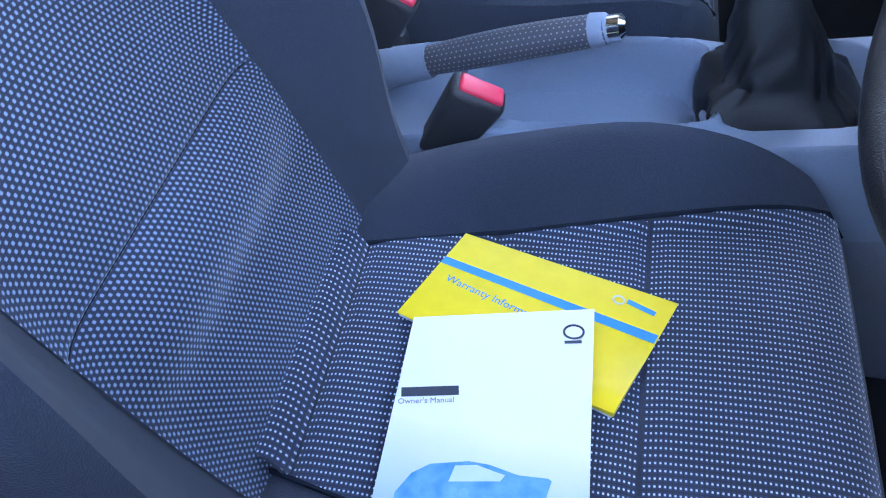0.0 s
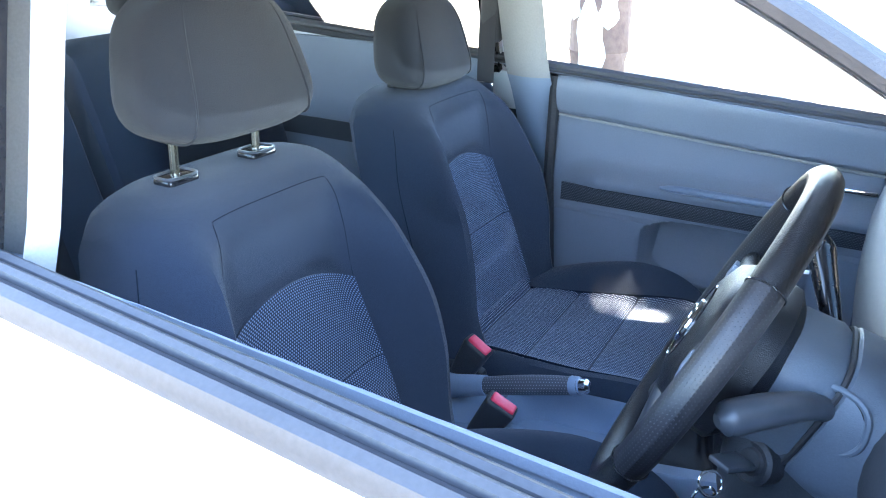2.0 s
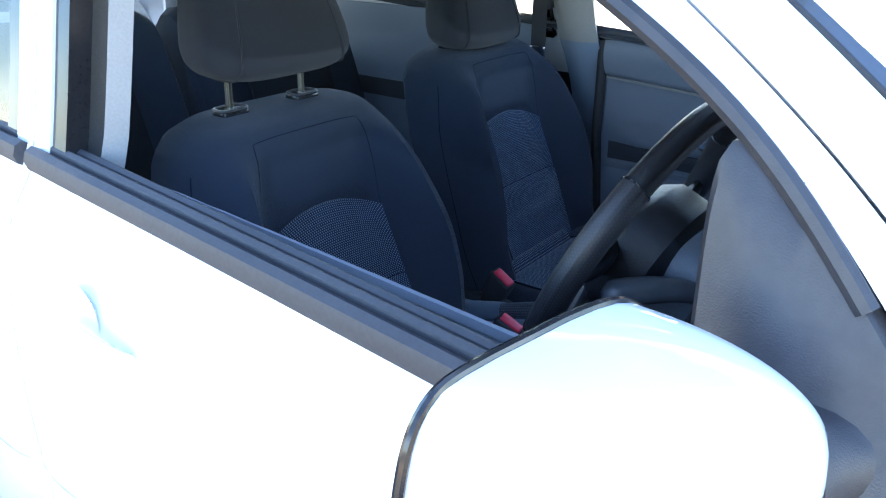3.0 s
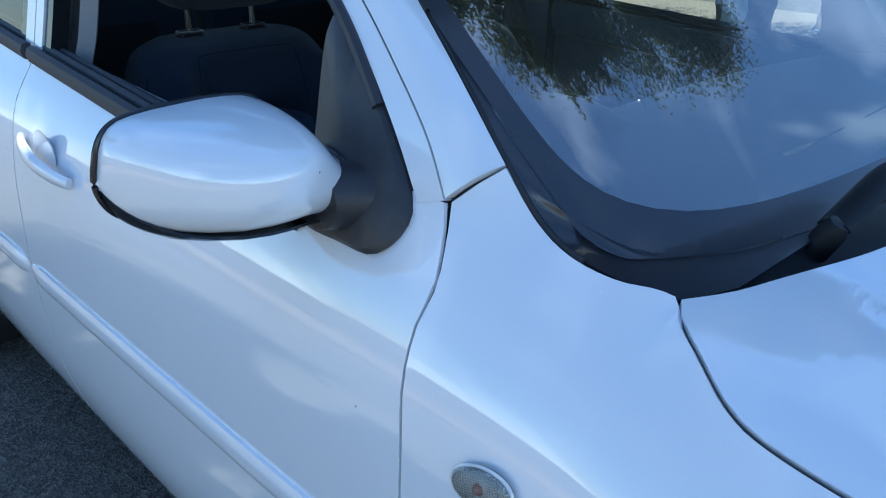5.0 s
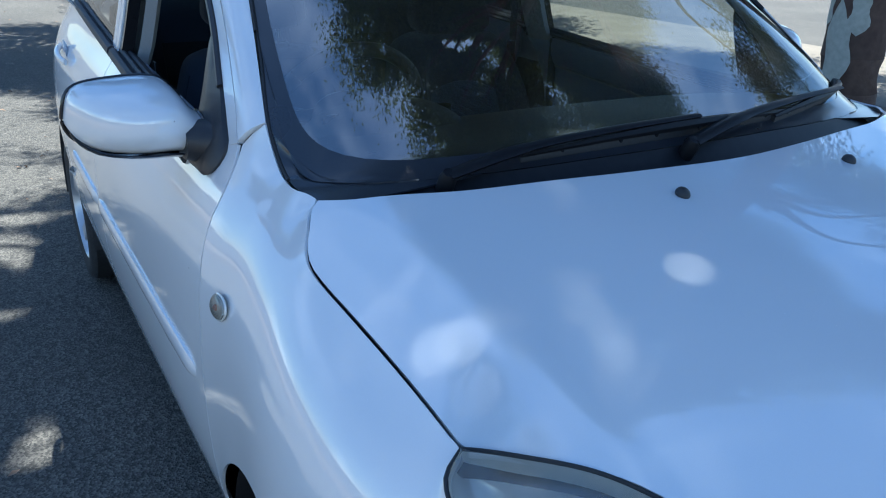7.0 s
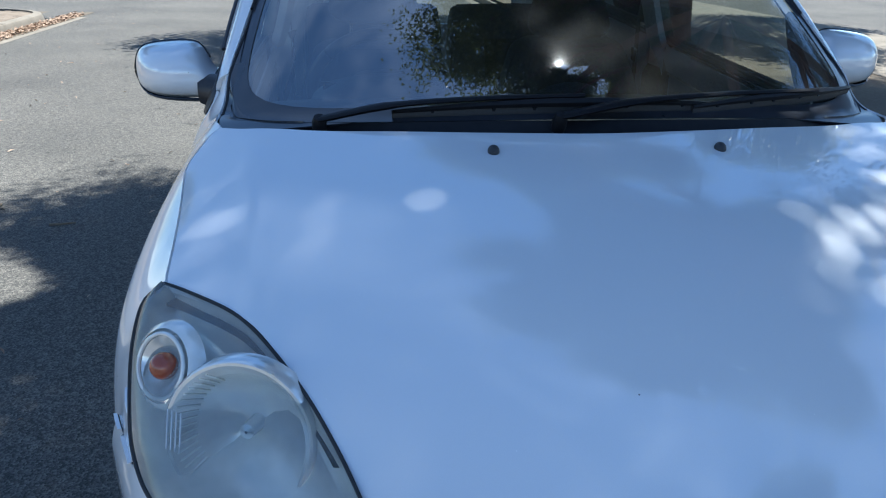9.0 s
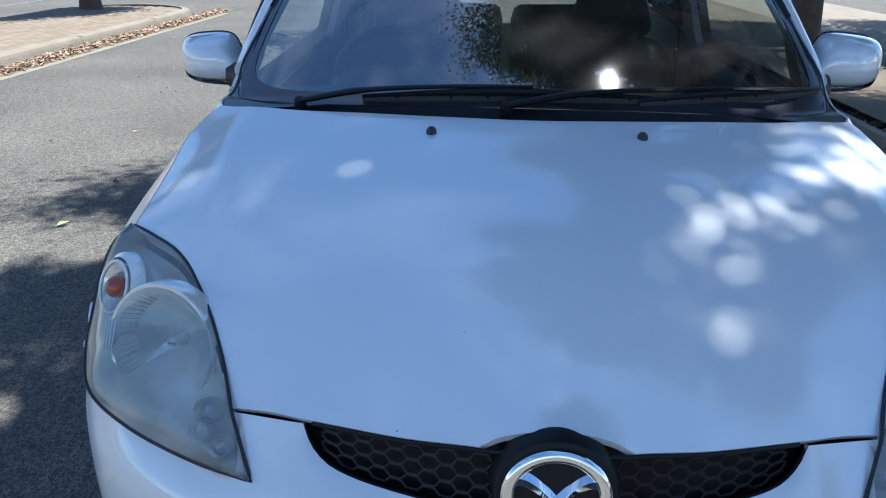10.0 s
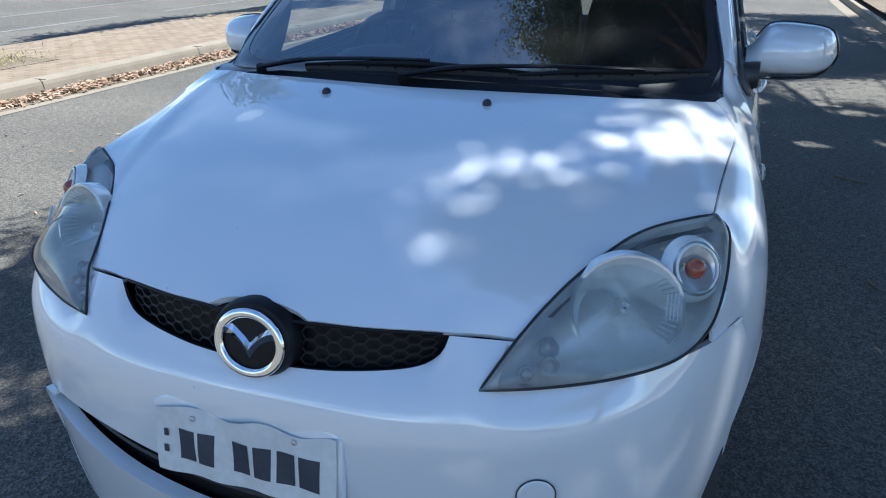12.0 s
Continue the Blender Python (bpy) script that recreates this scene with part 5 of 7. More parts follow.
# wheels
def wheel(x, s):
    w = new("wheel")
    w.parent = car
    tagged(w, "tyre on a silver alloy wheel")
    M = facing((x, 0.735 * s, 0.292), (0, s, 0))
    part("tyre", placed(lathe_bm([(0.195, -0.07), (0.235, -0.088), (0.272, -0.085), (0.290, -0.06), (0.292, 0.0), (0.290, 0.055), (0.272, 0.072), (0.235, 0.076), (0.203, 0.066), (0.195, 0.05)], 64), M), TYRE, w, "black tyre")
    part("rim", placed(lathe_bm([(0.206, 0.064), (0.200, 0.067), (0.192, 0.058), (0.186, 0.02), (0.18, -0.06)], 64), M), ALLOY, w, "silver alloy rim")
    part("brake_disc", placed(lathe_bm([(0.0, -0.03), (0.13, -0.03), (0.13, -0.04)], 40), M), RUBBER, w)
    part("hub", placed(lathe_bm([(0.0, 0.05), (0.028, 0.05), (0.034, 0.045), (0.06, 0.035), (0.062, 0.0)], 36), M), ALLOY, w)
    for k in range(5):
        a = k * 2 * math.pi / 5 + 0.3
        ring = [[(r * math.cos(a) - q * math.sin(a), r * math.sin(a) + q * math.cos(a), z) for q, z in ((-wd, zz - 0.012), (-wd * 0.7, zz), (wd * 0.7, zz), (wd, zz - 0.012))] for r, wd, zz in ((0.045, 0.026, 0.045), (0.10, 0.024, 0.047), (0.15, 0.030, 0.05), (0.188, 0.044, 0.056))]
        part("spoke", placed(loft_bm(ring), M), ALLOY, w)


for x in (0.0, -2.49):
    for s in (1, -1):
        wheel(x, s)
        well = np.array([[(x + 0.38 * math.cos(a), y * s, 0.29 + 0.38 * math.sin(a)) for y in np.linspace(0.5, 0.805, 4)] for a in np.linspace(-0.1, math.pi + 0.1, 28)])
        sheet("wheel_arch_liner", well, RUBBER, car, 0, (0, 0, -1))

# ---- cabin ----
def front_seat(dx, yc, head_drop, group_label, low_side=0):
    seat = new("front_seat")
    seat.parent = car
    tagged(seat, group_label)
    O = np.array([dx, 0, 0])
    # backrest
    zs = np.r_[np.arange(0.50, 1.0, 0.025), 1.0, 1.012, 1.024, 1.035, 1.044, 1.051, 1.056, 1.058]
    wid = smoothline([0.5, 0.62, 0.75, 0.85, 0.93, 0.99, 1.03, 1.05, 1.058], [0.25, 0.268, 0.27, 0.261, 0.245, 0.222, 0.205, 0.18, 0.15])(zs)
    fx = smoothline([0.5, 0.58, 0.72, 0.879, 0.97, 1.02, 1.046, 1.058], [-1.215, -1.245, -1.305, -1.368, -1.378, -1.384, -1.405, -1.455])(zs)
    bx = np.interp(zs, [0.5, 0.6, 1.0, 1.04, 1.058], [-1.36, -1.39, -1.555, -1.55, -1.53])
    bol = smoothline([0.5, 0.62, 0.75, 0.85, 0.93, 0.99, 1.03, 1.058], [0.05, 0.058, 0.098, 0.112, 0.085, 0.05, 0.004, 0.0])(zs)

    def face(u, k):
        a = abs(u)
        return fx[k] + bol[k] * math.exp(-(((a - 0.78) / (0.17 if a < 0.78 else 0.22)) ** 2)) - min(0.055, 0.42 * (fx[k] - bx[k])) * a**7

    rings = []
    us = np.linspace(-1, 1, 33)
    for k, z in enumerate(zs):
        ring = [(face(u, k), yc + wid[k] * u, z) for u in us]
        for t in np.linspace(1, -1, 17):
            edge = abs(t) ** 6
            ring.append((bx[k] + min(0.05, 0.42 * (fx[k] - bx[k])) * edge, yc + wid[k] * t, z))
        rings.append(np.array(ring) + O)
    part("backrest", loft_bm(rings), CLOTH, seat, "charcoal cloth backrest with side bolsters")

    def front_at(u, z, lift):
        k = np.interp(z, zs, np.arange(len(zs)))
        i = min(int(k), len(zs) - 2)
        f_ = k - i
        x = face(u, i) * (1 - f_) + face(u, i + 1) * f_
        return np.array([x + lift, yc + np.interp(z, zs, wid) * u, z]) + O

    us2 = np.linspace(-0.52, 0.52, 25)

    def panel_lift(u, z):
        """A seam across the insert, with a broad padded roll below it that flattens towards the side seams."""
        flat_ = 1 - (abs(u) / 0.53) ** 4
        return 0.003 - 0.0024 * math.exp(-(((z - 0.746) / 0.003) ** 2)) + (0.015 * flat_ * math.sin(math.pi * min(1.0, (0.746 - z) / 0.075)) ** 0.8 if 0.671 < z < 0.746 else 0.0)

    lower = np.r_[np.linspace(0.56, 0.70, 12), np.linspace(0.706, 0.752, 28)]
    ins = []
    for u in us2:
        top_z = 0.872 + 0.035 * (1 - (u / 0.52) ** 2)
        ins.append([front_at(u, z, panel_lift(u, z)) for z in np.r_[lower, np.linspace(0.758, top_z, 18)]])
    sheet("backrest_insert", np.array(ins), WEAVE, seat, 0.006, (1, 0, 0.3), "dotted blue-grey cloth insert", uv=1)
    for s in (1, -1):
        part("backrest_seam", tube_bm([front_at(0.52 * s + 0.04 * s * t, 0.872 + (1.028 - 0.872) * t, 0.0003) for t in np.linspace(0, 1, 14)], 0.0007, 6), SEAM, seat)
        part("side_seam", tube_bm([front_at(0.985 * s, z, 0.0004) for z in np.linspace(0.56, 1.0, 16)], 0.0008, 6), SEAM, seat)
    part("insert_seam", tube_bm([front_at(u, 0.7465, 0.0005) for u in np.linspace(-0.51, 0.51, 24)], 0.0008, 6), SEAM, seat)
    part("top_seam", tube_bm([front_at(u, 1.034 - 0.022 * abs(u / 0.9) ** 4, 0.0002) for u in np.linspace(-0.56, 0.56, 24)], 0.0006, 6), SEAM, seat)
    # cushion
    xs = np.interp(np.linspace(0, 9, 34), np.arange(10), [-1.33, -1.28, -1.2, -1.1, -1.0, -0.92, -0.86, -0.825, -0.802, -0.79])
    top = smoothline([-1.33, -1.24, -1.0, -0.86, -0.82, -0.79], [0.565, 0.572, 0.578, 0.584, 0.572, 0.50])(xs)
    hb = smoothline([-1.33, -1.24, -1.115, -1.0, -0.92, -0.85, -0.81, -0.79], [0.0, 0.015, 0.056, 0.078, 0.068, 0.035, 0.0, -0.02])(xs)
    cw = np.interp(xs, [-1.33, -1.2, -1.0, -0.85, -0.79], [0.235, 0.25, 0.26, 0.255, 0.22])
    iw = np.interp(xs, [-1.33, -1.27, -1.1, -0.98, -0.8], [0.09, 0.10, 0.135, 0.165, 0.20])

    hl = smoothline([-1.33, -1.24, -1.115, -1.0, -0.92, -0.85, -0.81, -0.79], [0.0, 0.004, 0.014, 0.024, 0.030, 0.028, 0.006, -0.02])(xs)

    def width_in(k, u):
        """Half width of the insert; it reaches further out on a side with a low bolster."""
        return cw[k] * 0.80 if low_side * u > 0 else iw[k]

    def seat_top(u, k):
        a = abs(u)
        q = width_in(k, u) / cw[k]
        h = hl[k] if low_side * u > 0 else hb[k]
        rise = h * math.sin(min(1, max(0, (a - q) / (1 - q)) / 0.62) * math.pi / 2) if a > q else 0
        return top[k] + rise - (0.06 + h) * max(0, (a - 0.82) / 0.18) ** 2.2

    uu = np.linspace(-1, 1, 41)
    rings = []
    for k, x in enumerate(xs):
        ring = [(x, yc + cw[k] * u, seat_top(u, k)) for u in uu] + [(x, yc + cw[k] * t * 0.97, 0.40 if x < -0.83 else 0.44) for t in np.linspace(1, -1, 9)]
        rings.append(np.array(ring) + O)
    part("cushion", loft_bm(rings), CLOTH, seat, "charcoal cloth seat cushion")

    def top_at(x, u, lift):
        k = np.interp(x, xs, np.arange(len(xs)))
        i = min(int(k), len(xs) - 2)
        f_ = k - i
        w0, w1 = width_in(i, u), width_in(i + 1, u)
        z = seat_top(u * w0 / cw[i], i) * (1 - f_) + seat_top(u * w1 / cw[i + 1], i + 1) * f_
        return np.array([x, yc + (w0 * (1 - f_) + w1 * f_) * u, z + lift]) + O

    for x0, x1, lift in ((-1.30, -1.264, 0.003), (-1.264, -1.225, 0.024), (-1.224, -1.113, 0.006), (-1.110, -0.982, 0.006), (-0.979, -0.808, 0.006)):
        n = max(14, int((x1 - x0) / 0.012))
        P = np.array([[top_at(x, u, lift * (0.1 + 0.9 * math.sin(math.pi * min(1, max(0, (x - x0) / (x1 - x0)))) ** (0.8 if lift > 0.015 else 0.3))) for u in np.linspace(-1.02, 1.02, 23)] for x in np.linspace(x0, x1, n)])
        sheet("cushion_insert", P, DOTS, seat, 0.004, (0, 0, 1), "dotted blue-grey cloth insert", uv=(1, 0))
    for s in (1, -1):
        part("insert_piping", tube_bm([top_at(x, 1.03 * s, 0.003) for x in np.linspace(-1.28, -0.81, 24)], 0.0022, 6), SEAM, seat)
    part("seat_base", box_bm((0.44, 0.42, 0.14), 0.02, (-1.08 + dx, yc, 0.35)), TRIM_DARK, seat, "dark plastic seat base")
    part("recline_cover", box_bm((0.20, 0.03, 0.11), 0.012, (-1.27 + dx, yc - 0.255, 0.50)), TRIM_DARK, seat)
    # headrest and its posts
    rest = new("headrest")
    rest.parent = seat
    tagged(rest, "charcoal cloth headrest with a piped side seam")
    hz = 1.208 - head_drop
    bm = bmesh.new()
    bmesh.ops.create_uvsphere(bm, u_segments=48, v_segments=28, radius=1)
    for v in bm.verts:
        c = v.co.copy()
        p = [math.copysign(abs(q) ** 0.55, q) for q in c]
        w = 0.145 - 0.024 * p[2] - 0.028 * max(0, p[2]) ** 3
        v.co = (-1.476 + dx + 0.052 * p[0] * (1 - 0.15 * p[2]) - 0.02 * p[2] + 0.012 * (1 - p[1] ** 2), yc + w * p[1], hz + 0.094 * p[2])
    part("headrest_pad", bm, CLOTH_SIDE, rest)
    for s in (1, -1):
        ring = []
        for a in np.linspace(0, 2 * math.pi, 60, endpoint=False):
            cx, cz = math.copysign(abs(math.cos(a)) ** 0.55, math.cos(a)), math.copysign(abs(math.sin(a)) ** 0.55, math.sin(a))
            py = 0.66
            w = 0.145 - 0.024 * cz - 0.028 * max(0, cz) ** 3
            k = 0.938
            ring.append((-1.476 + dx + 0.052 * cx * (1 - 0.15 * cz) * k - 0.02 * cz + 0.012 * (1 - py**2), yc + w * py * s, hz + 0.094 * cz * k))
        part("headrest_piping", tube_bm(ring, 0.0016, 6, closed=True), CLOTH_SIDE, rest)
        y = yc + 0.0775 * s
        part("headrest_post", tube_bm([(-1.484 + dx, y, 1.04), (-1.482 + dx, y, hz - 0.075)], 0.0065, 12), BRASS, rest, "steel headrest post")
        part("post_guide", box_bm((0.034, 0.052, 0.014), 0.006, (-1.482 + dx, y, 1.060), 3), GLOSS_BLACK, rest, "black plastic post guide")
        part("guide_rim", tube_bm([(-1.482 + dx + 0.0165 * math.copysign(abs(math.cos(a)) ** 0.5, math.cos(a)), y + 0.0255 * math.copysign(abs(math.sin(a)) ** 0.5, math.sin(a)), 1.067) for a in np.linspace(0, 2 * math.pi, 32, endpoint=False)], 0.0022, 6, closed=True), SPOKE, rest)
    return seat


front_seat(0.0, -0.350, 0.0, "driver's seat in charcoal cloth with dotted insert")
front_seat(-0.105, 0.378, 0.058, "passenger seat in charcoal cloth with dotted insert", -1)

# rear bench
bench = new("rear_bench_seat")
bench.parent = car
tagged(bench, "dark cloth rear bench seat")
for y0, y1 in ((-0.62, -0.02), (0.02, 0.62)):
    prof = [(-2.02, 0.52), (-2.06, 0.60), (-2.14, 0.80), (-2.22, 1.02), (-2.26, 1.10), (-2.31, 1.12), (-2.36, 1.08), (-2.30, 0.6), (-2.2, 0.5)]
    loop = cr(prof, 40, closed=True)[:-1]
    c = loop.mean(0)
    rings = []
    for y, k in ((y0, 0.8), (y0 + 0.012, 0.95), (y0 + 0.04, 1.0), ((y0 + y1) / 2, 1.02), (y1 - 0.04, 1.0), (y1 - 0.012, 0.95), (y1, 0.8)):
        q = c + (loop - c) * k
        rings.append([(p[0], y, p[1]) for p in q])
    part("bench_backrest", loft_bm(rings), CLOTH, bench)
    prof = [(-1.62, 0.40), (-1.60, 0.47), (-1.66, 0.53), (-1.85, 0.525), (-2.08, 0.50), (-2.1, 0.40)]
    loop = cr(prof, 30, closed=True)[:-1]
    c = loop.mean(0)
    part("bench_cushion", loft_bm([[(p[0], y, p[1]) for p in c + (loop - c) * k] for y, k in ((y0, 0.85), (y0 + 0.03, 1.0), (y1 - 0.03, 1.0), (y1, 0.85))]), CLOTH, bench)
    yc = (y0 + y1) / 2
    bm = bmesh.new()
    bmesh.ops.create_uvsphere(bm, u_segments=28, v_segments=16, radius=1)
    for v in bm.verts:
        p = [math.copysign(abs(q) ** 0.55, q) for q in v.co]
        v.co = (-2.31 + 0.05 * p[0], yc + 0.12 * p[1], 1.20 + 0.055 * p[2])
    part("rear_headrest", bm, CLOTH_SIDE, bench)
    part("insert_panel", sheet_bm(np.array([[(-2.05 - 0.36 * (z - 0.58) + 0.012, y, z) for z in np.linspace(0.6, 0.98, 10)] for y in np.linspace(yc - 0.15, yc + 0.15, 12)]), 0.006, (1, 0, 0)), CLOTH_SIDE, bench)

# door cards
def door_card(s):
    m = np.array([1, s, 1])
    card = new("door_card")
    card.parent = car
    tagged(card, "grey plastic door lining with dotted cloth band, pocket and pull handle")
    X, Z = np.linspace(-1.375, -0.42, 150), np.linspace(0.34, 1.05, 150)

    def depth(x, z):
        """Inner face of the door at x, z."""
        y = 0.715 - 0.02 * math.exp(-(((z - 1.02) / 0.05) ** 2)) + 0.0
        y -= 0.014 * max(0, min(1, (z - sill(x) + 0.103) / 0.012))
        y -= 0.03 * math.exp(-(((z - 0.80) / 0.035) ** 2)) * min(1, max(0, (x + 1.36) / 0.1)) * (1 if x < -0.6 else max(0, 1 - (x + 0.6) / 0.1))
        px, pz = abs(x + 0.945) / 0.185, abs(z - 0.650) / 0.074
        k = max(0.0, min(1.0, (1.06 - (px**4 + pz**4) ** 0.25) / 0.16))
        y += 0.106 * k * k * (3 - 2 * k) * (0.10 + 0.90 * min(1, max(0, (z - 0.56) / 0.12)))
        y -= 0.012 * max(0, min(1, (0.722 - z) / 0.01)) * (z > 0.45)
        return y

    G = np.array([[(x - 0.09 * max(0, 0.75 - z) * (x < -1.2) * -1.0 * min(1, (-1.2 - x) / 0.15), depth(x, z), min(z, sill(x) - 0.004)) for z in Z] for x in X])
    sheet("lining", G * m, TRIM_GREY, card, 0.01, (0, -s, 0))
    bandg = np.array([[(x, depth(x, zz) - 0.003, zz) for zz in np.linspace(0.734 + 0.010 * (x + 1.33), 0.782 + 0.004 * (x + 1.33), 8)] for x in np.linspace(-1.352, -0.52, 50)])
    sheet("cloth_band", bandg * m, DOORCLOTH, card, 0.003, (0, -s, 0), "dark dotted cloth band", uv=(0, 2))
    part("armrest_ledge", tube_bm(np.array([(x, depth(x, 0.812) - 0.006, 0.812 + 0.006 * math.sin(5 * x)) for x in np.linspace(-1.10, -0.79, 16)]) * m, np.interp(np.linspace(0, 1, 16), [0, 0.1, 0.9, 1], [0.004, 0.013, 0.013, 0.004]), 10, flat=0.7), CONSOLE, card, "pale grey armrest ledge")
    part("pocket_lip", tube_bm(np.array([(x, depth(x, 0.56) - 0.004, 0.60 - 0.02 * math.sin((x + 1.12) * 8)) for x in np.linspace(-1.12, -0.80, 16)]) * m, 0.006, 8), TRIM_GREY, card)
    part("shoulder_edge", tube_bm(np.array([(x, depth(x, sill(x) - 0.095) + 0.001, sill(x) - 0.102) for x in np.linspace(-1.37, -0.45, 30)]) * m, 0.0035, 8), TRIM_PALE, card, "pale lower edge of the door shoulder")
    part("window_switch", box_bm((0.05, 0.008, 0.012), 0.003, (-0.81, (depth(-0.81, 0.80) - 0.004) * s, 0.80)), GLOSS_BLACK, card)
    # handle in its recess
    handle = part("handle_surround", box_bm((0.125, 0.016, 0.052), 0.008, (-0.705, (depth(-0.705, 0.886)) * s, 0.886), 3), TRIM_GREY, card, "inner door handle surround")
    part("pull_lever", box_bm((0.09, 0.012, 0.012), 0.005, (-0.695, (depth(-0.7, 0.872) - 0.014) * s, 0.872), 3), CHROME, handle, "chrome pull lever")
    part("lock_tab", box_bm((0.016, 0.010, 0.022), 0.003, (-0.748, (depth(-0.75, 0.89) - 0.012) * s, 0.893)), RED, handle, "red lock tab")
    part("sill_seal", tube_bm(np.array([(-1.385 + 0.085 * max(0, 0.8 - z), 0.70, z) for z in np.linspace(0.36, 1.045, 20)]) * m, 0.014, 8), RUBBER, card, "black door seal")
    rearp = np.array([[(x, 0.705 - 0.02 * (z < 0.93), min(z, sill(x) - 0.004)) for z in np.linspace(0.36, 1.08, 20)] for x in np.linspace(-1.60, -2.42, 24)])
    sheet("rear_lining", rearp * m, TRIM_GREY, card, 0.01, (0, -s, 0), "grey rear door lining")
    part("rear_band", sheet_bm(np.array([[(x, 0.678, z) for z in np.linspace(0.80, 0.855, 4)] for x in np.linspace(-1.62, -2.35, 12)]) * m, 0.004, (0, -s, 0)), TRIM_DARK, card)
    top = np.array([[(x, 0.735 - 0.02 * t, sill(x) + 0.001 - 0.006 * t * t) for t in np.linspace(0, 1, 6)] for x in np.linspace(-0.5, -2.42, 40)])
    sheet("card_top", top * m, TRIM_GREY, card, 0.006, (0, 0, 1))


door_card(1)
door_card(-1)

# front belts: guide on the pillar and webbing
for s in (1, -1):
    belt = new("seat_belt")
    belt.parent = car
    tagged(belt, "black seat belt hanging from the pillar guide")
    part("belt_guide", box_bm((0.055, 0.035, 0.11), 0.012, (-1.545, 0.660 * s, 1.17), 3), BLACK_PLASTIC, belt, "black belt guide")
    path = cr([(-1.548, 0.648, 1.20), (-1.546, 0.640, 1.12), (-1.545, 0.640, 0.98), (-1.54, 0.645, 0.55)], 20)
    web = np.stack([path + np.array([-0.023, 0, 0]), path + np.array([0.023, -0.004, 0])], 1)
    sheet("webbing", web * np.array([1, s, 1]), BELT, belt, 0.002, (0, -s, 0))
    part("belt_tongue", box_bm((0.05, 0.008, 0.05), 0.004, (-1.545, 0.632 * s, 1.0)), CHROME, belt, "steel belt tongue")

# buckles
for x, y, z, yaw in ((-1.148, -0.088, 0.640, 8), (-1.268, 0.070, 0.640, -4)):
    buckle = new("seat_belt_buckle")
    buckle.parent = car
    tagged(buckle, "black seat belt buckle with a red release button")
    M = pose(x, y, z, 8, 28, yaw)
    body = box_bm((0.058, 0.034, 0.10), 0.008, (0, 0, -0.050), 3)
    for v in body.verts:
        k = 1 - 0.22 * min(1, max(0, -v.co.z / 0.1))
        v.co.x, v.co.y = v.co.x * k, v.co.y * k
    part("buckle_body", placed(body, M), BLACK_PLASTIC, buckle)
    part("release_button", placed(box_bm((0.046, 0.022, 0.012), 0.004, (0.001, 0, -0.002), 3), M), RED, buckle, "red release button")
    part("buckle_stalk", placed(box_bm((0.036, 0.014, 0.11), 0.004, (0, 0, -0.14)), M), BLACK_PLASTIC, buckle)

# centre console
console = new("centre_console")
console.parent = car
tagged(console, "grey plastic centre console with an open tray")
CX, CY = np.linspace(-1.55, -0.55, 320), np.linspace(-0.105, 0.090, 110)


def console_z(x, y):
    z = np.interp(x, [-1.55, -1.3, -1.18, -0.95, -0.90, -0.55], [0.545, 0.56, 0.585, 0.604, 0.60, 0.66])
    px, py = abs(x + 1.05) / 0.118, abs(y + 0.008) / 0.066
    r = (px**5 + py**5) ** 0.2
    k = min(1, max(0, (1.03 - r) / 0.07))
    z += 0.009 * math.exp(-(((r - 1.08) / 0.035) ** 2)) - 0.060 * k * k * (3 - 2 * k)
    qx, qy = abs(x + 0.856) / 0.078, abs(y - 0.004) / 0.066
    z -= 0.03 * min(1, max(0, (1.05 - (qx**4 + qy**4) ** 0.25) / 0.2))
    return z - 0.12 * max(0, (abs(y + 0.0075) - 0.081) / 0.017) ** 2


sheet("console_body", np.array([[(x, y, console_z(x, y)) for y in CY] for x in CX]), CONSOLE, console, 0.0, (0, 0, 1))
for s in (1, -1):
    side_p = np.array([[(x, (0.090 if s > 0 else -0.105) + s * 0.012 * t, console_z(x, 0.090) * (1 - t) + 0.30 * t) for t in np.linspace(0, 1, 6)] for x in CX])
    sheet("console_side", side_p, TRIM_GREY, console, 0, (0, s, 0))
brake = new("handbrake")
brake.parent = car
tagged(brake, "handbrake lever with a perforated grip and chrome button")
hb = cr([(-1.34, -0.005, 0.565), (-1.25, -0.008, 0.598), (-1.165, -0.012, 0.628), (-1.10, -0.018, 0.652), (-1.04, -0.026, 0.674)], 24)
bm = sheet_bm(np.array([[hb[i] + 0.0178 * np.array([-0.36 * math.sin(a), math.cos(a), 0.93 * math.sin(a)]) * (0.85 + 0.15 * math.sin(math.pi * (i - 9) / 15)) for a in np.linspace(0, 2 * math.pi, 25)] for i in range(9, 25)]), 0, None, 1)
part("grip", bm, GRIP, brake, "perforated grey grip")
part("lever", tube_bm(hb[:11], np.linspace(0.026, 0.0185, 11), 14), CONSOLE, brake, "grey lever shroud")
part("button_collar", tube_bm([hb[-2], hb[-1], hb[-1] + np.array([0.004, -0.0005, 0.0016])], [0.017, 0.0155, 0.012], 16), CONSOLE, brake)
part("button", tube_bm([hb[-1], hb[-1] + np.array([0.014, -0.002, 0.005]), hb[-1] + np.array([0.018, -0.002, 0.006])], [0.0125, 0.0122, 0.008], 16), CHROME, brake, "chrome release button")

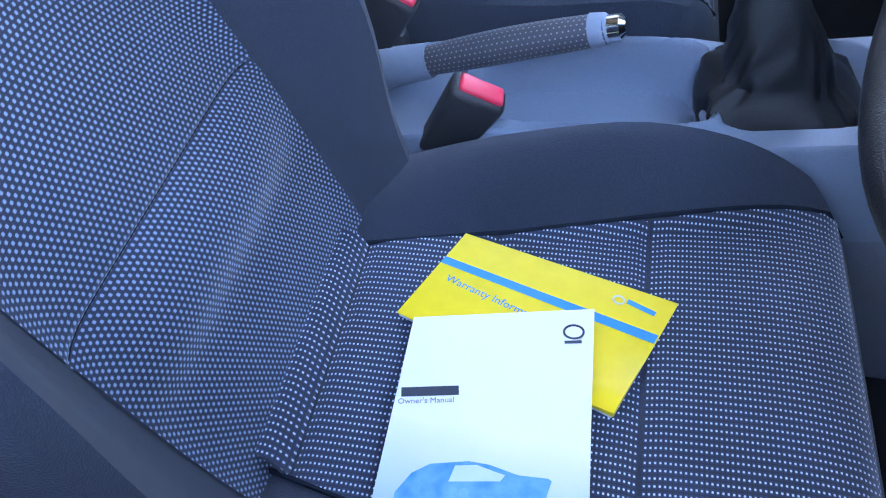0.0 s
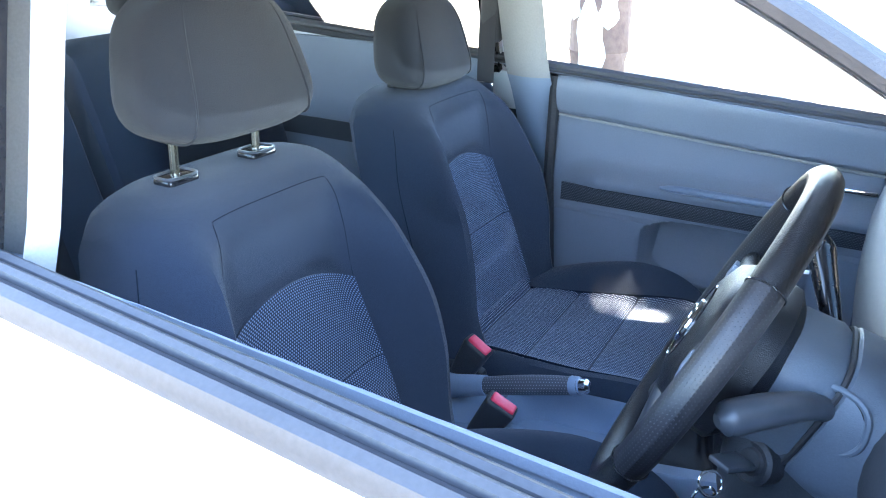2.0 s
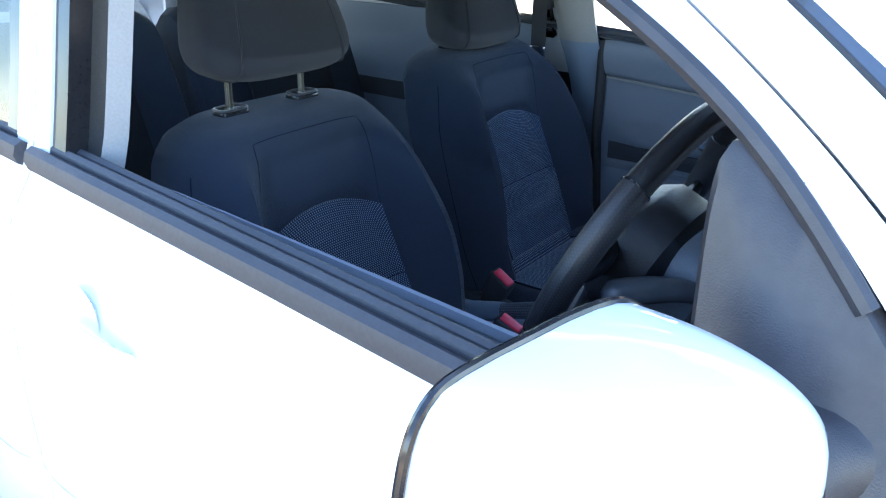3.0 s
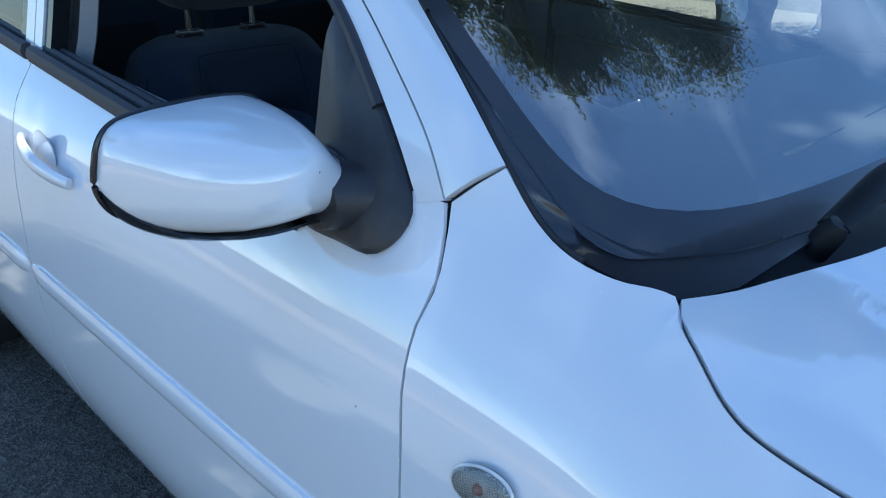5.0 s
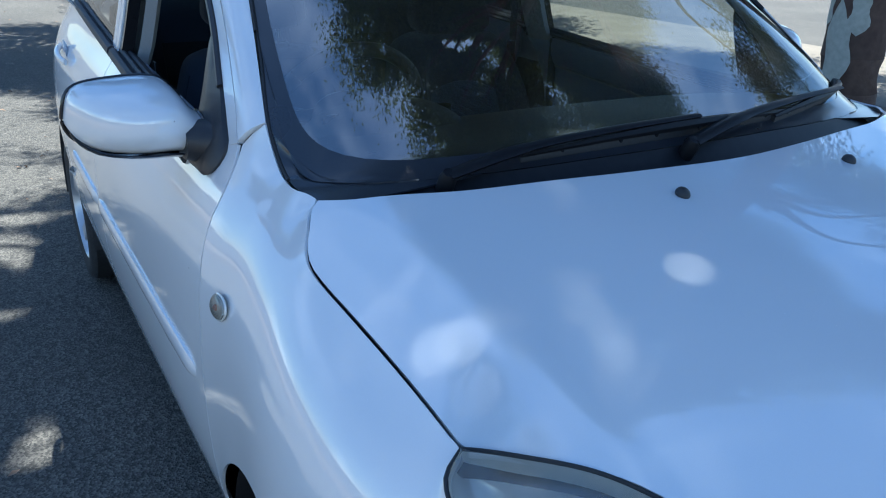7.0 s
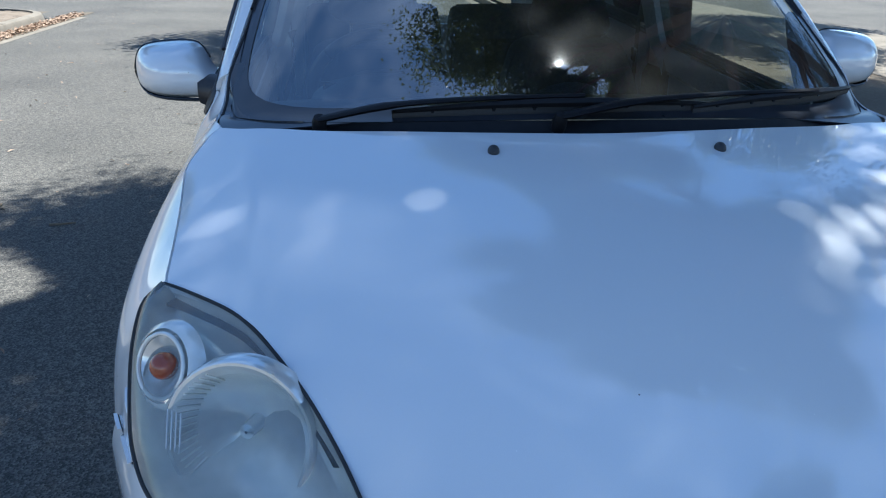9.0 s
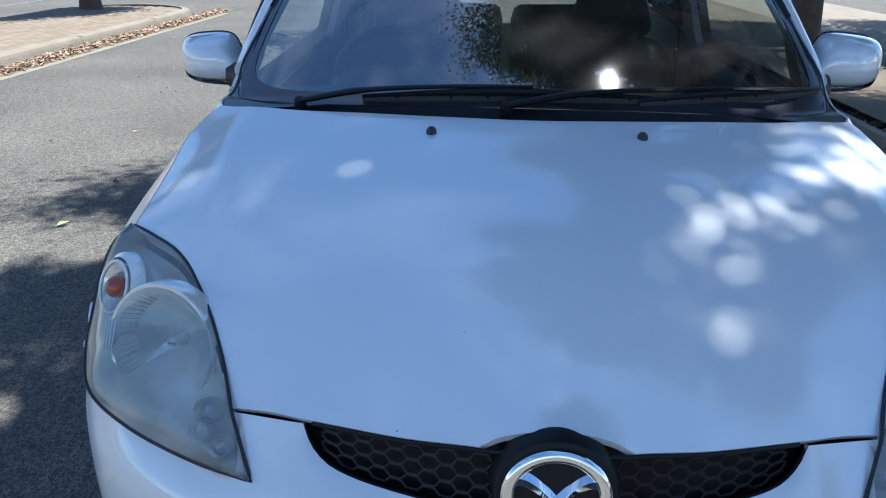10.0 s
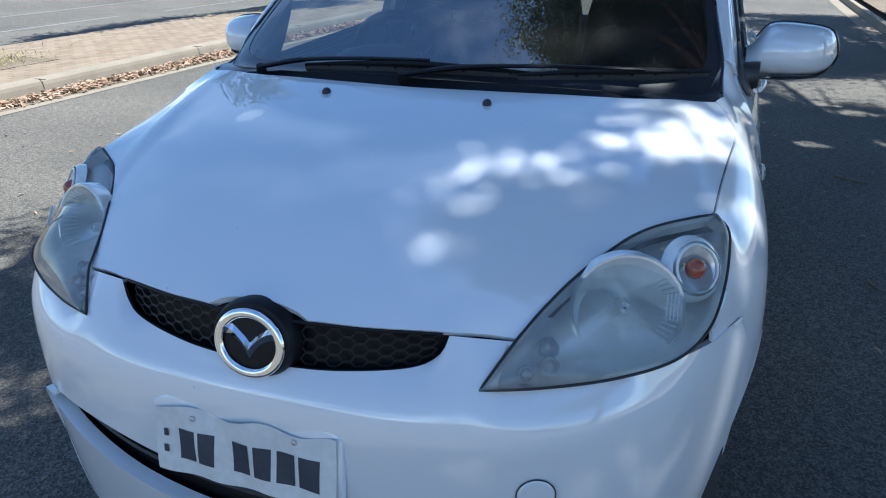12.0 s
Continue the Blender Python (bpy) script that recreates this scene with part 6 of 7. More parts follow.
gear = new("gear_lever")
gear.parent = car
tagged(gear, "gear lever with a black leather gaiter and round knob")
rings = []
for t in np.linspace(0, 1, 26):
    ring = []
    for a in np.linspace(0, 2 * math.pi, 72, endpoint=False):
        c, sn_ = math.cos(a), math.sin(a)
        sq = 2 / (5 - 3 * t)
        fold = 1 + (0.05 * math.sin(4 * a + 3 * t) + 0.10 * math.sin(6 * a + 16 * t) * max(0, 1 - 2.2 * t) + 0.03 * math.sin(13 * a - 20 * t)) * math.sin(math.pi * min(1, t * 1.15 + 0.08)) ** 0.6
        r = float(np.interp(t, [0, 0.06, 0.14, 0.24, 0.32, 0.6, 0.85, 1], [1.0, 1.06, 1.02, 0.86, 0.58, 0.42, 0.26, 0.10]))
        rings_x = (0.018 + 0.058 * r) * fold * math.copysign(abs(c) ** sq, c)
        rings_y = (0.018 + 0.048 * r) * fold * math.copysign(abs(sn_) ** sq, sn_)
        ring.append((-0.857 - 0.038 * t + rings_x, 0.004 + 0.024 * t + rings_y, 0.572 + 0.13 * t**0.9))
    rings.append(ring)
part("gaiter", loft_bm(rings), LEATHER, gear, "black leather gaiter")
part("gaiter_frame", tube_bm([(-0.856 + 0.078 * math.copysign(abs(math.cos(a)) ** 0.4, math.cos(a)), 0.004 + 0.066 * math.copysign(abs(math.sin(a)) ** 0.4, math.sin(a)), 0.588) for a in np.linspace(0, 2 * math.pi, 48, endpoint=False)], 0.0065, 8, closed=True), CONSOLE, gear, "grey gaiter frame")
part("stem", tube_bm([(-0.892, 0.032, 0.69), (-0.898, 0.032, 0.73)], [0.016, 0.012], 14), BLACK_PLASTIC, gear)
knob = bmesh.new()
bmesh.ops.create_uvsphere(knob, u_segments=28, v_segments=18, radius=0.026)
bmesh.ops.scale(knob, vec=(1, 1, 1.12), verts=knob.verts)
part("knob", placed(knob, Matrix.Translation((-0.898, 0.032, 0.748))), GLOSS_BLACK, gear, "glossy black gear knob")
part("knob_cap", placed(lathe_bm([(0.0, 0.003), (0.013, 0.002), (0.015, 0.0)], 20), facing((-0.902, 0.030, 0.774), (-0.2, -0.1, 1))), GLOSS_BLACK, gear)

# dashboard
dash = new("dashboard")
dash.parent = car
tagged(dash, "dark grey dashboard with a rounded instrument hood")
prof = [(-0.20, 1.035), (-0.32, 1.045), (-0.46, 1.04), (-0.56, 1.02), (-0.615, 0.985), (-0.63, 0.93), (-0.605, 0.83), (-0.56, 0.72), (-0.52, 0.60), (-0.47, 0.5)]
pc = cr(prof, 44)
D = np.array([[(p[0] - 0.05 * (1 - (y / 0.7) ** 2) * (p[0] < -0.3) * min(1, (-0.3 - p[0]) / 0.2) + 0.07 * (y / 0.7) ** 2 * max(0, (p[0] + 0.45) / 0.25) * -1.0, y, p[1] - 0.012 * (y / 0.7) ** 4) for p in pc] for y in np.linspace(-0.70, 0.70, 50)])
sheet("dash_top", D, TRIM_DARK, dash, 0, (0, 0, 1), "textured dark dashboard top")
hoodr = []
for t in np.linspace(0, 1, 12):
    x = -0.44 - 0.20 * t
    hh = 0.085 * math.sin(math.pi / 2 * min(1, t * 1.4)) ** 0.8
    hoodr.append([(x, -0.36 + 0.185 * math.cos(a) * (0.75 + 0.25 * t), 1.0 + hh * math.sin(a) ** 0.8 - 0.012 * t) for a in np.linspace(0.001, math.pi - 0.001, 30)])
sheet("instrument_hood", np.array(hoodr), TRIM_DARK, dash, 0.006, (0, 0, 1), "rounded instrument hood")
part("instrument_face", placed(box_bm((0.30, 0.09, 0.02), 0.01), facing((-0.60, -0.36, 1.015), (-1, 0, 0.25), (0, 0, 1))), GLOSS_BLACK, dash)
for y in (-0.42, -0.14, 0.14, 0.42):
    part("screen_vent", box_bm((0.016, 0.20, 0.006), 0.002, (-0.275 - 0.09 * (abs(y) > 0.3), y, 1.043 - 0.004)), GLOSS_BLACK, dash, "black demister slot")
part("centre_stack", box_bm((0.06, 0.24, 0.32), 0.02, (-0.63, 0.0, 0.80), 3), TRIM_DARK, dash)
part("radio", box_bm((0.02, 0.19, 0.10), 0.006, (-0.662, 0.0, 0.86)), GLOSS_BLACK, dash)
for k in (-1, 0, 1):
    part("heater_knob", placed(lathe_bm([(0.0, 0.016), (0.018, 0.014), (0.022, 0.0)], 24), facing((-0.662, 0.07 * k, 0.74), (-1, 0, 0.1))), ALLOY, dash)

# steering column, stalks and key
column = new("steering_column")
column.parent = car
tagged(column, "grey steering column cowl with stalks and ignition key")
ax = np.array([0.92, 0, -0.36])
c0 = np.array([-0.80, -0.36, 0.985])
rings = []
for t, w, h in ((0.0, 0.062, 0.055), (0.015, 0.070, 0.062), (0.09, 0.078, 0.070), (0.10, 0.074, 0.066), (0.105, 0.080, 0.074), (0.22, 0.090, 0.082), (0.30, 0.085, 0.075)):
    rings.append([c0 + ax * t + np.array([0.36 * h * math.copysign(abs(math.sin(a)) ** 0.6, math.sin(a)), w * math.copysign(abs(math.cos(a)) ** 0.6, math.cos(a)), 0.92 * h * math.copysign(abs(math.sin(a)) ** 0.6, math.sin(a))]) for a in np.linspace(0, 2 * math.pi, 36, endpoint=False)])
part("cowl", loft_bm(rings), COWL, column, "grey plastic column cowl")
part("cowl_gap", tube_bm([c0 + ax * 0.1 + np.array([0.36 * 0.069 * math.copysign(abs(math.sin(a)) ** 0.6, math.sin(a)), 0.078 * math.copysign(abs(math.cos(a)) ** 0.6, math.cos(a)), 0.92 * 0.069 * math.copysign(abs(math.sin(a)) ** 0.6, math.sin(a))]) for a in np.linspace(0, 2 * math.pi, 48, endpoint=False)], 0.003, 6, closed=True), RUBBER, column)
part("indicator_stalk", tube_bm(cr([(-0.695, -0.425, 0.975), (-0.715, -0.452, 0.988), (-0.745, -0.485, 0.992), (-0.772, -0.508, 0.988), (-0.779, -0.514, 0.987)], 18), np.interp(np.linspace(0, 1, 19), [0, 0.2, 0.6, 0.9, 0.97, 1], [0.011, 0.0125, 0.0155, 0.0165, 0.014, 0.006]), 16), STALK, column, "grey indicator stalk with a rounded end")
recess = facing((-0.694, -0.421, 0.968), (-0.35, -1, 0.15))
part("stalk_recess", placed(prism_bm(disc_outline(0.036, 0.030, 36, 2.6), 0.008, 0.003), recess), WIPER, column, "black recess of the stalk")
part("recess_lip", placed(tube_bm([(x, y, 0.008) for x, y in disc_outline(0.036, 0.030, 36, 2.6)], 0.0035, 8, closed=True), recess), COWL, column)
part("lower_cowl", box_bm((0.19, 0.15, 0.13), 0.035, (-0.685, -0.36, 0.885), 4), TRIM_DARK, column, "dark lower column cowl")
left_stalk = part("wiper_stalk", tube_bm(cr([(-0.70, -0.29, 0.985), (-0.712, -0.26, 1.01), (-0.725, -0.235, 1.04), (-0.735, -0.215, 1.065)], 16), np.interp(np.linspace(0, 1, 17), [0, 0.4, 0.9, 1], [0.009, 0.012, 0.0155, 0.010]), 14), GLOSS_BLACK, column, "black wiper stalk with white markings")
for k in range(3):
    part("stalk_mark", placed(box_bm((0.007, 0.0015, 0.004), 0), pose(-0.741 + 0.005 * k, -0.238 + 0.006 * k, 1.030 + 0.011 * k, 0, 0, 10)), WHITE_MARK, left_stalk)
lock = facing((-0.745, -0.432, 0.905), (-0.55, -0.8, 0.25))
part("ignition_barrel", placed(lathe_bm([(0.0, 0.010), (0.012, 0.010), (0.014, 0.007), (0.019, 0.009), (0.023, 0.006), (0.024, -0.03)], 30), lock), BLACK_PLASTIC, column, "black ignition barrel")
key = part("ignition_key", placed(box_bm((0.026, 0.007, 0.040), 0.003, (0, 0, 0.034)), lock), STALK, column, "key in the ignition")
for k in range(4):
    part("key_ring", placed(tube_bm([(0.012 * math.cos(a), 0.012 * math.sin(a), 0) for a in np.linspace(0, 2 * math.pi, 20, endpoint=False)], 0.0016, 6, closed=True), pose(-0.778 - 0.004 * k, -0.468 - 0.003 * k, 0.890 - 0.016 * k, 60 + 30 * k, 20 * k, 40)), CHROME, key)
part("spare_key", placed(box_bm((0.022, 0.004, 0.05), 0.002), pose(-0.792, -0.478, 0.815, 8, 14, 30)), ALLOY, key)
part("knee_panel", box_bm((0.05, 0.46, 0.20), 0.03, (-0.60, -0.40, 0.78), 3), TRIM_DARK, dash)

# steering wheel
wheel_ob = new("steering_wheel")
wheel_ob.parent = car
tagged(wheel_ob, "black leather steering wheel with silver lower spokes")
SW = facing((-0.815, -0.360, 0.991), (-0.909, 0, 0.418))
R = 0.184
ring_path = [(R * math.cos(a), R * math.sin(a), 0) for a in np.linspace(0, 2 * math.pi, 72, endpoint=False)]
part("rim", placed(tube_bm(ring_path, 0.0165, 16, closed=True), SW), LEATHER, wheel_ob, "black leather rim")
for a0, a1 in ((-0.35, 0.75), (math.pi - 0.75, math.pi + 0.35)):
    aa = np.linspace(a0, a1, 18)
    P = np.array([[((R + 0.0172 * math.cos(q)) * math.cos(a), (R + 0.0172 * math.cos(q)) * math.sin(a), 0.0172 * math.sin(q)) for q in np.linspace(0, 2 * math.pi, 17)] for a in aa])
    part("rim_grip", placed(sheet_bm(P, 0, None, 1), SW), RIM_GRIP, wheel_ob, "perforated leather grip")
for a in (-0.35, 0.75, math.pi - 0.75, math.pi + 0.35):
    part("rim_joint", placed(tube_bm([((R + 0.0176 * math.cos(q)) * math.cos(a), (R + 0.0176 * math.cos(q)) * math.sin(a), 0.0176 * math.sin(q)) for q in np.linspace(0, 2 * math.pi, 24, endpoint=False)], 0.001, 5, closed=True), SW), GLOSS_BLACK, wheel_ob)
hub = []
for r, z in ((0.0, 0.020), (0.05, 0.020), (0.075, 0.012), (0.088, -0.006), (0.088, -0.05), (0.06, -0.075)):
    hub.append([(r * 1.06 * math.copysign(abs(math.cos(a)) ** 0.75, math.cos(a)), r * 0.92 * math.copysign(abs(math.sin(a)) ** 0.75, math.sin(a)), z) for a in np.linspace(0, 2 * math.pi, 44, endpoint=False)])
part("hub_pad", placed(loft_bm(hub[::-1], caps=False), SW), LEATHER, wheel_ob, "black airbag cover")
part("hub_ring", placed(tube_bm([(0.047 * math.cos(a), 0.044 * math.sin(a), 0.0205) for a in np.linspace(0, 2 * math.pi, 48, endpoint=False)], 0.0015, 6, closed=True), SW), GLOSS_BLACK, wheel_ob)
badge = part("hub_badge", placed(tube_bm([(0.026 * math.cos(a), 0.022 * math.sin(a), 0.0225) for a in np.linspace(0, 2 * math.pi, 40, endpoint=False)], 0.0032, 8, closed=True), SW), CHROME, wheel_ob, "chrome badge")
for s in (1, -1):
    part("badge_stroke", placed(tube_bm([(0.024 * s, 0.010, 0.022), (0.010 * s, 0.005, 0.0225), (0.001 * s, -0.008, 0.022)], [0.0035, 0.003, 0.0015], 8), SW), CHROME, badge)
    sp = cr([(0.075 * s, 0.012, 0.0), (0.12 * s, 0.018, -0.006), (0.172 * s, 0.024, -0.002)], 12)
    part("spoke", placed(tube_bm(sp, np.linspace(0.024, 0.017, 13), 12, flat=0.5, up=(0, 0, 1)), SW), LEATHER, wheel_ob)
    for k in (0, 1):
        part("spoke_switch", placed(box_bm((0.012, 0.022, 0.006), 0.002, ((0.112 + 0.016 * k) * s, 0.02, 0.010)), SW), TRIM_GREY, wheel_ob)
    sp = cr([(0.05 * s, -0.055, 0.004), (0.075 * s, -0.11, -0.004), (0.088 * s, -0.160, -0.002)], 12)
    part("lower_spoke", placed(tube_bm(sp, np.linspace(0.022, 0.015, 13), 12, flat=0.5, up=(0, 0, 1)), SW), SPOKE, wheel_ob, "silver lower spoke")

# ---- handbooks on the driver's seat ----
def booklet(name, corners, z, thick, cover, label):
    """A bound booklet: pages with a cover a little wider."""
    b = thing(name, label, "book", (0, 0, 0))
    c = np.array(corners, float)
    mid = c.mean(0)
    n = 12
    for nm, k, z0, z1, mt in (("pages", 0.985, z, z + thick - 0.0012, PAPER), ("cover", 1.0, z + thick - 0.001, z + thick, cover)):
        q = mid + (c - mid) * k
        bm = bmesh.new()
        top, low = [], []
        for i in range(n + 1):
            for j in range(n + 1):
                u, v = i / n, j / n
                p = q[0] * (1 - u) * (1 - v) + q[1] * u * (1 - v) + q[2] * u * v + q[3] * (1 - u) * v
                curl = 0.006 * max(0, u - 0.7) ** 2 / 0.09 * max(0, 1 - abs(v - 0.1) * 2.4)
                top.append(bm.verts.new((p[0], p[1], z1 + curl)))
                low.append(bm.verts.new((p[0], p[1], z0)))
        for i in range(n):
            for j in range(n):
                a, b_, c_, d = i * (n + 1) + j, (i + 1) * (n + 1) + j, (i + 1) * (n + 1) + j + 1, i * (n + 1) + j + 1
                bm.faces.new([top[k_] for k_ in (a, b_, c_, d)])
                bm.faces.new([low[k_] for k_ in (d, c_, b_, a)])
        e = [(i, 0) for i in range(n)] + [(n, j) for j in range(n)] + [(i, n) for i in range(n, 0, -1)] + [(0, j) for j in range(n, 0, -1)]
        for (i, j), (k_, l) in zip(e, e[1:] + e[:1]):
            bm.faces.new((top[i * (n + 1) + j], low[i * (n + 1) + j], low[k_ * (n + 1) + l], top[k_ * (n + 1) + l]))
        bmesh.ops.recalc_face_normals(bm, faces=bm.faces)
        part(nm, bm, mt, b, smooth=True)
    return b


def text_on(parent, words, size, at, angle, material, name="printed_words"):
    cu = bpy.data.curves.new(name, "FONT")
    cu.body, cu.size, cu.extrude, cu.resolution_u = words, size, 0.0001, 3
    tmp = new(name, cu)
    me = bpy.data.meshes.new_from_object(tmp.evaluated_get(bpy.context.evaluated_depsgraph_get()))
    bpy.data.objects.remove(tmp)
    me.materials.clear()
    me.materials.append(material)
    ob = new(name, me)
    ob.matrix_world = Matrix.Translation(at) @ pose(0, 0, 0, 0, 0, angle)
    ob.parent = parent
    return ob


SEAT_Z = 0.5835
YC = [(-1.179, -0.316), (-1.002, -0.381), (-0.957, -0.271), (-1.139, -0.223)]
yellow = booklet("warranty_booklet", YC, SEAT_Z, 0.005, YELLOW, "yellow warranty booklet lying on the driver's seat")
ydir = np.array(YC[1]) - np.array(YC[0])
yang = math.degrees(math.atan2(ydir[1], ydir[0]))
yv = np.array(YC[3]) - np.array(YC[0])
yv = yv / np.linalg.norm(yv)
ypt = lambda a, b: tuple(np.array(YC[0]) * (1 - a) * (1 - b) + np.array(YC[1]) * a * (1 - b) + np.array(YC[2]) * a * b + np.array(YC[3]) * (1 - a) * b)
ztop = SEAT_Z + 0.0054
strip = np.array([[(*ypt(a, b), ztop) for b in (0.60, 0.655)] for a in np.linspace(0, 0.69, 6)])
sheet("blue_stripe", np.array([[(*ypt(a, b), ztop) for b in (0.615, 0.69)] for a in np.linspace(0.0, 0.995, 10)]), BLUE, yellow, 0.0003, (0, 0, 1), "blue printed stripe")
text_on(yellow, "Warranty Information", 0.0104, (*ypt(0.075, 0.46), ztop), yang, BLUE)
part("maker_mark", placed(box_bm((0.024, 0.0045, 0.0004), 0), Matrix.Translation((*ypt(0.875, 0.86), ztop)) @ pose(0, 0, 0, 0, 0, yang - 3)), BLUE, yellow)
part("maker_mark", placed(tube_bm([(0.0045 * math.cos(a), 0.0038 * math.sin(a), 0) for a in np.linspace(0, 2 * math.pi, 24, endpoint=False)], 0.0008, 5, closed=True), Matrix.Translation((*ypt(0.775, 0.86), ztop)) @ pose(0, 0, 0, 0, 0, yang)), LAMP_GREY, yellow)
MC = [(-1.154, -0.535), (-1.012, -0.505), (-1.023, -0.297), (-1.161, -0.328)]


def manual_cover():
    """White paper that turns to pale blue sky towards the foot."""
    m, ns, ls = nodes_of("manual_cover_print")
    p = ns["Principled BSDF"]
    tc, sp, nz = ns.new("ShaderNodeTexCoord"), ns.new("ShaderNodeSeparateXYZ"), ns.new("ShaderNodeTexNoise")
    ls.new(tc.outputs["Object"], sp.inputs[0])
    nz.inputs["Scale"].default_value = 14
    ls.new(tc.outputs["Object"], nz.inputs["Vector"])
    mr = ns.new("ShaderNodeMapRange")
    mr.inputs[1].default_value, mr.inputs[2].default_value = -0.475, -0.405
    ls.new(math_node(ns, ls, "ADD", sp.outputs[1], math_node(ns, ls, "MULTIPLY", nz.outputs[0], 0.02)), mr.inputs[0])
    ls.new(ramp(ns, ls, mr.outputs[0], (0.34, 0.54, 0.70), (0.86, 0.86, 0.86), 0.0, 1.0), p.inputs["Base Color"])
    p.inputs["Roughness"].default_value = 0.25
    return m


manual = booklet("owners_manual", MC, SEAT_Z + 0.0064, 0.012, manual_cover(), "white owner's manual with a pale blue picture on the driver's seat")
mdir = np.array(MC[1]) - np.array(MC[0])
mang = math.degrees(math.atan2(mdir[1], mdir[0]))
mpt = lambda a, b: tuple(np.array(MC[0]) + mdir * a + (np.array(MC[3]) - np.array(MC[0])) * b)
mz = SEAT_Z + 0.0189
part("title_bar", placed(box_bm((0.042, 0.0075, 0.0004), 0), Matrix.Translation((*mpt(0.17, 0.672), mz)) @ pose(0, 0, 0, 0, 0, mang)), INK, manual)
text_on(manual, "Owner's Manual", 0.0062, (*mpt(0.02, 0.625), mz), mang, TRIM_GREY)
part("maker_mark", placed(tube_bm([(0.0075 * math.cos(a), 0.006 * math.sin(a), 0) for a in np.linspace(0, 2 * math.pi, 24, endpoint=False)], 0.0009, 5, closed=True), Matrix.Translation((*mpt(0.87, 0.905), mz)) @ pose(0, 0, 0, 0, 0, mang)), INK, manual)
part("maker_mark", placed(box_bm((0.013, 0.0025, 0.0004), 0), Matrix.Translation((*mpt(0.87, 0.86), mz)) @ pose(0, 0, 0, 0, 0, mang)), INK, manual)
# the picture of a small blue car on the cover, flat print
sil = [(0.10, 0.20), (0.10, 0.30), (0.16, 0.365), (0.24, 0.395), (0.42, 0.40), (0.52, 0.385), (0.66, 0.345), (0.80, 0.33), (0.88, 0.29), (0.90, 0.22), (0.88, 0.16), (0.5, 0.14), (0.2, 0.15)]
bm = bmesh.new()
bm.faces.new([bm.verts.new((*mpt(a, b), mz)) for a, b in sil])
part("car_picture", bm, surface("blue_car_print", (0.03, 0.26, 0.50), (0.22, 0.52, 0.72), rough=0.25, grain=60, stain=22), manual, smooth=False)
bm = bmesh.new()
bm.faces.new([bm.verts.new((*mpt(a, b), mz + 0.0003)) for a, b in [(0.34, 0.33), (0.36, 0.385), (0.46, 0.385), (0.60, 0.345), (0.58, 0.325)]])
part("car_picture_window", bm, surface("pale_print", (0.45, 0.62, 0.74), (0.6, 0.74, 0.82), rough=0.25), manual, smooth=False)

# ---- ground, kerbs and island ----
def flat_ob(name, x0, x1, y0, y1, z, material, label, category, kind="structure", n=1):
    bm = bmesh.new()
    bmesh.ops.create_grid(bm, x_segments=n, y_segments=n, size=0.5)
    for v in bm.verts:
        v.co = (x0 + (x1 - x0) * (v.co.x + 0.5), y0 + (y1 - y0) * (v.co.y + 0.5), z)
    ob = part(name, bm, material)
    return tagged(ob, label, category, kind=kind)


flat_ob("ground", -400, 400, -400, 400, 0.0, ASPHALT, "grey asphalt car park in sun and dappled shade", "ground")
flat_ob("gutter_right", -13.6, 12, -5.03, -4.90, 0.004, CONCRETE, "pale concrete gutter apron along the island kerb", "gutter")
flat_ob("leaf_bed", -14.5, 12, -5.30, -5.02, 0.006, SOIL, "dirty gutter bed under fallen leaves", "gutter")


def kerb_line(name, path, width, height, label):
    path = np.array(path, float)
    t = np.gradient(path, axis=0)
    t /= np.linalg.norm(t, axis=1, keepdims=True)
    nrm = np.stack([-t[:, 1], t[:, 0]], 1)
    rings = []
    for p, n in zip(path, nrm):
        prof = [(0, 0), (0.022, height * 0.62), (0.036, height * 0.86), (0.058, height * 0.98), (0.09, height), (width, height + 0.006), (width, 0)]
        rings.append([(p[0] + n[0] * a, p[1] + n[1] * a, b) for a, b in prof])
    return tagged(part(name, loft_bm(rings), CONCRETE, None, "", False), label, "kerb", kind="structure")


island_edge = [(12, -5.30), (0, -5.30), (-6, -5.32), (-12.6, -5.32)] + [(-12.6 - 1.15 * math.sin(a), -6.47 + 1.15 * math.cos(a)) for a in np.linspace(0.3, math.pi - 0.3, 9)] + [(-12.6, -7.62), (0, -7.62), (12, -7.62)]
edge = cr(island_edge, 160)
kerb_line("kerb_island", edge, 0.16, 0.13, "weathered concrete kerb round the paved island")
for x in (-3.9, -6.3, -8.7, -11.1, -1.5):
    tagged(part("kerb_joint", box_bm((0.012, 0.17, 0.004), 0, (x, -5.385, 0.1305)), RUBBER, bpy.data.objects["kerb_island"]))
kerb_line("kerb_left", [(14, 2.95), (4, 2.95), (-4, 2.95), (-40, 2.95)], 0.16, 0.12, "concrete kerb beside the tree")
bpy.data.objects["kerb_left"].location = (0, 0, 0)
flat_ob("gutter_left", -40, 14, 2.55, 2.95, 0.004, CONCRETE, "concrete gutter strip by the kerb", "gutter")
flat_ob("verge", -60, 30, 3.09, 5.3, 0.10, SOIL, "dry bare soil verge under the tree", "verge")
flat_ob("path_left", -80, 40, 5.3, 8.0, 0.104, CONCRETE, "pale sunlit path beyond the tree", "path")
island_top = flat_ob("island_bed", -13.4, 12, -7.5, -5.44, 0.110, SOIL, "sandy bed under the pavers", "island")
flat_ob("soil_patch", -4.9, -3.2, -6.85, -6.1, 0.142, SOIL, "bare dry soil patch in the paving", "soil")
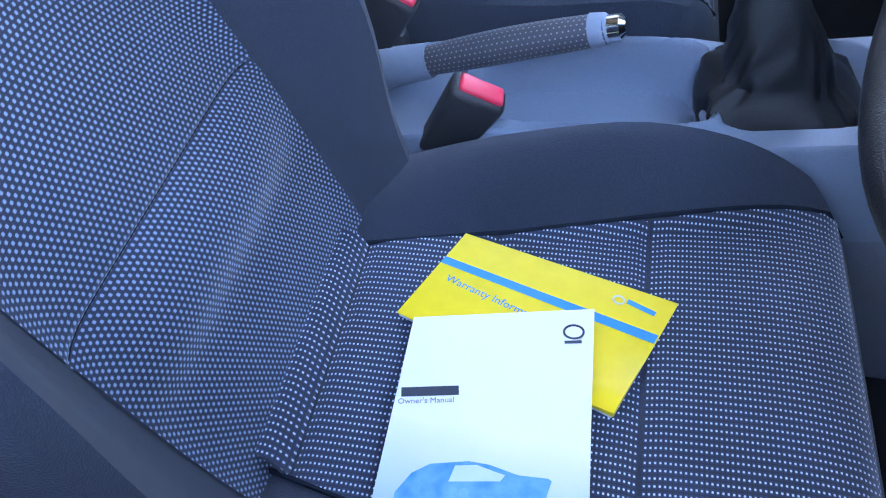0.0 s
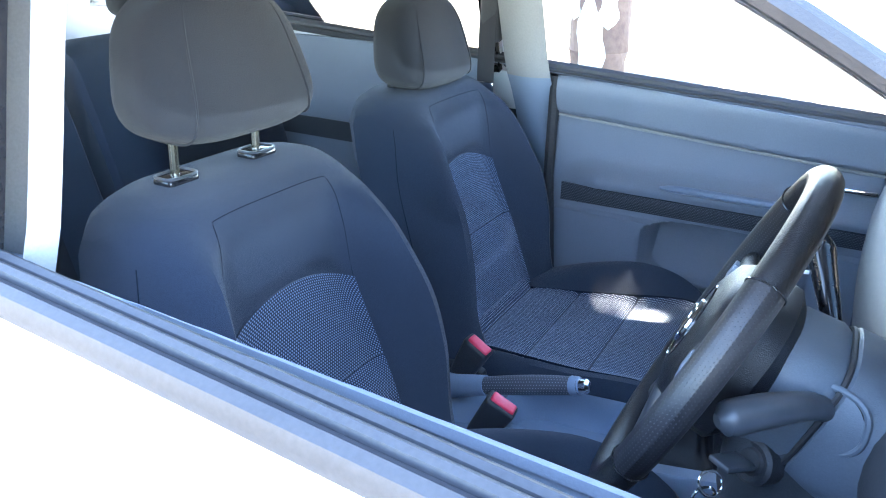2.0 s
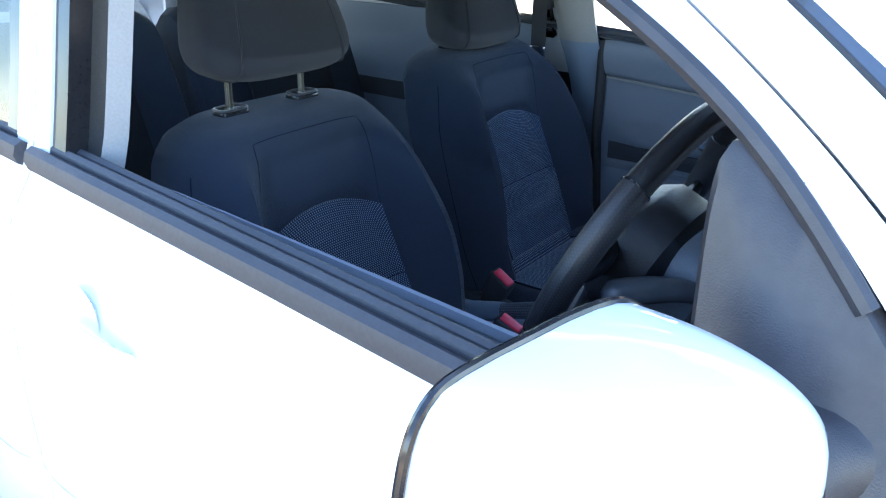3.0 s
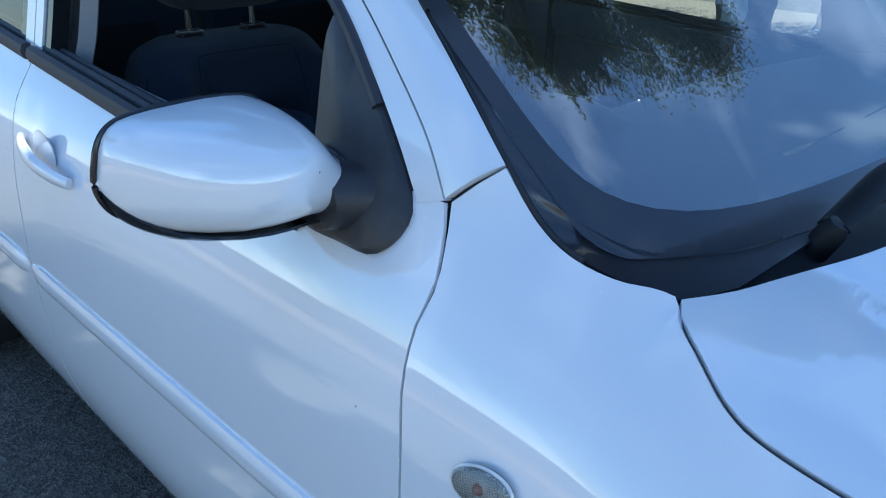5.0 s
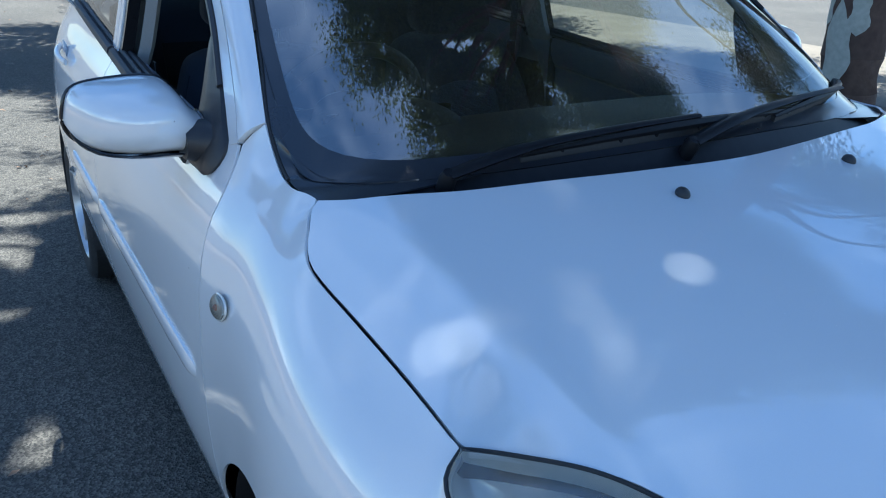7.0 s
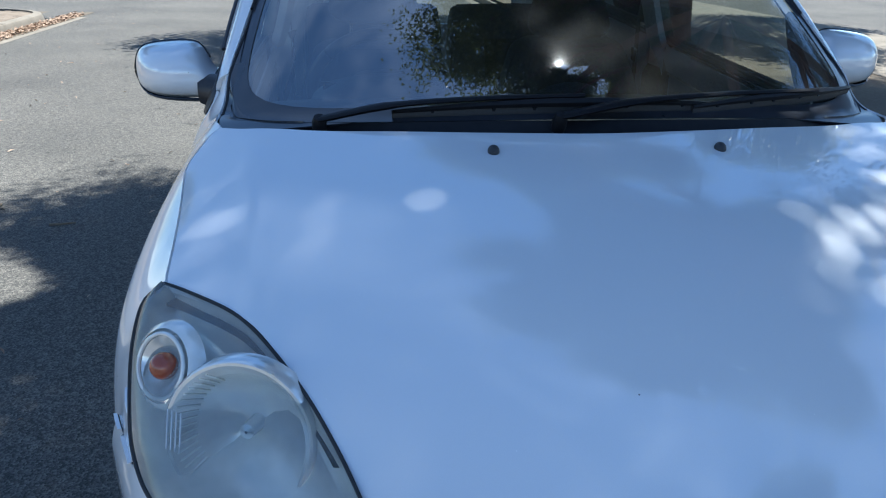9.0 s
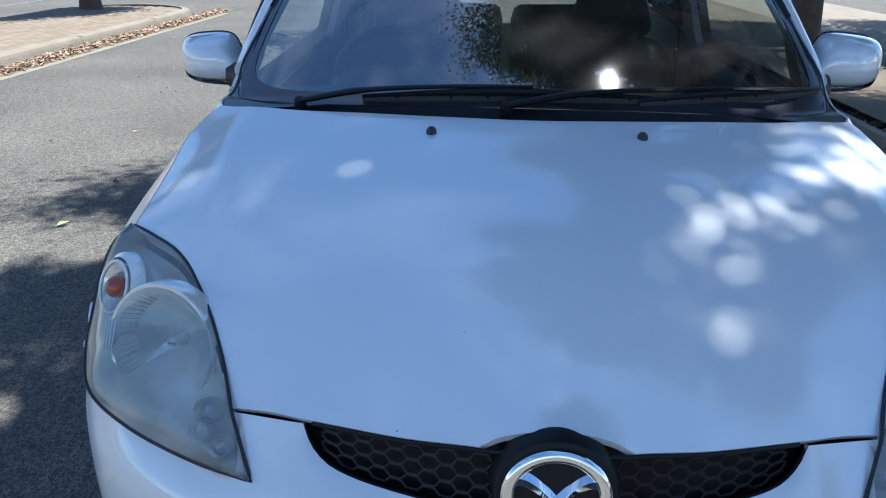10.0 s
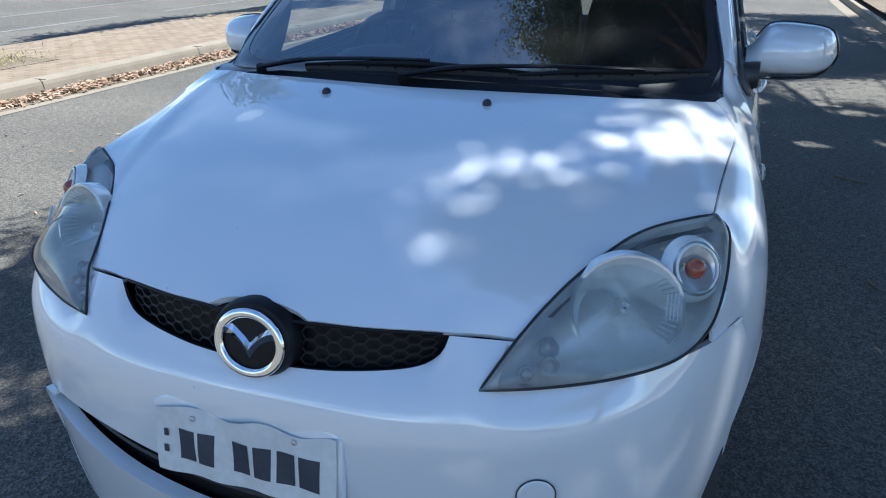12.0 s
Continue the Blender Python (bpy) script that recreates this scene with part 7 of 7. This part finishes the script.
for k, (x0, x1, y) in enumerate(((-16, -11, -9.6), (-10, -7.2, -9.75), (-6.6, -3.0, -10.1), (-20, -9, -11.6))):
    flat_ob(f"road_line_{k + 1}", x0, x1, y - 0.035, y + 0.035, 0.004, ROADLINE, "worn white parking line", "road line")

# dry leaves in the gutter and about the road
rng = np.random.default_rng(4)


def leaf_mesh(name, pos, size, flatness, material, label, category, slim=0.45, parent=None, nrm=None):
    """Many small folded leaves as one mesh."""
    n = len(pos)
    a = rng.uniform(0, 2 * math.pi, n)
    d = np.stack([np.cos(a), np.sin(a), rng.normal(0, flatness, n)], 1)
    d /= np.linalg.norm(d, axis=1, keepdims=True)
    up = np.stack([rng.normal(0, flatness, n), rng.normal(0, flatness, n), np.ones(n)], 1)
    w = np.cross(up, d)
    w /= np.linalg.norm(w, axis=1, keepdims=True)
    h = np.cross(d, w)
    s = (size * rng.uniform(0.6, 1.25, n))[:, None]
    v = np.stack([pos - d * s * 0.5, pos + w * s * slim * 0.5 + h * s * 0.10, pos + d * s * 0.5, pos - w * s * slim * 0.5 + h * s * 0.10], 1).reshape(-1, 3)
    i = np.arange(n)[:, None] * 4
    faces = np.concatenate([i + [[0, 1, 2]], i + [[0, 2, 3]]], 0)
    me = bpy.data.meshes.new(name)
    me.from_pydata(v.tolist(), [], faces.tolist())
    me.materials.append(material)
    ob = new(name, me)
    if parent:
        ob.parent = parent
        ob["kind"] = "stuff"
        return ob
    return tagged(ob, label, category, kind="stuff")


n = 5200
gx = rng.uniform(-14, 3, n)
pos = np.stack([gx, -5.16 + rng.normal(0, 0.07, n).clip(-0.13, 0.16), 0.012 + np.abs(rng.normal(0, 0.018, n))], 1)
leaf_mesh("gutter_leaves", pos, 0.075, 0.3, DRY_LEAF, "brown dry leaves heaped in the gutter", "leaves", 0.4)
n = 420
pos = np.stack([rng.uniform(-16, 3, n), rng.uniform(-4.8, 2.6, n), np.full(n, 0.008)], 1)
pos = pos[~((pos[:, 0] > -3.3) & (pos[:, 0] < 1) & (np.abs(pos[:, 1]) < 0.9))]
leaf_mesh("scattered_leaves", pos, 0.045, 0.25, DRY_LEAF, "scattered dry leaves on the asphalt", "leaves", 0.35)
n = 900
pos = np.stack([-4.6 + rng.normal(0, 1.1, n), 2.75 + rng.normal(0, 0.22, n), 0.015 + np.abs(rng.normal(0, 0.03, n))], 1)
leaf_mesh("litter_heap", pos, 0.08, 0.6, DRY_LEAF, "leaf and bark litter along the kerb", "leaves", 0.3)
for x, y, a, l in ((-3.40, 1.50, 60, 0.20), (-1.72, 1.42, 20, 0.11), (-2.6, -1.9, 100, 0.12), (-5.6, 2.1, 5, 0.35), (-2.9, -2.3, 30, 0.10), (-0.6, 1.55, 80, 0.12)):
    c, s = math.cos(radians(a)) * l / 2, math.sin(radians(a)) * l / 2
    tw = part("twig", tube_bm(cr([(x - c, y - s, 0.008), (x + 0.02, y - 0.01, 0.012), (x + c, y + s, 0.008)], 8), np.linspace(0.007, 0.004, 9), 7), TWIG)
    tagged(tw, "grey-brown fallen twig lying on the asphalt", "twig", "fallen twigs")
green = leaf_mesh("green_leaf", np.array([(-2.095, -2.23, 0.012)]), 0.07, 0.2, surface("fresh_leaf", (0.20, 0.30, 0.05), (0.32, 0.42, 0.08), rough=0.5), "", "", 0.45)
tagged(green, "single fresh green leaf lying on asphalt", "leaf")
green["kind"] = "thing"

# dry weeds in the soil patch
n = 700
wx, wy = -4.1 + rng.normal(0, 0.38, n), -6.45 + rng.normal(0, 0.16, n)
pos = np.stack([wx, wy, 0.16 + np.abs(rng.normal(0, 0.05, n))], 1)
leaf_mesh("dry_weeds", pos, 0.06, 1.2, surface("straw_weed", (0.30, 0.26, 0.12), (0.48, 0.42, 0.22), rough=0.9), "straw-coloured dry weeds in the paving gap", "weeds", 0.12)

# ---- trees ----
SPOTS = [(0.53, 0.24, 0.134, 0.129), (0.3, 0.27, 0.123, 0.112), (0.35, 0.38, 0.134, 0.134), (0.18, 0.55, 0.168, 0.146), (0.03, 0.56, 0.213, 0.168), (0.0, 0.7, 0.246, 0.134), (0.06, 0.8, 0.246, 0.146), (0.24, 0.85, 0.224, 0.123), (0.36, 0.86, 0.157, 0.112)]
FAINT = [(0.09, 0.33, 0.11, 0.10), (0.36, 0.52, 0.10, 0.09), (0.60, 0.37, 0.10, 0.11), (0.645, 0.22, 0.09, 0.10), (0.56, -0.24, 0.12, 0.13), (0.63, -0.14, 0.10, 0.12), (0.24, -0.52, 0.11, 0.14), (0.46, -0.03, 0.10, 0.09), (0.04, -0.21, 0.10, 0.11), (0.03, 0.07, 0.08, 0.10), (0.13, -0.02, 0.08, 0.11), (0.10, -0.70, 0.12, 0.07), (-1.15, 1.55, 0.42, 0.10), (-3.55, 1.55, 0.42, 0.14), (-3.3, 1.85, 0.4, 0.13), (-2.3, 1.75, 0.36, 0.11), (-1.8, 1.95, 0.4, 0.13), (-2.7, 1.35, 0.3, 0.1)]
GLINT_SPOTS = [(x, y, 0.09, 0.085) for x, y in ((-0.264, -0.093), (-0.251, 0.005), (-0.21, 0.07), (-0.178, 0.13), (-0.188, 0.242), (-0.205, 0.363), (-0.215, 0.42), (-0.233, 0.49))]
CABIN_SPOTS = [(-1.20, 0.63, 0.10, 0.09), (-1.10, 0.56, 0.10, 0.09), (-1.02, 0.55, 0.10, 0.08), (-0.93, 0.60, 0.10, 0.08)]
sunv = np.array(SUN)


def shade_cull(pos, holes, left=0.03):
    """Drops the leaves whose shade would fall into the crown's gaps."""
    q = pos - sunv * ((pos[:, 2] - 0.95) / sunv[2])[:, None]
    keep = np.ones(len(pos), bool)
    for x, y, rx, ry in holes:
        r = ((q[:, 0] - x) / rx) ** 2 + ((q[:, 1] - y) / ry) ** 2
        a = np.arctan2((q[:, 1] - y) / ry, (q[:, 0] - x) / rx)
        r = r * (1 + 0.35 * np.sin(2 * a + 40 * x) + 0.25 * np.sin(3 * a + 70 * y))
        keep &= ~((r < rng.uniform(0.3, 1.4, len(pos))) & (rng.uniform(0, 1, len(pos)) > left))
    return pos[keep]


def high(b, k=1.65):
    """A crown blob moved up and out, away from the car's nose."""
    return (0.2 + (b[0] - 0.2) * k, b[1] * k, 1 + (b[2] - 1) * k, b[3] * k, b[4] * k, b[5] * k)


def leaf_material():
    m, ns, ls = nodes_of("green_foliage")
    p, out = ns["Principled BSDF"], ns["Material Output"]
    geo, tr, mx = ns.new("ShaderNodeNewGeometry"), ns.new("ShaderNodeBsdfTranslucent"), ns.new("ShaderNodeMixShader")
    col = ramp(ns, ls, geo.outputs["Random Per Island"], (0.040, 0.058, 0.018), (0.105, 0.125, 0.040), 0.0, 1.0)
    ls.new(col, p.inputs["Base Color"])
    ls.new(col, tr.inputs[0])
    p.inputs["Roughness"].default_value = 0.4
    mx.inputs[0].default_value = 0.42
    ls.new(p.outputs[0], mx.inputs[1])
    ls.new(tr.outputs[0], mx.inputs[2])
    ls.new(mx.outputs[0], out.inputs[0])
    return m


FOLIAGE = leaf_material()


def tree(base, height, radius, blobs, leaves, leaf_size, label, holes=(), patches=0, soft=()):
    t = thing("tree", label, "tree", (0, 0, 0), "street trees")
    bx, by = base
    top = np.array([blobs[0][0], blobs[0][1], height])
    path = cr([(bx, by, 0.0), (bx + 0.02, by - 0.01, 0.35), (bx + 0.3 * (top[0] - bx) * 0.3, by + 0.3 * (top[1] - by) * 0.3, height * 0.35), (bx + (top[0] - bx) * 0.4, by + (top[1] - by) * 0.4, height * 0.62)], 24)
    rad = np.interp(np.linspace(0, 1, 25), [0, 0.06, 0.2, 1], [radius * 1.35, radius * 1.08, radius, radius * 0.62])
    part("trunk", tube_bm(path, rad, 22), BARK, t, "trunk with flaking brown and pale bark")
    for k in range(patches):
        a0, z0, w, h = rng.uniform(2.5, 6.2), rng.uniform(0.25, 1.9), rng.uniform(0.25, 0.5), rng.uniform(0.10, 0.26)
        G = []
        for u in np.linspace(-1, 1, 9):
            row = []
            for v in np.linspace(-1, 1, 9):
                lim = math.sqrt(max(0.0, 1 - v * v)) * (0.8 + 0.2 * math.sin(5 * v + k))
                a, z = a0 + w * u * lim, z0 + h * v
                i = np.interp(z, path[:, 2], np.arange(25))
                c = np.array([np.interp(i, np.arange(25), path[:, q]) for q in range(3)])
                r = np.interp(i, np.arange(25), rad) + 0.003
                row.append(c + r * np.array([math.cos(a), math.sin(a), 0]))
            G.append(row)
        sheet("bark_patch", np.array(G), BARK_PALE, t, 0.004, (math.cos(a0), math.sin(a0), 0), "pale grey-green smooth bark")
    fork = path[-1]
    pos = []
    for cx, cy, cz, rx, ry, rz in blobs:
        c = np.array([cx, cy, cz])
        mid = fork * 0.5 + c * 0.5 + np.array([0, 0, 0.25])
        part("limb", tube_bm(cr([fork - np.array([0, 0, 0.1]), mid, c], 14), np.linspace(radius * 0.5, 0.03, 15), 10), BARK, t)
        for k in range(5):
            e = c + np.array([rx, ry, rz]) * rng.normal(0, 0.45, 3)
            part("branch", tube_bm(cr([mid, (mid + e) / 2 + rng.normal(0, 0.1, 3), e], 8), np.linspace(0.035, 0.01, 9), 6), BARK, t)
        m = int(leaves * rx * ry / sum(b[3] * b[4] for b in blobs))
        nc = max(10, m // 210)
        d = rng.normal(0, 1, (nc, 3))
        d /= np.linalg.norm(d, axis=1, keepdims=True)
        cl = c + d * (rng.uniform(0.15, 1, nc) ** 0.45)[:, None] * np.array([rx, ry, rz])
        own = cl[rng.integers(0, nc, m)]
        pos.append(own + rng.normal(0, 1, (m, 3)) * np.array([0.25, 0.25, 0.15]))
    pos = np.concatenate(pos)
    if soft:
        # ragged edge of the crown over the car's nose
        limit = np.interp(pos[:, 1], [-1.6, 0.0, 1.5, 2.4, 3.6, 5.2], [-0.5, 0.5, 0.9, 1.0, 1.8, 2.1]) + 0.12 * (pos[:, 2] - 7)
        limit += 0.22 * np.sin(5.3 * pos[:, 1] + 2.1 * pos[:, 2]) + 0.12 * np.sin(17 * pos[:, 1] - 5 * pos[:, 2]) + 0.16 * np.sin(9 * pos[:, 1] + 4 * pos[:, 2] + 3 * np.sin(4 * pos[:, 0])) + rng.normal(0, 0.025, len(pos))
        pos = pos[pos[:, 0] < limit]
    if holes:
        pos = shade_cull(shade_cull(shade_cull(shade_cull(pos, CABIN_SPOTS, 0.3), soft, 0.31), FAINT, 0.75), holes)
    leaf_mesh("crown", pos, leaf_size, 0.6, FOLIAGE, "", "", 0.42, t)
    return t


wide = [(rng.uniform(-6, 2.5), rng.uniform(-3.5, 2.5), rng.uniform(0.08, 0.28), rng.uniform(0.06, 0.2)) for _ in range(95)]
wide = [w for w in wide if not (-0.55 < w[0] < 1.15 and abs(w[1]) < 1.0) and not (-4.2 < w[0] < -0.6 and 1.0 < w[1] < 2.3)]
wide += [(-4.2, -1.2, 0.85, 0.6), (-5.2, -1.0, 0.95, 0.6), (-6.1, -0.8, 0.75, 0.5), (-4.05, -0.62, 0.55, 0.35), (-5.1, -0.45, 0.7, 0.35), (-2.05, -1.88, 0.34, 0.22), (-1.75, -2.15, 0.4, 0.26), (-1.85, -1.72, 0.28, 0.18), (-6.75, 1.95, 1.0, 0.75), (-6.2, 2.5, 0.7, 0.5)]
kerb_tree = tree((-2.3, 3.95), 8.6, 0.185, [high(b) for b in [(-1.5, 2.1, 5.0, 1.5, 1.2, 0.9), (-0.6, 1.55, 4.8, 1.0, 0.85, 0.7), (-2.8, 2.9, 5.4, 1.3, 1.2, 0.9), (-2.6, 1.3, 4.9, 0.7, 0.7, 0.5), (-1.0, 3.2, 5.6, 1.2, 1.0, 0.8), (-2.4, 0.9, 5.3, 0.9, 0.7, 0.6), (-0.9, 0.9, 4.7, 0.8, 0.6, 0.5), (-0.85, 0.25, 4.6, 0.65, 0.65, 0.45), (-1.75, 0.3, 4.8, 0.75, 0.65, 0.45), (0.05, 2.2, 4.8, 0.8, 0.8, 0.5), (0.02, 0.72, 4.6, 0.5, 0.5, 0.35), (0.05, 1.4, 4.7, 0.6, 0.5, 0.35), (0.30, 1.0, 4.6, 0.42, 0.5, 0.3), (0.4, 3.2, 4.8, 0.7, 0.8, 0.5), (-1.5, 1.2, 4.9, 1.0, 0.9, 0.6)]] + [(-6.3, 1.7, 6.8, 1.4, 1.3, 0.8), (-7.6, 2.9, 6.6, 1.3, 1.3, 0.8), (-6.2, 3.7, 7.2, 1.4, 1.2, 0.8), (-8.2, 1.3, 6.5, 1.2, 1.0, 0.7), (-8.9, 4.4, 6.9, 1.3, 1.3, 0.8), (-3.9, 6.3, 7.2, 1.6, 1.4, 0.9), (-5.6, 6.7, 7.0, 1.5, 1.4, 0.9), (-2.3, 6.0, 7.6, 1.4, 1.2, 0.8), (0.2, 5.5, 7.2, 0.9, 0.9, 0.6)], 680000, 0.070, "tall street tree with mottled bark and dark green crown", GLINT_SPOTS + wide, 11, SPOTS)
tree((-12.5, -7.0), 5.2, 0.17, [(-12.3, -6.3, 4.9, 0.9, 0.55, 0.6), (-12.7, -5.6, 4.8, 0.6, 0.3, 0.4), (-11.2, -6.5, 4.8, 0.8, 0.5, 0.5), (-10.1, -6.85, 4.9, 0.8, 0.4, 0.5), (-9.0, -6.95, 4.8, 0.8, 0.4, 0.5), (-7.9, -7.05, 4.8, 0.6, 0.35, 0.4), (-11.9, -5.8, 4.9, 0.6, 0.4, 0.4)], 26000, 0.13, "young street tree on the paved island")
tree((-9.8, 4.3), 6.0, 0.2, [(-9.4, 2.6, 5.2, 1.6, 1.4, 0.9), (-8.2, 1.4, 4.8, 1.2, 1.2, 0.7), (-10.8, 3.8, 5.6, 1.5, 1.4, 0.9), (-10.4, 0.9, 4.9, 1.1, 0.9, 0.6), (-8.7, -0.1, 4.9, 1.2, 1.0, 0.6), (-10.6, -1.0, 4.9, 1.3, 1.0, 0.6), (-9.4, 6.6, 5.6, 1.8, 1.6, 0.9), (-12.0, 6.2, 5.8, 2.0, 1.8, 1.0), (-12.6, 8.8, 5.8, 1.8, 1.6, 0.9), (-13.4, 3.6, 5.6, 1.8, 1.6, 0.9)], 95000, 0.12, "street tree further along the kerb", wide)
# added tree, never in view; it only alters shade and reflections
tree((4.9, 5.6), 6.0, 0.2, [(4.9, 5.2, 5.2, 1.3, 1.2, 0.9), (6.0, 5.6, 5.2, 1.3, 1.3, 0.9)], 9000, 0.13, "unseen street tree added beyond the front of the car")

# unseen low limbs added to the kerb tree over the footpath, for leafy reflections
low_leaves = []
for cx, cy, cz, r in ((-3.0, 6.2, 4.1, 0.85), (-2.0, 6.7, 3.8, 0.65), (-4.0, 5.7, 4.6, 0.8), (-4.5, 7.3, 3.9, 0.75), (-2.7, 7.7, 3.7, 0.6), (-1.1, 6.3, 4.2, 0.6)):
    c = np.array([cx, cy, cz])
    part("limb", tube_bm(cr([(-2.22, 3.75, 3.4), (0.5 * (cx - 2.2), 0.5 * (cy + 3.8), cz + 0.35), c], 14), np.linspace(0.07, 0.02, 15), 8), BARK, kerb_tree)
    clump = c + rng.normal(0, 0.55, (26, 3)) * np.array([r, r, 0.6 * r])
    low_leaves.append(clump[rng.integers(0, 26, 7000)] + rng.normal(0, 1, (7000, 3)) * np.array([0.2, 0.2, 0.13]))
leaf_mesh("added_low_crown", np.concatenate(low_leaves), 0.070, 0.6, FOLIAGE, "", "", 0.42, kerb_tree)

# ---- pavers of the island, nearest as parts, the rest joined ----
paver_me = bpy.data.meshes.new("paver")
pb = box_bm((0.196, 0.096, 0.05), 0.006, (0, 0, 0), 1)
pb.to_mesh(paver_me)
pb.free()


def paver_material():
    m, ns, ls = nodes_of("paver_brick")
    p = ns["Principled BSDF"]
    oi, geo, nz, tc = (ns.new("ShaderNode" + k) for k in ("ObjectInfo", "NewGeometry", "TexNoise", "TexCoord"))
    nz.inputs["Scale"].default_value, nz.inputs["Detail"].default_value = 45, 5
    ls.new(tc.outputs["Object"], nz.inputs["Vector"])
    r = math_node(ns, ls, "FRACT", math_node(ns, ls, "ADD", oi.outputs["Random"], geo.outputs["Random Per Island"]))
    f = math_node(ns, ls, "ADD", math_node(ns, ls, "MULTIPLY", r, 0.55), math_node(ns, ls, "MULTIPLY", nz.outputs[0], 0.45))
    ls.new(ramp(ns, ls, f, (0.15, 0.113, 0.078), (0.225, 0.178, 0.13), 0.1, 0.9), p.inputs["Base Color"])
    p.inputs["Roughness"].default_value = 0.9
    return m


PAVE = paver_material()
paver_me.materials.append(PAVE)
spots = []
for r in range(21):
    y = -5.53 - r * 0.1
    for c in range(-66, 20):
        x = c * 0.2 + (0.1 if r % 2 else 0)
        if x < -12.3 - 0.9 * math.sqrt(max(0, 1 - ((y + 6.5) / 1.05) ** 2)) or (-4.85 < x < -3.25 and -6.8 < y < -6.15):
            continue
        spots.append((x, y, 0.112 + rng.uniform(-0.002, 0.002)))
spots.sort(key=lambda p: (p[0] + 5.5) ** 2 + 4 * (p[1] + 5.6) ** 2)
for x, y, z in spots[:300]:
    ob = new("paver", paver_me)
    ob.parent = island_top
    ob.location = (x, y, z)
rest = spots[300:]
base_v = np.array([v.co[:] for v in paver_me.vertices])
base_f = [list(p.vertices) for p in paver_me.polygons]
vs = np.concatenate([base_v + np.array(p) for p in rest])
fs = [[i + k * len(base_v) for i in f] for k in range(len(rest)) for f in base_f]
pm = bpy.data.meshes.new("pavers_far")
pm.from_pydata(vs.tolist(), [], fs)
pm.materials.append(PAVE)
far = new("pavers_far", pm)
far.parent = island_top
far["kind"] = "stuff"
